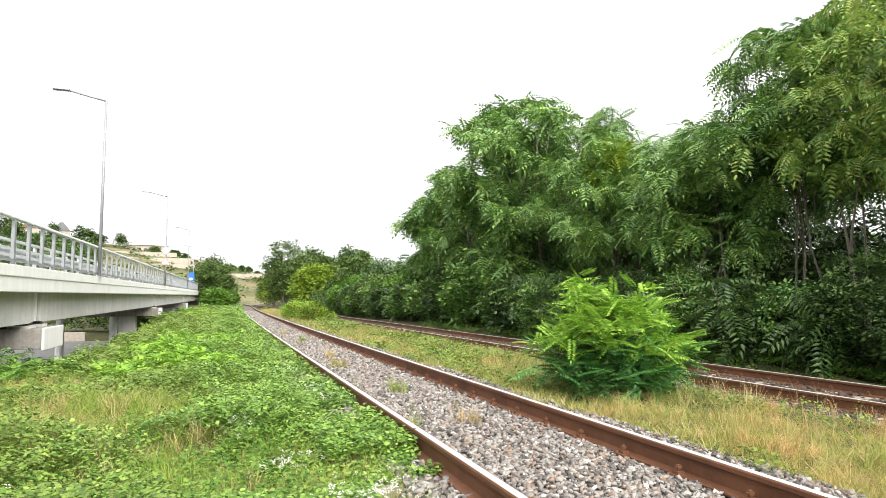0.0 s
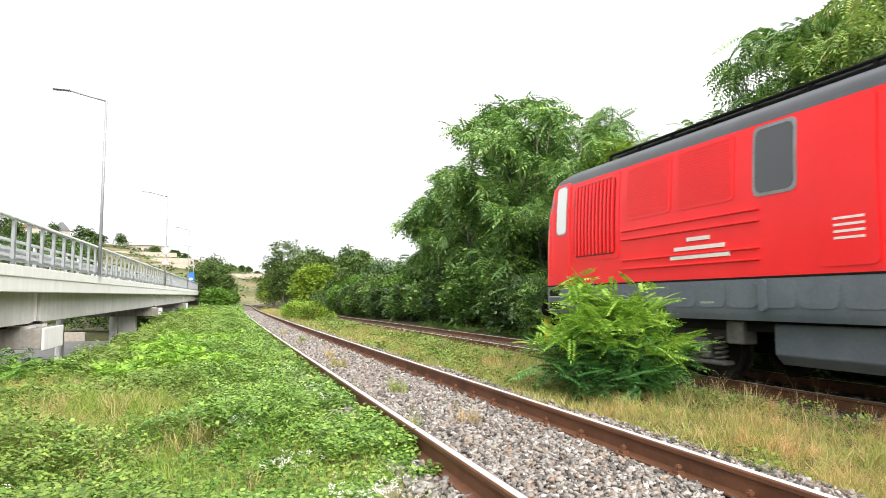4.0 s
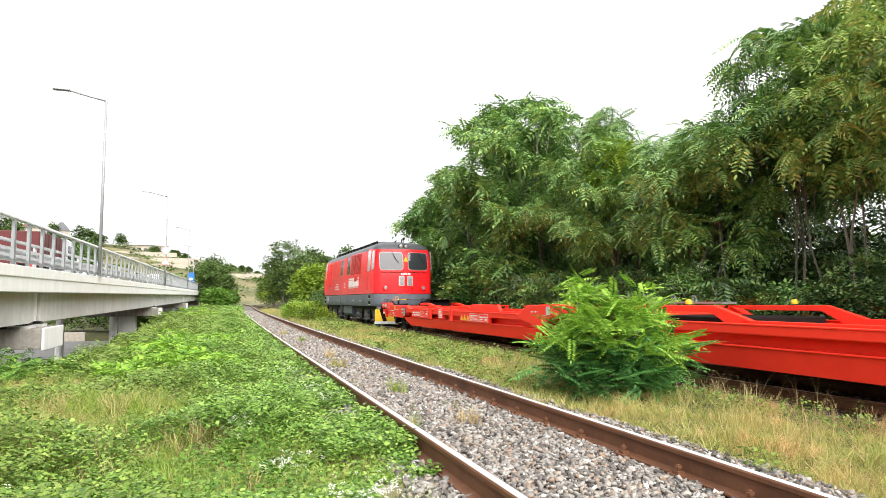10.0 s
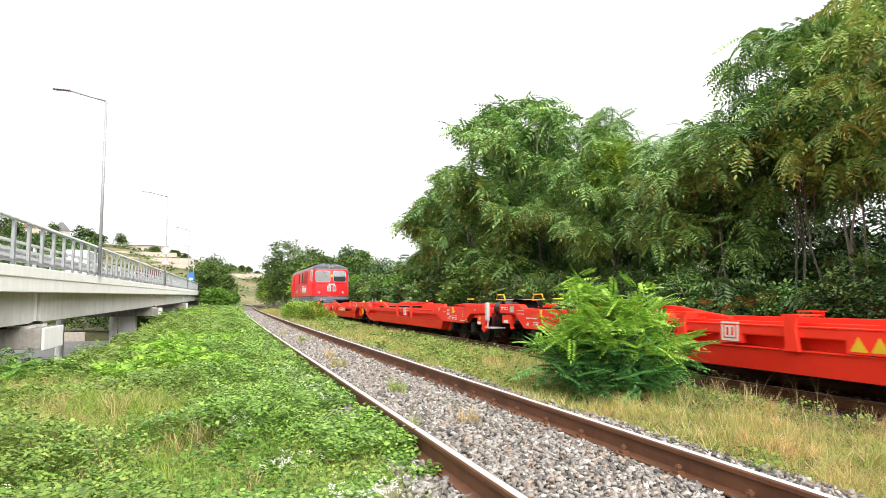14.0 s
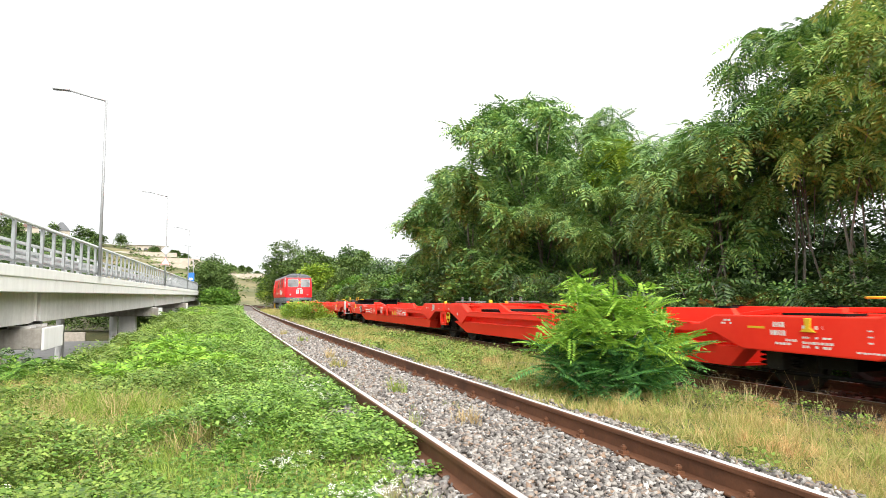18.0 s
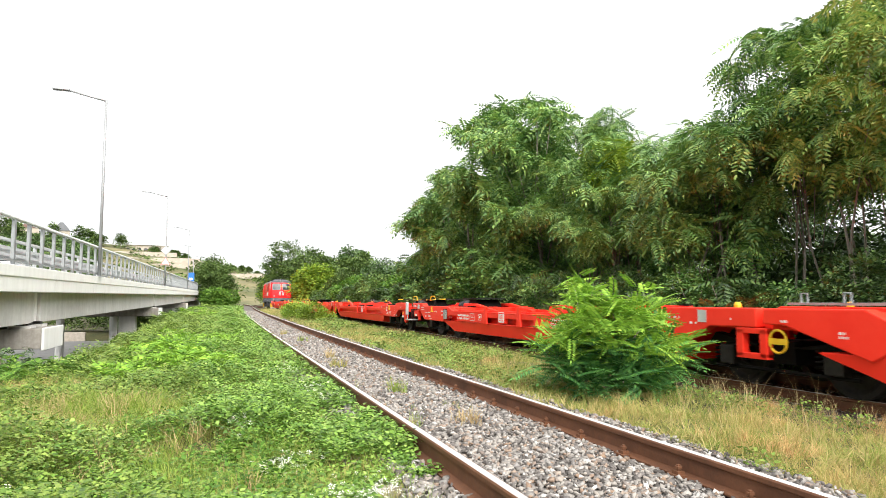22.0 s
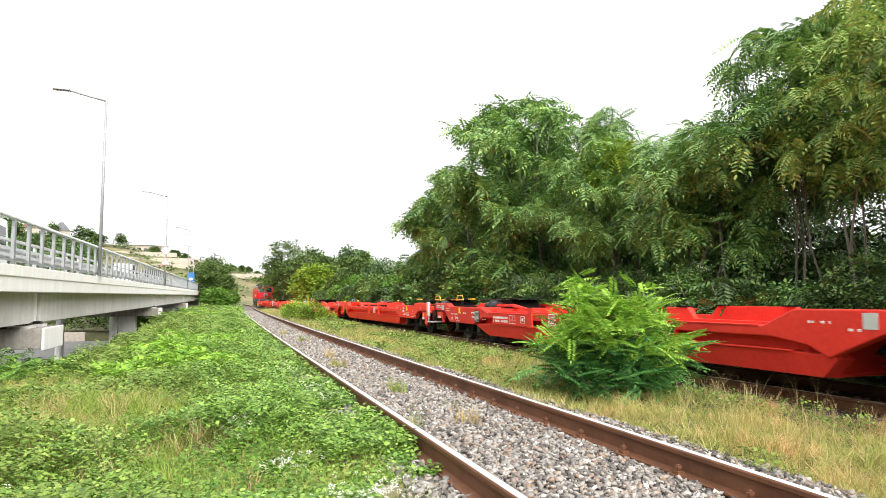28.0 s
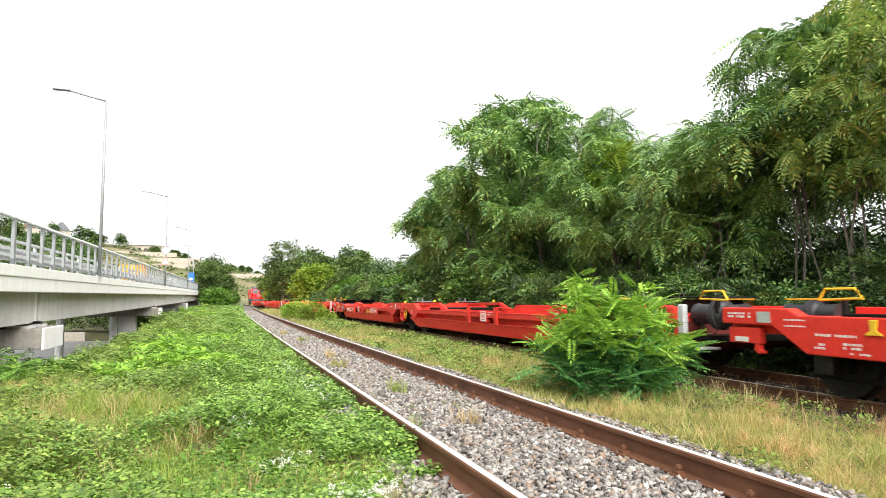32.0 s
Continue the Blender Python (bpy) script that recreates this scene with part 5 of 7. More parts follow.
def rosettes(tips, outs, per, size, rng, lift=0.1, loose=0.0):
    """Leaves fanned round each branch tip: places and turns."""
    k = len(tips) * per
    pos = np.repeat(tips, per, 0) + rng.normal(0, 0.06, (k, 3)) * size
    base = np.repeat(np.arctan2(-outs[:, 0], outs[:, 1]), per)
    yaw = base + np.tile(np.linspace(-2.6, 2.6, per), len(tips)) + rng.normal(0, 0.3, k)
    pitch = rng.normal(lift, 0.38 + 0.2 * loose, k)
    roll = rng.normal(0, 0.35 + 0.4 * loose, k)
    return pos, turns_of(yaw, pitch, roll, size * rng.uniform(0.75, 1.25, k))


def crown_tips(blobs, count, rng, bunch=1):
    """Branch tips spread over the outer parts of several round masses, in flat bunches: places and outward ways."""
    total, count = count, -(-count // bunch)
    vol = np.array([b[3] ** 2 * b[4] for b in blobs])
    which = rng.choice(len(blobs), count, p=vol / vol.sum())
    d = rng.normal(size=(count, 3))
    d /= np.linalg.norm(d, axis=1)[:, None]
    r = rng.uniform(0.35, 1.0, count) ** 0.45 * rng.uniform(0.85, 1.12, count)
    b = np.array(blobs)[which]
    p = b[:, :3] + d * r[:, None] * np.stack([b[:, 3], b[:, 3], b[:, 4]], 1)
    if bunch > 1:
        p, d = np.repeat(p, bunch, 0)[:total], np.repeat(d, bunch, 0)[:total]
        p = p + rng.normal(0, 1, p.shape) * np.array([0.36, 0.36, 0.17])
    return p, d


def tree(name, x, y, blobs, count, leaf, per, size, material, label, group, trunk=0.11, lean=0.25, stems=1, seed=1, category="tree", limbs=9, lower=None, bunch=1, lift=0.1, splay=1.0):
    """A tree or bush at (x, y): stems and limbs reaching into the masses of its crown, and leaves at the branch tips."""
    rng = np.random.default_rng(seed)
    zg = float(ground_z(np.array(x), np.array(y))) - 0.05
    ob = thing(name, pose(x, y, zg), label, category, group)
    tips, outs = crown_tips(blobs, count, rng, bunch)
    tips[:, 2] = np.maximum(tips[:, 2], 0.12)
    wood = Shape()
    for s in range(stems):
        bx, by = rng.normal(0, 0.22 * splay * (stems > 1) + 0.01, 2)
        b = blobs[s % len(blobs)]
        top = Vector((b[0] + rng.normal(0, 0.2), b[1] + rng.normal(0, 0.2), b[2] + 0.55 * b[4]))
        pts = [Vector((bx, by, -0.1)).lerp(top, q) + Vector((rng.normal(0, 0.07), rng.normal(0, 0.07), 0)) * (q > 0) * min(1.0, top.z / 3) for q in (0, 0.2, 0.4, 0.6, 0.8, 1.0)]
        wood.tube(pts, trunk * rng.uniform(0.7, 1.1), 7, trunk * 0.2)
    for k in rng.choice(len(tips), min(limbs, len(tips)), replace=False):
        t = Vector(tips[k])
        st = Vector((0.25 * t.x, 0.25 * t.y, t.z * rng.uniform(0.35, 0.6)))
        mid = st.lerp(t, 0.5) + Vector((0, 0, 0.08 * t.z))
        wood.tube([st, mid, t], trunk * 0.32, 5, 0.012)
    part("trunk", wood, BARK, ob, smooth=True)
    pos, tr = rosettes(tips, outs, per, size, rng, lift, 0.3 if category == "tree" else 0.0)
    # leaves below a set height take the colour darkened for shade
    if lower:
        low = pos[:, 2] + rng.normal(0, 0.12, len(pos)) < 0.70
        part("lower_leaves", scatter("lower_leaves", leaf[0], leaf[1], pos[low], tr[low], lower), lower, ob, "lower leaves in a colour darkened for shade")
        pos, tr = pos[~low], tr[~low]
    part("crown", scatter("crown", leaf[0], leaf[1], pos, tr, material), material, ob)
    return ob


TREES = "trees along the far track"
# tall trees of heaven behind the far track, from the far end of the belt to the near end
belt = [
    # x, y, top, spread, material, seed
    (14.7, 42.6, 7.8, 2.1, LEAF_TREE, 12), (13.8, 38.5, 10.0, 2.7, LEAF_TREE, 13), (13.6, 33.5, 11.4, 2.8, LEAF_TREE, 14),
    (14.0, 29.0, 12.0, 2.6, LEAF_TREE, 15), (13.4, 25.6, 10.6, 2.4, LEAF_TREE, 16), (13.8, 22.2, 8.7, 2.1, LEAF_TREE, 17), (13.5, 19.4, 7.3, 2.0, LEAF_TREE, 18),
    (14.0, 17.0, 7.3, 2.0, LEAF_TREE, 19), (13.6, 14.6, 7.1, 1.9, LEAF_TREE, 20), (14.2, 12.4, 8.9, 1.9, LEAF_TREE, 21), (13.8, 10.0, 9.8, 2.2, LEAF_DULL, 22), (14.4, 7.4, 9.2, 2.3, LEAF_DULL, 23), (14.0, 4.6, 8.8, 2.3, LEAF_TREE, 24),
]
for x, y, top, r, mat, seed in belt:
    low = y > 24
    h = top - 0.2
    blobs = [(0, 0, h * 0.74, r, h * 0.26), (-r * 0.35, -r * 0.3, h * 0.52, r * 0.95, h * 0.26), (r * 0.3, r * 0.45, h * 0.55, r * 0.9, h * 0.25), (0.1 * r, -0.2 * r, h * 0.86, r * 0.55, h * 0.14)]
    if y < 21:
        blobs = [(0, 0, h * 0.74, r, h * 0.25), (-r * 0.4, -r * 0.3, h * 0.58, r * 0.95, h * 0.19), (r * 0.3, r * 0.5, h * 0.60, r * 0.9, h * 0.20), (0.1 * r, -0.2 * r, h * 0.88, r * 0.55, h * 0.13)]
    if low:
        blobs += [(-r * 0.35, 0, h * 0.25, r * 0.9, h * 0.22)]
    far = y > 24
    tree("tree_of_heaven", x, y, blobs, 280 if far else 272, AILANTHUS_FAR if y > 24 else AILANTHUS, 8, 0.95 if far else 0.80, LEAF_TREE if mat is LEAF_LIME else mat,
         "tall tree of heaven with dark feathered leaves" if mat is not LEAF_DULL else "tall tree with dull browning leaves", TREES, 0.10 if far else 0.042, 0.2, 2 if far else 6, seed, limbs=14, bunch=6, lift=-0.38, splay=1.0 if far else 3.0)
tree("tree_of_heaven", 12.8, 18.9, [(0, 0, 5.9, 0.75, 0.8), (0.3, -0.4, 5.1, 0.6, 0.6)], 38, AILANTHUS, 8, 0.9, LEAF_LIME, "slender tree with a yellowing top", TREES, 0.06, 0.2, 1, 39, lift=-0.3)
# a second row behind closes the gaps
for k, y in enumerate(np.arange(3, 46, 4.3)):
    h = float(np.interp(y, [3, 12, 20, 28, 36, 46], [3.3, 3.3, 4.0, 7.6, 7.0, 4.4]))
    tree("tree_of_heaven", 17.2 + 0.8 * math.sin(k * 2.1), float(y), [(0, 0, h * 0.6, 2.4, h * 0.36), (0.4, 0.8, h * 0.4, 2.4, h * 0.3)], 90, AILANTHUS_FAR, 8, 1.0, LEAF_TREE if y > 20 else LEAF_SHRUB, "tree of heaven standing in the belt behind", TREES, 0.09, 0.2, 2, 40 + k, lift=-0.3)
# undergrowth along the foot of the belt
for k, y in enumerate(np.concatenate([np.arange(4.0, 27, 1.55), np.arange(27, 50, 2.4)])):
    rng = np.random.default_rng(90 + k)
    h = rng.uniform(1.5, 2.4) if y < 24 else rng.uniform(2.0, 3.0)
    far = y > 22
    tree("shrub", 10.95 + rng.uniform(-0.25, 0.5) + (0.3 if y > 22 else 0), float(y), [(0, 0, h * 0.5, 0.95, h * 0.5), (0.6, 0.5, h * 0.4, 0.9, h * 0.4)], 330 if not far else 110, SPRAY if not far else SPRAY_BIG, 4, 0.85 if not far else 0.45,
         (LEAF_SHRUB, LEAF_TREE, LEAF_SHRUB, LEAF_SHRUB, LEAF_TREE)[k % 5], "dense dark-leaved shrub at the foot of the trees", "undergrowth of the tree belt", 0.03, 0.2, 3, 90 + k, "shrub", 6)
for k, y in enumerate(np.arange(52.0, 84, 3.1)):
    rng = np.random.default_rng(800 + k)
    h = rng.uniform(1.5, 2.5)
    tree("shrub", 11.2 + rng.uniform(-0.2, 0.5), float(y), [(0, 0, h * 0.5, 1.3, h * 0.5), (0.4, 1.2, h * 0.4, 1.2, h * 0.4)], 190, SPRAY_MID, 3, 0.5, (LEAF_FAR, LEAF_WEED, LEAF_SHRUB)[k % 3], "rambling shrub along the far track", "undergrowth of the tree belt", 0.03, 0.2, 3, 800 + k, "shrub", 6)
# saplings with long feathered leaves standing before the shrubs
for k, (x, y, h) in enumerate(((10.6, 9.3, 1.7), (10.4, 11.2, 2.0), (10.7, 13.4, 1.8), (10.5, 16.0, 2.1), (10.9, 19.0, 2.4), (10.7, 22.0, 2.6))):
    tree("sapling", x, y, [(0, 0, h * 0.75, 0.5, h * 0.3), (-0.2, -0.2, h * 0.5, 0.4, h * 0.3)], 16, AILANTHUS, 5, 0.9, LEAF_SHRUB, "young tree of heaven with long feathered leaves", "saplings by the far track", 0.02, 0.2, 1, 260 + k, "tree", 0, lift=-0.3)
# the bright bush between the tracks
tree("locust_bush", 5.36, 7.95, [(0, 0, 0.82, 0.82, 0.48), (-0.55, 0.15, 0.78, 0.52, 0.42), (0.55, -0.2, 0.62, 0.5, 0.42), (-0.25, 0.1, 1.18, 0.42, 0.26), (0.25, 0.2, 1.05, 0.40, 0.28), (-0.1, 0.0, 0.36, 0.78, 0.32)], 215, LOCUST, 7, 1.0, LEAF_BUSH, "bright green young locust bush between the tracks", "", 0.025, 0.2, 6, 61, "bush", 40, LEAF_BUSH_SHADED, lift=0.3)
for x, y, z, seed in ((4.85, 8.3, 1.52, 62), (5.12, 8.2, 1.50, 67), (5.75, 8.0, 1.28, 68)):
    tree("locust_shoot", x, y, [(0, 0, z, 0.22, 0.24)], 6, pinnate(7, 0.30, 0.085, 0.034, 0.2), 5, 1.0, LEAF_BUSH, "tall young shoot with yellow-green leaflets", "shoots of the bush", 0.012, 0.2, 1, seed, "bush", 0)
# bushes between the tracks further off
tree("bush", 5.25, 39.5, [(0, 0, 0.65, 0.85, 0.55), (-0.9, 2.5, 0.6, 0.7, 0.5), (0.6, -0.8, 0.4, 0.6, 0.4)], 190, SPRAY, 4, 1.1, LEAF_LIME, "yellow-green bush with reddening tips between the tracks", "", 0.03, 0.2, 4, 63, "bush", 10)
tree("bush", 5.0, 47.0, [(0, 0, 0.6, 1.0, 0.6)], 110, SPRAY, 4, 1.2, LEAF_BUSH, "green bush between the tracks", "", 0.03, 0.2, 3, 64, "bush", 6)
# far woods on both sides of the line
far_trees = [
    # x, y, height, spread, material
    (15.5, 62, 4.7, 2.6, LEAF_SHRUB), (14.2, 70, 4.6, 2.8, LEAF_FAR), (18.5, 66, 3.8, 3.0, LEAF_SHRUB), (22, 72, 3.8, 3.2, LEAF_FAR), (13.3, 55, 3.0, 2.2, LEAF_FAR), (16.5, 56, 3.0, 2.4, LEAF_FAR), (12.6, 62, 3.2, 2.2, LEAF_WEED), (13.6, 49.5, 2.6, 1.9, LEAF_WEED),
    (11.6, 84, 5.6, 2.4, LEAF_LIME), (13.6, 92, 7.0, 2.8, LEAF_FAR), (12.9, 104, 9.0, 3.0, LEAF_FAR), (15.4, 108, 8.8, 3.4, LEAF_SHRUB), (10.9, 120, 12.2, 3.6, LEAF_FAR), (12.4, 132, 9.4, 3.4, LEAF_FAR), (11.4, 146, 7.0, 3.0, LEAF_LIME), (12.0, 160, 7.4, 3.2, LEAF_FAR), (19, 96, 8.2, 3.2, LEAF_SHRUB), (17.0, 84, 6.4, 2.6, LEAF_FAR),
    (-0.9, 118, 7.2, 2.8, LEAF_FAR), (-2.0, 128, 9.6, 3.2, LEAF_FAR), (-3.0, 150, 9.0, 3.4, LEAF_FAR), (1.2, 158, 3.4, 2.2, LEAF_WEED), (-0.8, 108, 2.6, 1.7, LEAF_WEED),
]
for k, (x, y, h, r, mat) in enumerate(far_trees):
    tree("broadleaf_tree", x, y, [(0, 0, h * 0.62, r, h * 0.38), (-r * 0.45, r * 0.2, h * 0.42, r * 0.8, h * 0.36), (r * 0.5, -r * 0.3, h * 0.38, r * 0.8, h * 0.34)], 240 if y > 75 else 420, SPRAY_MID, 3, 1.0 if y > 75 else 0.6, mat, "leafy tree in the far woods beside the line", "woods in the distance", 0.14, 0.2, 2, 140 + k)
# tall weeds on the edge of the bank by the bridge
weeds = [(-1.3, 15.4, 0.52), (-0.9, 17.0, 0.55), (-1.25, 18.2, 0.46), (-0.3, 18.6, 0.5), (-1.3, 19.8, 0.48), (-0.9, 14.6, 0.42), (-3.6, 13.8, 1.15), (-3.0, 11.8, 0.6), (-4.2, 13.4, 1.2), (-3.9, 11.8, 0.95), (-3.4, 12.6, 0.95), (-4.9, 14.8, 1.5), (-2.6, 11.6, 0.42), (-1.0, 12.6, 0.5), (-0.55, 11.8, 0.42), (-0.75, 14.0, 0.6), (-0.2, 13.2, 0.42), (-1.15, 11.2, 0.34), (-1.2, 22.5, 0.5), (-1.9, 25.0, 0.5), (-1.4, 28.0, 0.55), (-2.2, 31.0, 0.5), (-1.1, 34.0, 0.5), (-2.0, 38.0, 0.6), (-2.6, 43.0, 0.7), (-1.6, 46.0, 0.65), (-2.6, 51.0, 0.8), (-1.4, 57.0, 0.6), (-2.4, 64.0, 0.8), (-1.4, 74.0, 0.7), (-2.0, 86.0, 0.9)]
for k, (x, y, h) in enumerate(weeds):
    h *= (0.8 if y < 20 else 0.42) if 13 < y < 40 and x > -2.5 else (0.8 if y > 16 else 1.1)
    r = 0.62 if y < 30 else 1.3
    mat = (LEAF_BUSH, LEAF_BUSH, LEAF_WEED, LEAF_BUSH, LEAF_BUSH, LEAF_BUSH, LEAF_SHRUB, LEAF_WEED, LEAF_SHRUB, LEAF_SHRUB, LEAF_WEED, LEAF_SHRUB, LEAF_WEED, LEAF_BUSH, LEAF_BUSH, LEAF_WEED, LEAF_WEED, LEAF_BUSH)[k] if k < 18 else (LEAF_MEADOW, LEAF_BUSH, LEAF_SHRUB)[k % 3]
    tree("tall_weed", x, y, [(0, 0, h * 0.62, r, h * 0.36), (0.35, 0.5, h * 0.5, r * 0.8, h * 0.32)], 90, ELDER if y < 40 else AILANTHUS, 6, (0.5 if mat in (LEAF_SHRUB, LEAF_WEED) else 0.62) if y < 40 else 0.6, mat, "clump of bright feathery weeds on the bank", "weeds on the bank", 0.010, 0.2, 5, 300 + k, "weed", 20)


def spread_over(n, x0, x1, y0, y1, rng, power=1.0):
    """Random places, thicker near the camera."""
    q = rng.uniform(0, 1, n)
    y = y0 * (y1 / y0) ** (q ** power)
    return rng.uniform(x0, x1, n), y


def stuff(name, leaf, x, y, dz, turns, material, label, category):
    p = np.stack([x, y, rough_ground(x, y) + dz], 1)
    ob = new(name, scatter(name, leaf[0], leaf[1], p, turns, material))
    return tagged(ob, label, category, kind="stuff")


rng = np.random.default_rng(21)
# low clover-like plants over the verge
n = 72000
x, y = spread_over(n, -1, 1, 3.0, 110, rng)
left_lim = np.maximum(-0.30 * y - 0.4, -4.3)
x = left_lim + (track_one(y) - 0.80 - left_lim) * rng.uniform(0, 1, n) ** 0.9
size = (0.68 + 0.034 * y) * rng.uniform(0.6, 1.4, n)
thin = np.sin(2.3 * x + 1.1 * np.sin(1.9 * y)) + np.sin(2.9 * y - 1.7 * x) < -1.6
thin |= (np.hypot((x + 1.5) / 1.3, (y - 6.6) / 1.7) < 1) & (rng.uniform(0, 1, n) < 0.45)
thin |= (track_one(y) - 1.15 - x < 0.2) & (np.sin(2.1 * y) > np.where(y < 5, 0.55, 0.8)) & (y < 20)
x, y, size = x[~thin], y[~thin], size[~thin]
n = len(x)
lump = 0.15 * (np.sin(1.7 * x + 0.9 * y) + np.sin(0.8 * x - 1.9 * y + 1.0) + 1.2) + 0.08 * np.sin(5.3 * x + 1.2 * np.sin(3.1 * y)) * np.sin(4.1 * y + 2.0 * np.sin(2.3 * x))
lump = np.maximum(0.02, 0.05 + lump * 0.8) * np.clip((track_one(y) - 0.8 - x) / 0.9, 0.4, 1)
lump = np.where((y > 4.8) & (track_one(y) - x < 1.5), np.maximum(lump, 0.17), lump)
dz = rng.uniform(0.3, 1, n) * lump + 0.02
tilt = turns_of(rng.uniform(0, 6.28, n), rng.normal(0, 0.32, n), rng.normal(0, 0.32, n), size)
fresh = x + 0.35 * np.sin(1.3 * y) + rng.normal(0, 0.35, n) > -0.55
for pick, mat, label in ((fresh, LEAF_CLOVER, "fresh green clover beside the rail"), (~fresh, LEAF_MEADOW, "low green and yellowing weeds covering the verge")):
    stuff("clover", CLOVER, x[pick], y[pick], dz[pick], tilt[pick], mat, label, "plants")
# tall thin seed grass on the dry part of the verge
n = 900
x, y = rng.normal(-1.55, 0.75, n), rng.normal(6.7, 1.5, n)
x = np.minimum(x, 0.6)
y = np.maximum(y, 3.4)
stuff("grass", TUFT_FINE, x, y, 0.04, turns_of(rng.uniform(0, 6.28, n), rng.normal(0, 0.3, n), rng.normal(0, 0.3, n), rng.uniform(0.5, 1.0, n)), GRASS_GREEN, "thin yellow-green seed grass standing on the verge", "grass")
n = 420
x, y = rng.normal(-1.7, 0.8, n), rng.normal(6.9, 1.6, n)
x = np.minimum(x, 0.6)
y = np.maximum(y, 3.4)
stuff("straw", TUFT_FINE, x, y, 0.06, turns_of(rng.uniform(0, 6.28, n), rng.normal(0, 0.35, n), rng.normal(0, 0.35, n), rng.uniform(0.45, 0.9, n)), STRAW, "pale dead seed stalks among the weeds on the verge", "grass")
n = 11000
x, y = rng.uniform(-5, 1.3, n), rng.uniform(-7, 3.2, n)
stuff("clover", CLOVER, x, y, rng.uniform(0.02, 0.2, n), turns_of(rng.uniform(0, 6.28, n), rng.normal(0, 0.35, n), rng.normal(0, 0.35, n), rng.uniform(0.7, 1.3, n)), LEAF_MEADOW, "low green clover and weeds about the tripod's place", "plants")
n = 2200
x, y = rng.uniform(3.9, 7.0, n), rng.uniform(-7, 2.4, n)
stuff("grass", TUFT_FINE, x, y, 0, turns_of(rng.uniform(0, 6.28, n), rng.normal(0, 0.4, n), rng.normal(0, 0.4, n), rng.uniform(0.2, 0.7, n)), GRASS, "dry grass between the tracks", "grass")
# grass through it
n = 5200
x, y = spread_over(n, -1, 1, 3.0, 60, rng)
left_lim = np.maximum(-0.30 * y - 0.4, -4.0)
x = left_lim + (track_one(y) - 1.0 - left_lim) * rng.uniform(0, 1, n) ** 1.5
stuff("grass", TUFT_FINE, x, y, 0, turns_of(rng.uniform(0, 6.28, n), rng.normal(0, 0.12, n), rng.normal(0, 0.12, n), (0.50 + 0.02 * y) * rng.uniform(0.6, 1.3, n)), GRASS_GREEN, "thin green and straw-coloured grass on the verge", "grass")
n = 4600
x, y = spread_over(n, -1, 1, 3.0, 60, rng)
left_lim = np.maximum(-0.30 * y - 0.4, -4.0)
x = left_lim + (track_one(y) - 1.0 - left_lim) * rng.uniform(0, 1, n) ** 1.5
stuff("grass", TUFT_FINE, x, y, 0, turns_of(rng.uniform(0, 6.28, n), rng.normal(0, 0.35, n), rng.normal(0, 0.35, n), (0.40 + 0.018 * y) * rng.uniform(0.6, 1.3, n)), GRASS, "dry straw-coloured grass among the weeds on the verge", "grass")
# a dry, yellowing patch on the verge
n = 520
y = rng.uniform(5.5, 16, n)
x = -0.8 - 0.10 * (y - 6) + rng.normal(0, 1.1, n)
stuff("grass", TUFT_FINE, x, y, 0.05, turns_of(rng.uniform(0, 6.28, n), rng.normal(0, 0.3, n), rng.normal(0, 0.3, n), rng.uniform(0.3, 0.75, n)), GRASS_GREEN, "yellowing seed grass in patches on the verge", "grass")
spots = [(-0.5, 14.0), (0.0, 16.5), (-1.7, 8.2), (-0.7, 7.4), (0.3, 20.5), (-2.4, 10.2), (0.7, 26.0)]
n = 300
hx = np.array([spots[i % len(spots)][0] for i in range(n)]) + rng.normal(0, 0.38, n)
hy = np.array([spots[i % len(spots)][1] for i in range(n)]) + rng.normal(0, 0.9, n)
stuff("straw", TUFT_FINE, hx, hy, 0.05, turns_of(rng.uniform(0, 6.28, n), rng.normal(0, 0.35, n), rng.normal(0, 0.35, n), rng.uniform(0.25, 0.6, n)), RUSTY, "orange-brown dry grass in patches on the verge", "grass")
spots = [(-1.45, 4.9), (-0.6, 6.2), (0.2, 5.2), (-2.2, 8.5), (0.6, 7.5), (-0.3, 10.5), (-3.2, 10.8), (-2.9, 12.2), (-3.6, 14.0), (0.1, 4.2), (-1.0, 3.9)]
n = 900
hx = np.array([spots[i % len(spots)][0] for i in range(n)]) + rng.normal(0, 0.24, n)
hy = np.array([spots[i % len(spots)][1] for i in range(n)]) + rng.normal(0, 0.28, n)
stuff("weeds", SPRAY, hx, hy, rng.uniform(0.03, 0.24, n), turns_of(rng.uniform(0, 6.28, n), rng.normal(0, 0.35, n), rng.normal(0, 0.35, n), rng.uniform(0.22, 0.48, n)), LEAF_WEED, "clumps of dark broad-leaved weeds on the verge", "plants")
# dry grass between the tracks
n = 5000
x, y = spread_over(n, -1, 1, 2.2, 80, rng)
x = track_one(y) + 1.58 + (track_two(y) - 1.65 - track_one(y) - 1.58) * rng.uniform(0, 1, n)
clump = 0.55 + 0.9 * np.clip(np.sin(2.7 * x + 1.3 * np.sin(1.7 * y)) * np.sin(2.2 * y - 0.9 * x + 1.0), -0.35, 1)
stuff("grass", TUFT_FINE, x, y, 0, turns_of(rng.uniform(0, 6.28, n), rng.normal(0, 0.42, n), rng.normal(0, 0.42, n), clump * (0.50 - 0.30 * np.clip((x - 5.4) / 1.0, 0, 1) + 0.010 * y) * rng.uniform(0.4, 1.5, n)), GRASS, "dry yellowing grass between the tracks", "grass")
n = 9500
x, y = spread_over(n, -1, 1, 2.2, 80, rng)
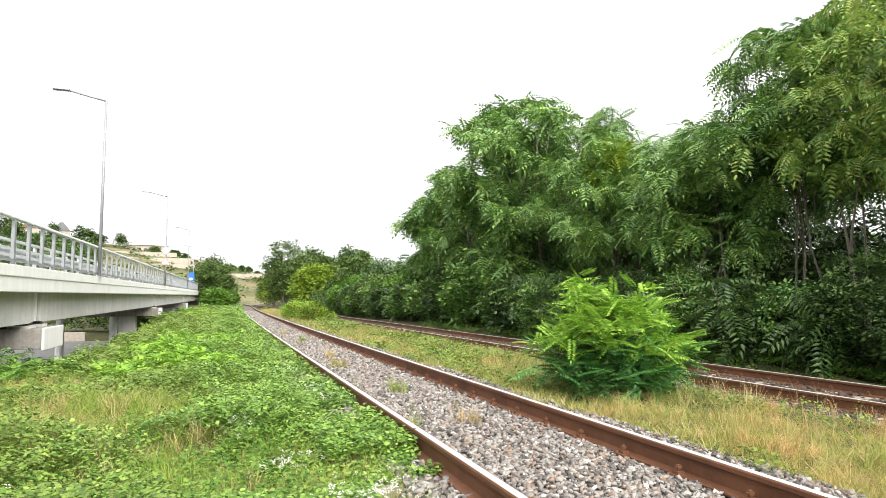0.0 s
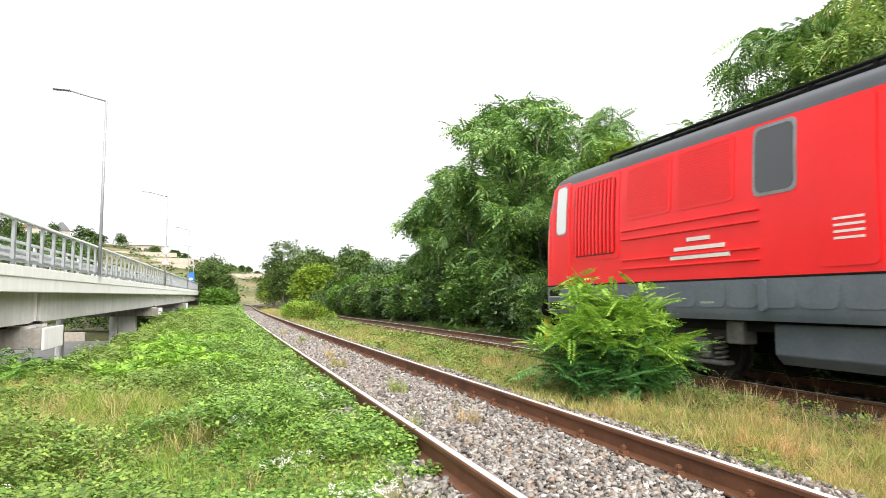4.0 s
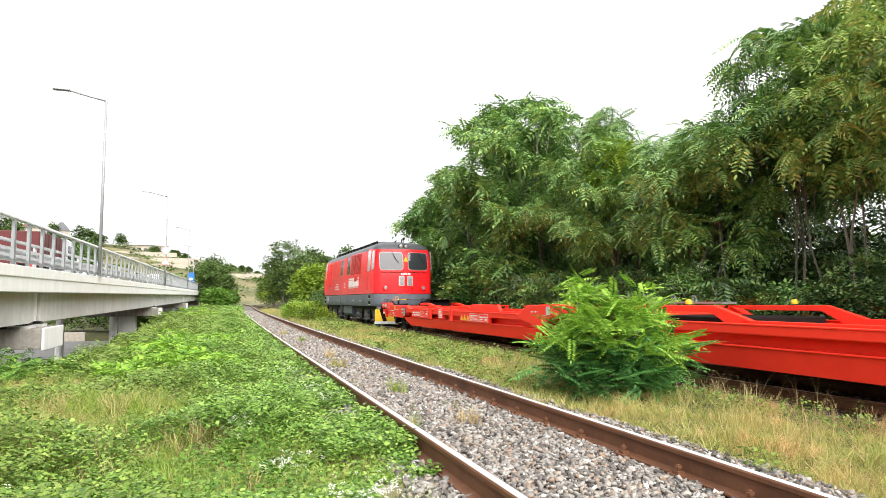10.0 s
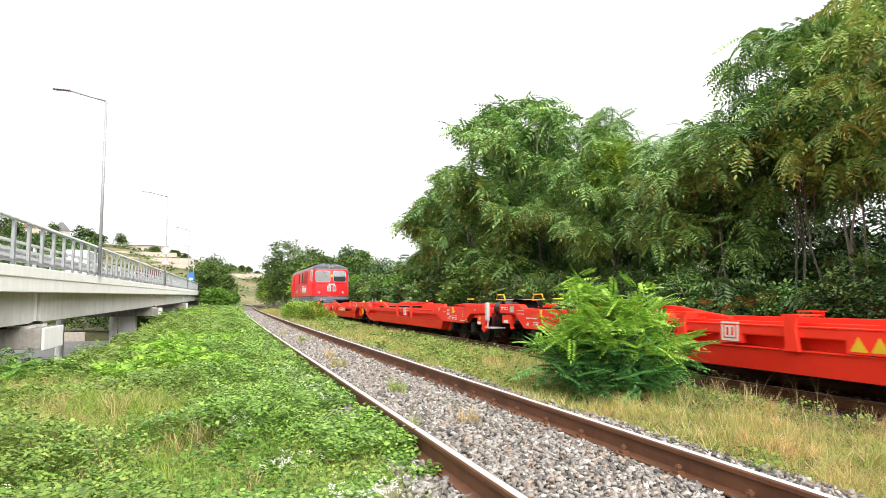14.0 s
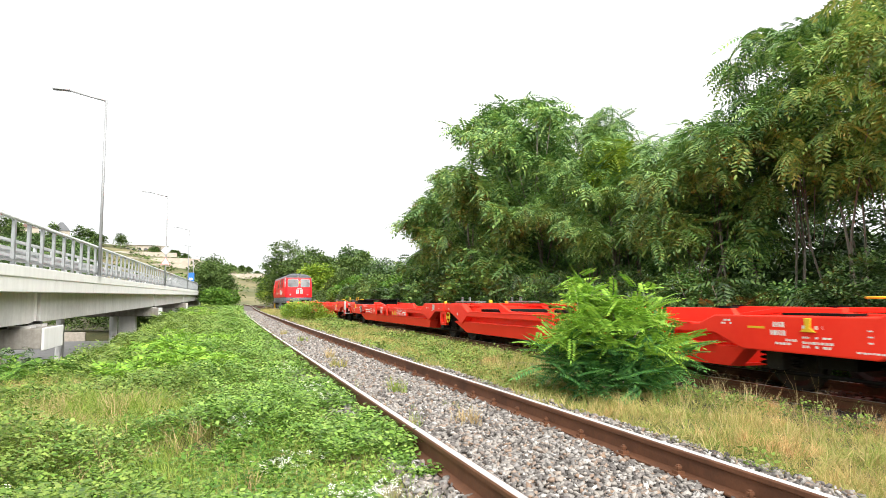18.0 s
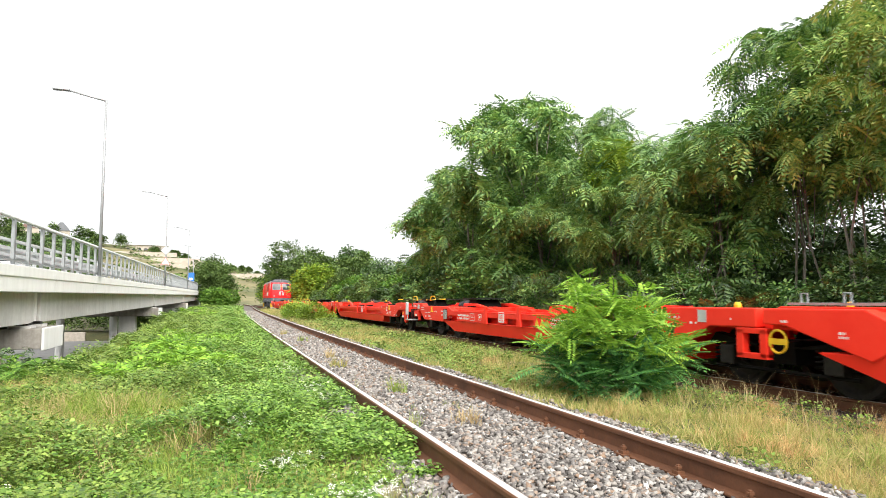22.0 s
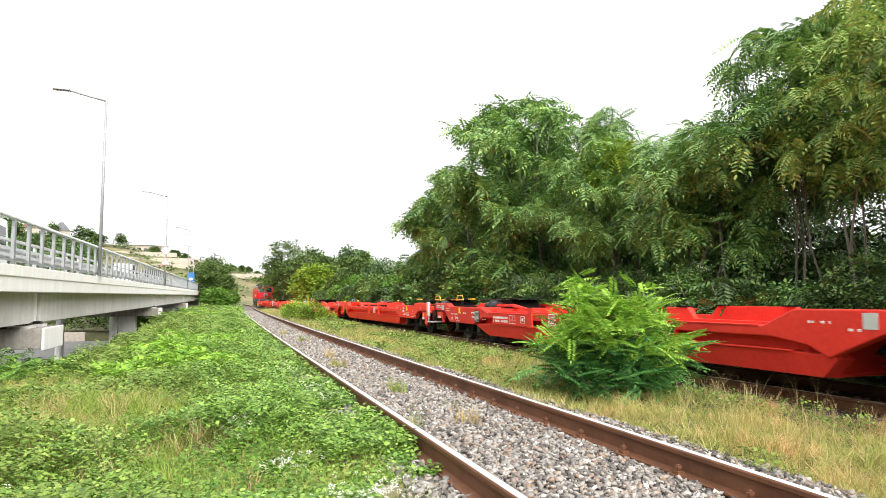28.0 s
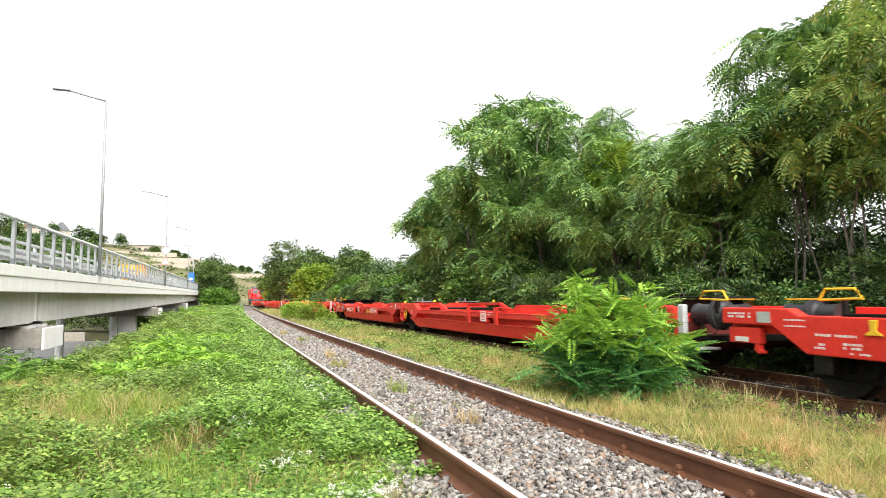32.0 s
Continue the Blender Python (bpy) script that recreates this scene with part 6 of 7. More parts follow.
edge = 1.50 + 0.20 * np.sin(1.9 * y + 0.6) * np.sin(0.7 * y)
x = track_one(y) + edge + (track_two(y) - 1.62 - track_one(y) - edge) * rng.uniform(0, 1, n)
stuff("grass", TUFT_LOW, x, y, -0.02, turns_of(rng.uniform(0, 6.28, n), rng.normal(0, 0.5, n), rng.normal(0, 0.5, n), (0.75 - 0.45 * np.clip((x - 5.6) / 0.9, 0, 1) * (y < 9) + 0.02 * y) * rng.uniform(0.6, 1.5, n)), THATCH, "low matted straw and green grass between the tracks", "grass")
# rust-brown dead stalks in clusters, and tall arching seed heads by the far track
spots = [(4.35, 4.55), (4.6, 4.3), (4.1, 6.4), (5.6, 5.3), (6.3, 6.2), (4.7, 10.8), (5.4, 12.6), (4.4, 15.0), (5.9, 9.4), (6.6, 5.0), (4.9, 19.0), (5.2, 25.0)]
n = 330
hx = np.array([spots[i % len(spots)][0] for i in range(n)]) + rng.normal(0, 0.13, n)
hy = np.array([spots[i % len(spots)][1] for i in range(n)]) + rng.normal(0, 0.16, n)
stuff("straw", TUFT_FINE, hx, hy, 0, turns_of(rng.uniform(0, 6.28, n), rng.normal(0, 0.3, n), rng.normal(0, 0.3, n), rng.uniform(0.3, 0.75, n)), RUSTY, "rust-brown dead grass in clusters between the tracks", "grass")
n = 30
hy = rng.uniform(5.2, 9.0, n)
hx = 6.75 - 0.16 * (hy - 5.2) + rng.normal(0, 0.35, n)
stuff("straw", SEEDHEADS, hx, hy, 0, turns_of(rng.uniform(0, 6.28, n), rng.normal(0, 0.15, n), rng.normal(0, 0.15, n), rng.uniform(0.5, 0.95, n)), STRAW, "tall arching pale seed heads by the far track", "grass")
n = 3000
x, y = spread_over(n, -1, 1, 2.2, 70, rng)
x = track_one(y) + 1.52 + (track_two(y) - 1.7 - track_one(y) - 1.52) * rng.uniform(0, 1, n)
stuff("grass", TUFT_FINE, x, y, 0, turns_of(rng.uniform(0, 6.28, n), rng.normal(0, 0.4, n), rng.normal(0, 0.4, n), (0.42 - 0.22 * np.clip((x - 5.6) / 0.9, 0, 1) * (y < 9) + 0.008 * y) * rng.uniform(0.5, 1.4, n)), GRASS_GREEN, "low green grass between the tracks", "grass")
n = 420
x, y = spread_over(n, -1, 1, 4.5, 60, rng)
x = track_one(y) + 1.4 + (track_two(y) - 1.0 - track_one(y) - 1.4) * rng.uniform(0, 1, n) ** 0.6
stuff("straw", STALKS, x, y, 0, turns_of(rng.uniform(0, 6.28, n), rng.normal(0, 0.2, n), rng.normal(0, 0.2, n), rng.uniform(0.3, 0.75, n)), STRAW, "dead straw stalks standing by the far track", "grass")
# white flower heads
n = 420
heads = [(0.75, 3.55), (0.95, 3.7), (0.45, 4.5), (1.15, 7.4), (1.05, 8.2), (0.6, 3.4), (1.0, 10.5), (0.2, 6.0), (-0.9, 4.0)]
hx = np.array([heads[i % len(heads)][0] for i in range(n)]) + rng.normal(0, 0.10, n)
hy = np.array([heads[i % len(heads)][1] for i in range(n)]) + rng.normal(0, 0.14, n)
stuff("flowers", broad(10, 0.009, 0.010, rng), hx, hy, rng.uniform(0.14, 0.26, n), turns_of(rng.uniform(0, 6.28, n), rng.normal(0, 0.3, n), rng.normal(0, 0.3, n), rng.uniform(0.8, 1.5, n)), PETAL, "small white flower heads among the weeds", "flowers")
# green leafy patches between the tracks
n = 9000
y = 3.6 + 36 * rng.uniform(0, 1, n) ** 1.6
x = 4.9 + 0.03 * y + rng.normal(0, 0.9, n)
keep = (np.sin(0.9 * y + 1.3 * x) + np.sin(0.37 * y - 0.8 * x) > -0.15) & (x > track_one(y) + 1.4) & (x < track_two(y) - 1.7)
x, y = x[keep], y[keep]
n = len(x)
stuff("clover", CLOVER, x, y, rng.uniform(0.02, 0.16, n), turns_of(rng.uniform(0, 6.28, n), rng.normal(0, 0.4, n), rng.normal(0, 0.4, n), (0.55 + 0.05 * y) * rng.uniform(0.7, 1.4, n)), LEAF_MEADOW, "low leafy plants between the tracks", "plants")
# low weeds from the foot of the shrubs to the far track
n = 3600
x, y = spread_over(n, -1, 1, 4.0, 34, rng)
q = rng.uniform(0, 1, n)
x = track_two(y) + 1.35 + 1.5 * q
stuff("weeds", SPRAY, x, y, rng.uniform(0, 0.12, n) + 0.30 * q * rng.uniform(0.2, 1, n), turns_of(rng.uniform(0, 6.28, n), rng.normal(0, 0.45, n), rng.normal(0, 0.45, n), rng.uniform(0.25, 0.6, n)), LEAF_WEED, "low weeds under the shrubs by the far track", "plants")
# tufts in the ballast
for bx, by, h, mat in ((2.20, 8.2, 1.0, GRASS_GREEN), (2.28, 5.9, 0.8, STRAW), (2.0, 11.5, 1.0, GRASS), (2.15, 13.4, 1.0, STRAW), (2.25, 19, 0.9, GRASS_GREEN), (2.1, 23, 0.9, GRASS), (2.5, 6.9, 0.35, GRASS_GREEN)):
    k = 16
    px_, py_ = bx + rng.normal(0, 0.07, k), by + rng.normal(0, 0.12, k)
    p = np.stack([px_, py_, np.full(k, -0.2)], 1)
    ob = new("grass_tuft", scatter("grass_tuft", TUFT[0], TUFT[1], p, turns_of(rng.uniform(0, 6.28, k), rng.normal(0, 0.2, k), rng.normal(0, 0.2, k), 0.75 * h * rng.uniform(0.6, 1.2, k)), mat))
    tagged(ob, "small grass tuft growing in the ballast", "grass", kind="stuff")

# ---- ballast stones ----
def chip(rng):
    """An angular broken stone of eight corners, in triangles."""
    v = np.array([(x, y, z) for x in (-1, 1) for y in (-1, 1) for z in (-1, 1)], float)
    v = v * (1 + rng.uniform(-0.45, 0.35, v.shape)) * np.array([1.35, 0.85, 0.5])
    q = [(0, 1, 3, 2), (4, 6, 7, 5), (0, 4, 5, 1), (2, 3, 7, 6), (0, 2, 6, 4), (1, 5, 7, 3)]
    f = [t for a, b, c, d in q for t in ((a, b, c), (a, c, d))]
    return v, np.array(f)


def stones(name, centre, half, z, n, y0, y1, rng, label, s0, material=STONE):
    shapes = [chip(rng) for _ in range(8)]
    x, y = spread_over(n, -half, half, y0, y1, rng)
    x = centre(y) + x
    p = np.stack([x, y, (z(x, y) if callable(z) else z) + rng.uniform(-0.02, 0.02, n)], 1)
    a = rng.uniform(0, 6.28, n)
    b, c = rng.normal(0, 0.5, (2, n))
    tr = turns_of(a, b, c, s0 * rng.uniform(0.5, 1.4, n) * (1 + 0.02 * y))
    k = n // 8
    vs, fs = [], []
    for i, (sv, sf) in enumerate(shapes):
        sel = slice(i * k, (i + 1) * k)
        v = np.einsum("kij,nj->kni", tr[sel], sv) + p[sel][:, None, :]
        fs.append((sf[None] + (np.arange(k) * 8)[:, None, None] + i * k * 8).reshape(-1, 3))
        vs.append(v.reshape(-1, 3))
    me = scatter(name, np.concatenate(vs), np.concatenate(fs), np.zeros((1, 3)), np.eye(3)[None], material)
    return tagged(new(name, me), label, "ballast", kind="stuff")


stones("ballast_stones", lambda y: track_one(y), 0.68, -0.182, 38000, 2.4, 70, rng, "loose grey crushed stones between the rails", 0.0140)
def shoulder(x, y):
    """Top of the near ballast bed, down its edge to the ground."""
    d = np.abs(x - track_one(y))
    return np.maximum(-0.186 - 1.43 * np.clip(d - 1.075, 0, 1), rough_ground(x, y) + 0.008)


stones("ballast_stones", lambda y: track_one(y) + 1.24, 0.46, shoulder, 18000, 2.4, 55, rng, "loose grey stones outside the rail", 0.0150)
stones("ballast_stones", lambda y: track_one(y) - 1.06, 0.26, shoulder, 7000, 2.4, 30, rng, "loose grey stones beside the overgrown rail", 0.017)
stones("ballast_stones", track_two, 1.4, -0.44, 8500, 4.5, 60, rng, "brown dusty stones of the far track", 0.026, STONE_DIRTY)

# ---- hillside and far buildings ----
def hill_z(x, y):
    r = np.interp(np.arctan2(x, y), np.radians([-60, -32, -22, -15, -11, -8, -5, -2.7, 0, 2.2, 4, 12]), [60, 50, 45, 41, 38, 35.5, 31, 28, 24.5, 21, 17, 4])
    d = np.hypot(x, y)
    q = np.clip((d - 200) / 220, 0, 1)
    z = -1.5 + r * q ** 0.9
    step = np.floor(z / 4) * 4
    return z + 0.35 * (step - z) * (q > 0.15)


ang = np.radians(np.arange(-60, 14, 1.0))
rad = np.concatenate([np.arange(180, 430, 6.0), np.arange(430, 620, 20.0)])
ga, gr = np.meshgrid(ang, rad)
hx, hy = gr * np.sin(ga), gr * np.cos(ga)
hz = hill_z(hx, hy)
i = np.arange(hx.size).reshape(hx.shape)
me = bpy.data.meshes.new("hillside")
me.from_pydata(np.stack([hx, hy, hz], -1).reshape(-1, 3).tolist(), [], np.stack([i[:-1, :-1], i[:-1, 1:], i[1:, 1:], i[1:, :-1]], -1).reshape(-1, 4).tolist())
me.materials.append(HILL)
tagged(new("hillside", me), "dry grassy terraced hillside in the distance", "hill", kind="structure")


def on_hill(deg, d):
    x, y = d * math.sin(radians(deg)), d * math.cos(radians(deg))
    return x, y, float(hill_z(np.array(x), np.array(y)))


def house(deg, d, w, depth, h, roof_h, wall, roof, label, flat=False):
    x, y, z = on_hill(deg, d)
    ob = thing("house", pose(x, y, z - 1.0, 0, 0, -deg), label, "house", "houses on the hillside")
    part("wall", Shape().box(-w / 2, w / 2, 0, depth, 0, h + 1), wall, ob)
    if flat:
        part("roof", Shape().box(-w / 2 - 0.8, w / 2 + 0.8, -0.8, depth + 0.8, h + 1, h + 1.5), roof, ob)
    else:
        part("roof", Shape().add([(-w / 2 - 0.4, -0.4, h + 1), (w / 2 + 0.4, -0.4, h + 1), (w / 2 + 0.4, depth + 0.4, h + 1), (-w / 2 - 0.4, depth + 0.4, h + 1), (-w * 0.1, depth / 2, h + 1 + roof_h), (w * 0.1, depth / 2, h + 1 + roof_h)], [(0, 1, 5, 4), (1, 2, 5), (2, 3, 4, 5), (3, 0, 4), (0, 3, 2, 1)]), roof, ob)
    for k in range(int(w / 3)):
        for j in range(max(1, int(h / 3))):
            part("window", Shape().box(-w / 2 + 0.9 + 3 * k, -w / 2 + 2.2 + 3 * k, -0.06, 0.1, 1.9 + 3 * j, 3.2 + 3 * j), WINDOW, ob)


house(-13.9, 395, 9, 8, 5, 3, WALL_PALE, TILE_RED, "pale house with a dull red hipped roof on the hill")
house(-11.8, 410, 8, 8, 5, 5, WALL_PALE, TILE_GREY, "house with a steep grey roof on the hill")
house(-5.8, 408, 22, 10, 4, 1, WALL_PALE, ALU, "low flat-roofed white building on the hill", True)
house(-4.9, 404, 14, 9, 3.5, 1, WALL_PALE, TILE_GREY, "low flat-roofed building among bushes", True)
for deg, d, w, h in ((-6.9, 372, 44, 1.3), (-5.9, 352, 52, 1.2), (-4.4, 330, 40, 1.2), (-5.0, 345, 30, 1.0), (-2.6, 345, 30, 1.2), (0.8, 330, 22, 1.2), (1.4, 360, 26, 1.2), (-3.4, 362, 36, 1.3)):
    x, y, z = on_hill(deg, d)
    tagged(part("terrace_wall", Shape().box(-w / 2, w / 2, 0, 0.6, -1, h), WALL_PALE, m=pose(x, y, z, 0, 0, -deg)), "long pale terrace wall on the hillside", "wall", "terrace walls")
hill_trees = [(-7.7, 400, 8, 4), (-15.5, 380, 11, 6), (-14.8, 370, 10, 5), (-12.4, 400, 8, 4), (-10.6, 402, 8, 5), (-9.9, 405, 7, 4), (-5.2, 400, 5, 4), (-3.7, 396, 4, 4), (-2.9, 390, 4, 3), (-1.0, 360, 4, 3), (0.4, 350, 4, 3), (1.6, 400, 3, 1.6), (2.2, 405, 2.5, 1.4), (-0.4, 300, 3, 3), (0.9, 390, 2.4, 1.4), (2.9, 380, 2.6, 1.5), (-9.2, 396, 6, 5), (-16.5, 390, 12, 7)]
for k, (deg, d, h, r) in enumerate(hill_trees):
    x, y, z = on_hill(deg, d)
    rg = np.random.default_rng(500 + k)
    ob = thing("hill_tree", pose(x, y, z - 0.3), "small dark tree on the hillside", "tree", "trees on the hillside")
    tips, outs = crown_tips([(0, 0, h * 0.65, r * 0.6, h * 0.4), (0.3 * r, 0, h * 0.5, r * 0.5, h * 0.3)], 60, rg)
    part("trunk", Shape().tube([(0, 0, -0.5), (0.1, 0, h * 0.7)], 0.25, 6, 0.08), BARK, ob)
    pos, tr = rosettes(tips, outs, 2, 2.0, rg)
    part("crown", scatter("crown", SPRAY_BIG[0], SPRAY_BIG[1], pos, tr, LEAF_FAR), LEAF_FAR, ob)
# scrub over the hillside
n = 2400
dg, dd = rng.uniform(-18, 6, n), rng.uniform(230, 425, n)
keep = np.sin(dg * 1.7 + dd * 0.05) + np.sin(dd * 0.11 - dg) > 0.3
dg, dd = np.radians(dg[keep]), dd[keep]
x, y = dd * np.sin(dg), dd * np.cos(dg)
n = len(x)
p = np.stack([x, y, hill_z(x, y) + 0.4], 1)
tagged(new("scrub", scatter("scrub", SPRAY_BIG[0], SPRAY_BIG[1], p, turns_of(rng.uniform(0, 6.28, n), rng.normal(0, 0.3, n), rng.normal(0, 0.3, n), rng.uniform(1.2, 3.6, n)), LEAF_FAR)), "scattered scrub on the dry hillside", "scrub", kind="stuff")
# a darker wooded slope above the bridge
n = 3200
dg, dd = np.radians(rng.uniform(-18, -9.2, n)), rng.uniform(260, 415, n)
x, y = dd * np.sin(dg), dd * np.cos(dg)
p = np.stack([x, y, hill_z(x, y) + 0.6], 1)
tagged(new("scrub", scatter("scrub", SPRAY_BIG[0], SPRAY_BIG[1], p, turns_of(rng.uniform(0, 6.28, n), rng.normal(0, 0.4, n), rng.normal(0, 0.4, n), rng.uniform(1.2, 3.2, n)), LEAF_SHRUB)), "dense dark scrub on the slope below the houses", "scrub", kind="stuff")
# scrub beyond the road under the bridge
for k, (x, y, h, r) in enumerate(((-14, 102, 3.0, 3.0), (-18, 103, 3.2, 3.4), (-11.5, 101, 2.6, 2.4), (-23, 104, 3.6, 3.6), (-28, 103, 3.8, 3.8), (-10, 108, 3.0, 3.0), (-33, 102, 3.6, 4.0))):
    tree("scrub_bush", x, y, [(0, 0, h * 0.5, r, h * 0.5)], 120, SPRAY_BIG, 2, 0.8, LEAF_FAR, "scrubby bush beyond the road under the bridge", "scrub beyond the road", 0.05, 0.2, 3, 700 + k, "bush", 6)

# flat broken slabs beside the far track, and a scrap of litter on the verge
for x, y, w, d, turn in ((6.82, 6.38, 0.26, 0.2, 20), (6.86, 5.92, 0.34, 0.2, -12), (7.0, 5.40, 0.24, 0.2, 8)):
    rg = random.Random(int(x * 100))
    outline = [(w * 0.5 * math.cos(a) * rg.uniform(0.8, 1.15), d * 0.6 * math.sin(a) * rg.uniform(0.8, 1.15)) for a in np.linspace(0, 2 * math.pi, 8)[:-1]]
    n_ = len(outline)
    sh = Shape().add([(px_, py_, z_) for z_ in (-0.20, 0.0) for px_, py_ in outline], [tuple(range(n_))[::-1], tuple(range(n_, 2 * n_))] + [(i, (i + 1) % n_, n_ + (i + 1) % n_, n_ + i) for i in range(n_)])
    tagged(part("stone_slab", sh, SLAB, bevel=0.01, m=pose(x, y, -0.385, 3, -4, turn)), "flat broken pale stone slab in dry grass", "stone", "slabs by the far track")
tagged(part("litter", Shape().add([(-0.07, -0.04, 0), (0.06, -0.05, 0.02), (0.08, 0.04, 0.0), (-0.05, 0.05, 0.03), (0, 0, 0.06)], [(0, 1, 4), (1, 2, 4), (2, 3, 4), (3, 0, 4), (3, 2, 1, 0)]), WHITE_MARK, m=pose(-0.04, 9.3, -0.06, 0, 0, 20) @ Matrix.Scale(0.55, 4)), "crumpled white plastic scrap lying in the weeds", "litter")


# ---- traffic ----
def car(paint, label, tall=1.45, long_=4.3, van=False):
    ob = thing("car", None, label, "car")
    h, l = tall, long_ / 2
    prof = [(-l, 0.35), (-l + 0.05, 0.75), (-l + 0.25, 0.95), (-l + (0.3 if van else 0.65), h - 0.12), (-l + (0.5 if van else 1.1), h), (l - (1.4 if van else 1.9), h), (l - (0.9 if van else 1.15), 0.98), (l - 0.15, 0.82), (l, 0.6), (l, 0.3)]
    part("body", Shape().slab(prof, -0.85, 0.85), paint, ob, bevel=0.07)
    for s in (-1, 1):
        win = [(-l + 0.75, 0.98), (-l + (0.6 if van else 1.15), h - 0.1), (l - (1.5 if van else 2.0), h - 0.1), (l - (1.05 if van else 1.35), 0.98)]
        part("side_window", Shape().slab(win, s * 0.845, s * 0.862), WINDOW, ob)
        for y in (-l + 0.8, l - 0.85):
            w = part("wheel", Shape().spun([(0.0, 0.09), (0.20, 0.09), (0.31, 0.08), (0.32, 0.0), (0.31, -0.09), (0.0, -0.09)], (s * 0.76, y, 0.32), "X", 20), RUBBER, ob)
            part("rim", Shape().spun([(0.0, s * 0.095), (0.19, s * 0.095), (0.20, s * 0.08)], (s * 0.76, y, 0.32), "X", 14), ALU, w)
        part("tail_lamp", Shape().box(s * 0.55, s * 0.82, -l - 0.02, -l + 0.1, 0.72, 0.88), RED_GLASS, ob)
        part("headlamp", Shape().box(s * 0.5, s * 0.8, l - 0.1, l + 0.015, 0.6, 0.74), LAMP_GLASS, ob)
    part("rear_window", Shape().slab([(-l + 0.28, 0.99), (-l + 0.60, h - 0.16), (-l + 0.64, h - 0.15), (-l + 0.34, 0.98)], -0.66, 0.66), WINDOW, ob)
    part("windscreen", Shape().slab([(l - 1.16, 1.0), (l - 1.84, h - 0.05), (l - 1.80, h - 0.02), (l - 1.10, 1.0)], -0.68, 0.68), WINDOW, ob) if not van else None
    return ob


def lorry(paint, label, tall, long_):
    ob = thing("lorry", None, label, "lorry")
    l = long_ / 2
    part("load_body", Shape().box(-1.22, 1.22, -l, l - 2.2, 1.0, tall), paint, ob, bevel=0.05)
    for k in range(int((long_ - 2.2) / 0.8)):
        for s in (-1, 1):
            part("body_stake", Shape().box(s * 1.22, s * 1.245, -l + 0.2 + 0.8 * k, -l + 0.27 + 0.8 * k, 1.0, tall - 0.05), paint, ob)
    part("cab", Shape().slab([(l - 2.1, 0.6), (l, 0.6), (l, 1.6), (l - 0.25, 2.75), (l - 2.1, 2.85)], -1.18, 1.18), WHITE_PAINT, ob, bevel=0.06)
    part("chassis", Shape().box(-0.5, 0.5, -l, l - 0.3, 0.7, 0.98), BLACK, ob)
    for s in (-1, 1):
        part("cab_window", Shape().slab([(l - 1.5, 1.6), (l - 0.35, 1.6), (l - 0.5, 2.4), (l - 1.5, 2.45)], s * 1.175, s * 1.192), WINDOW, ob)
        for y in (-l + 1.0, -l + 2.2, l - 1.1):
            w = part("wheel", Shape().spun([(0.0, 0.13), (0.3, 0.13), (0.47, 0.12), (0.49, 0.0), (0.47, -0.13), (0.0, -0.13)], (s * 1.02, y, 0.49), "X", 20), RUBBER, ob)
            part("rim", Shape().spun([(0.0, s * 0.135), (0.26, s * 0.135), (0.28, s * 0.12)], (s * 1.02, y, 0.49), "X", 14), ALU, w)
        part("tail_lamp", Shape().box(s * 0.8, s * 1.15, -l - 0.03, -l + 0.05, 0.85, 0.98), RED_GLASS, ob)
    return ob


RED_CAR = surface("dark_red_car_paint", [(0.3, (0.22, 0.012, 0.018)), (0.7, (0.28, 0.018, 0.024))], 2, 0.25, fine=0.05, coat=0.5)
MAROON = surface("grimy_maroon_paint", [(0.3, (0.07, 0.016, 0.016)), (0.7, (0.13, 0.022, 0.022))], 1.5, 0.5, fine=0.3)
DARK_CAR = surface("charcoal_car_paint", [(0.3, (0.03, 0.032, 0.036)), (0.7, (0.05, 0.052, 0.056))], 2, 0.25, fine=0.05, coat=0.5)
SILVER_CAR = surface("silver_car_paint", [(0.3, (0.42, 0.43, 0.44)), (0.7, (0.5, 0.51, 0.52))], 2, 0.3, 0.4, fine=0.05, coat=0.5)


def on_bridge(x, y):
    return BRIDGE @ Matrix.Translation((x, y, -0.16))


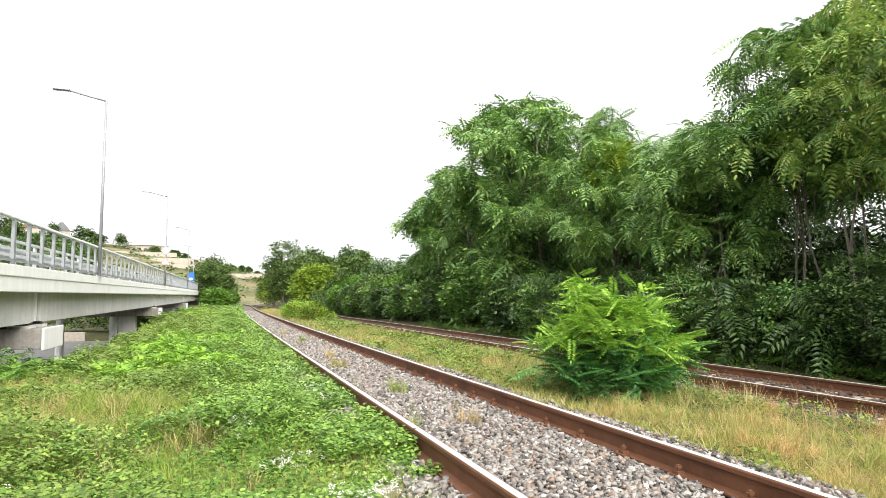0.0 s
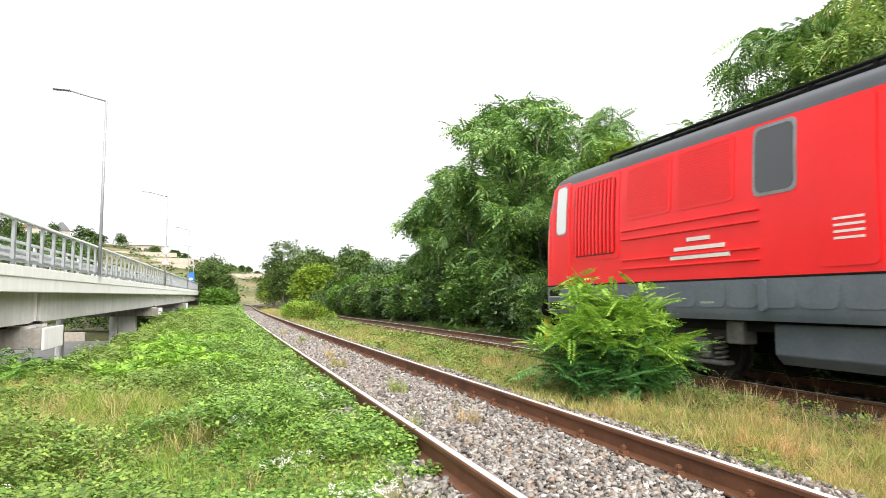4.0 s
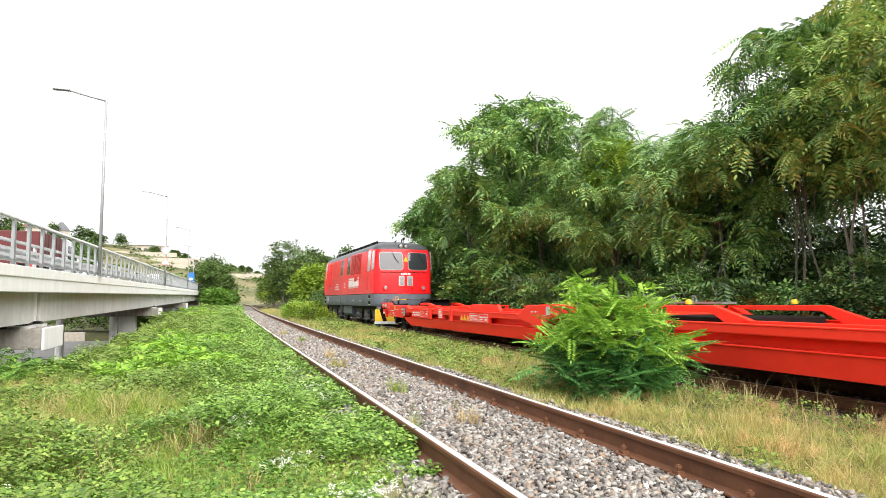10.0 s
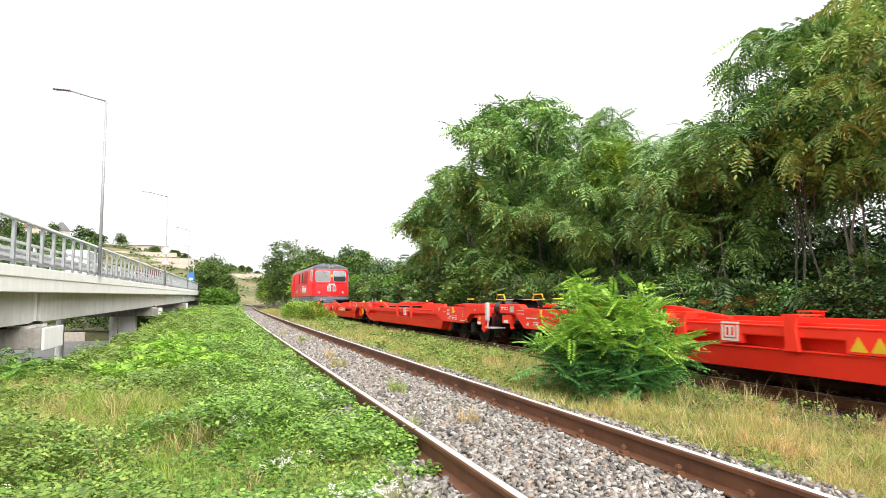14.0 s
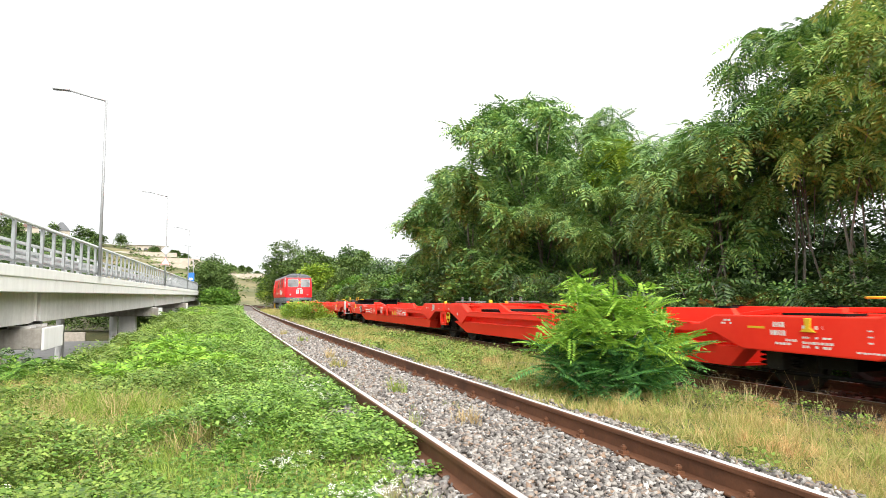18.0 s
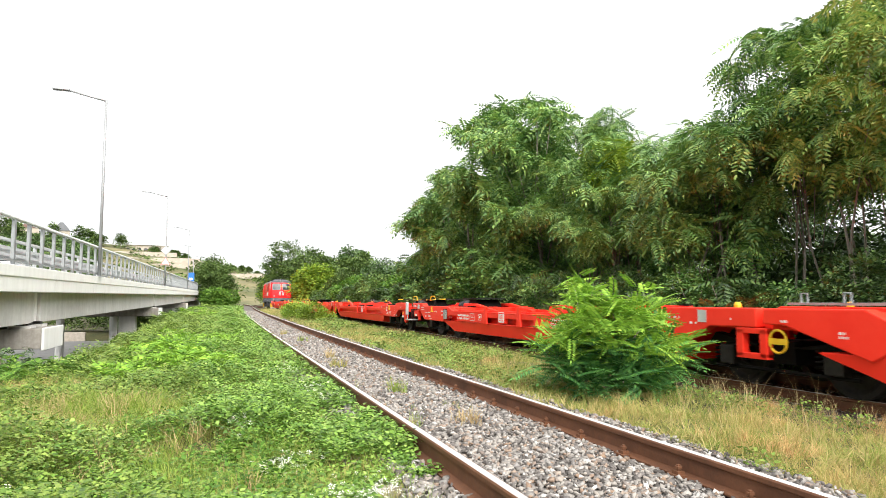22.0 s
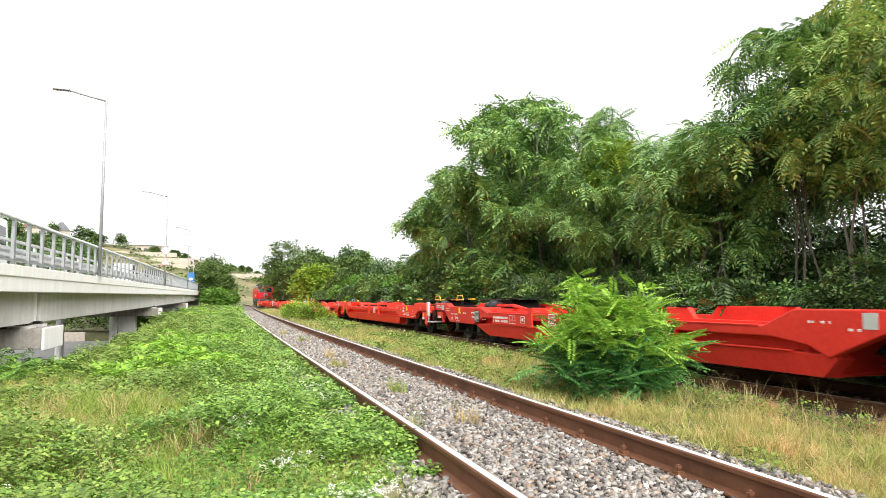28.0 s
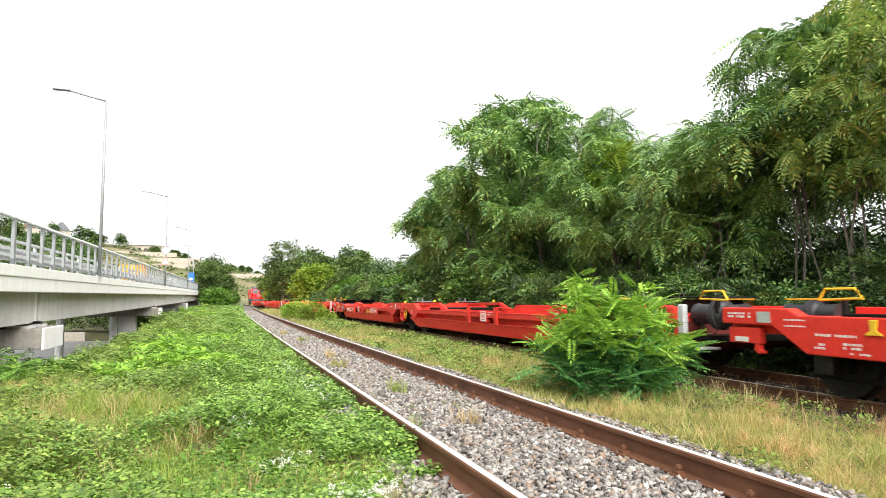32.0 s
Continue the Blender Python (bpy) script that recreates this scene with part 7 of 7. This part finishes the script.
# vehicles on the bridge: (vehicle, lane, its way along the bridge at 0 s, speed)
LANE = -5.6
traffic = [
    (car(RED_CAR, "dark red hatchback driving over the bridge", 1.6), LANE, 1.5, 15.9),
    (car(WHITE_PAINT, "white estate car driving over the bridge", 1.5, 4.5), LANE, -12.1, 15.0),
    (car(WHITE_PAINT, "white hatchback driving over the bridge"), LANE, -94.0, 14.0),
    (car(WHITE_PAINT, "white saloon driving over the bridge"), LANE, -103.0, 14.0),
    (lorry(MAROON, "dark red lorry with a white cab driving over the bridge", 2.75, 8.0), LANE, -114.0, 13.94),
    (car(SILVER_CAR, "silver hatchback driving over the bridge"), LANE, -138.2, 13.1),
    (car(WHITE_PAINT, "white delivery van driving over the bridge", 2.7, 5.8, True), LANE, -243.1, 20.1),
    (car(WHITE_PAINT, "white hatchback driving over the bridge"), LANE, -198.0, 15.0),
    (car(WHITE_PAINT, "white hatchback driving over the bridge"), LANE, -287.5, 14.0),
    (lorry(DARK_CAR, "dark grey stake-bodied lorry driving over the bridge", 2.95, 8.0), LANE, -293.7, 13.57),
    (car(WHITE_PAINT, "white minibus driving over the bridge", 2.7, 5.2, True), LANE, -360.4, 15.0),
    (lorry(ORANGE, "orange lorry with a tarpaulin body driving over the bridge", 2.85, 7.0), LANE, -361.8, 13.39),
    (car(DARK_CAR, "dark hatchback driving over the bridge"), LANE, -401.5, 14.0),
    (car(WHITE_PAINT, "white panel van driving over the bridge", 2.4, 6.0, True), LANE, -53.0, 14.0),
]
under_car = car(WHITE_PAINT, "white hatchback driving on the road under the bridge", 1.4, 3.7)
for paint, x, y, turn, label in ((WHITE_PAINT, -8.75, 58.5, 88, "white car parked beside the bank under the bridge"), (SILVER_CAR, -8.85, 64.5, 91, "silver car parked in the row under the bridge"), (WHITE_PAINT, -8.65, 72.5, 90, "white car parked at the end of the row"), (DARK_CAR, -9.6, 88.0, 92, "dark car parked beyond the pier")):
    parked = tagged(car(paint, label), label, "car", "cars parked under the bridge")
    parked.matrix_basis = pose(x, y, -4.40, 0, 0, turn)

wagons = [first_wagon] + [copy_thing(first_wagon, pose(0, 0, 0)) for _ in range(4)]
for old in wagons[3:]:
    tagged(old, "faded dusty red empty articulated pocket wagon")
    for o in old.children_recursive:
        for slot in o.material_slots:
            if slot.material == RED_WAGON:
                slot.link = "OBJECT"
                slot.material = RED_WORN


def motions():
    """Everything that moves: the train, its wheels, the cars on the bridge and under it."""
    heading = -math.degrees(math.atan(0.0055)) * -1

    def front_way(t):
        return 8.54 + 5.34 * (t - 6) - 0.0025 * (t - 6) ** 2

    def at(y):
        return pose(float(track_two(y)), y, RAIL_TWO, 0, 0, heading)

    steps = [0, 2, 4, 6, 8, 10, 12, 14, 16, 18, 20, 22, 24, 26, 28, 30, 32]
    walk(loco, [(t, at(front_way(t) + 0.12)) for t in steps])
    for k, w in enumerate(wagons):
        walk(w, [(t, at(front_way(t) - 1.14 - 34.2 * k)) for t in steps])
    fine = [i * 0.125 for i in range(257)]
    for owner in [loco] + wagons:
        for o in owner.children:
            if o.name.split(".")[0] == "wheelset":
                p = o.matrix_basis.translation.copy()
                walk(o, [(t, pose(p.x, p.y, p.z, math.degrees(-(front_way(t) - front_way(0)) / p.z), 0, 0)) for t in fine])
    for k, (ob, lane, y0, v) in enumerate(traffic):
        low, high = -26.0 - 9.0 * k, 228.0 - 5.6 * k
        walk(ob, [(t, on_bridge(lane, min(high, max(low, y0 + v * t)))) for t in range(33)])
    walk(under_car, [(t, pose(min(-9.0, max(-45.0, -15.0 - 12.0 * (t - 19.0))), 92.0, -4.40, 0, 0, 90)) for t in (0, 18, 18.5, 19, 20, 21.5, 32)])


motions()
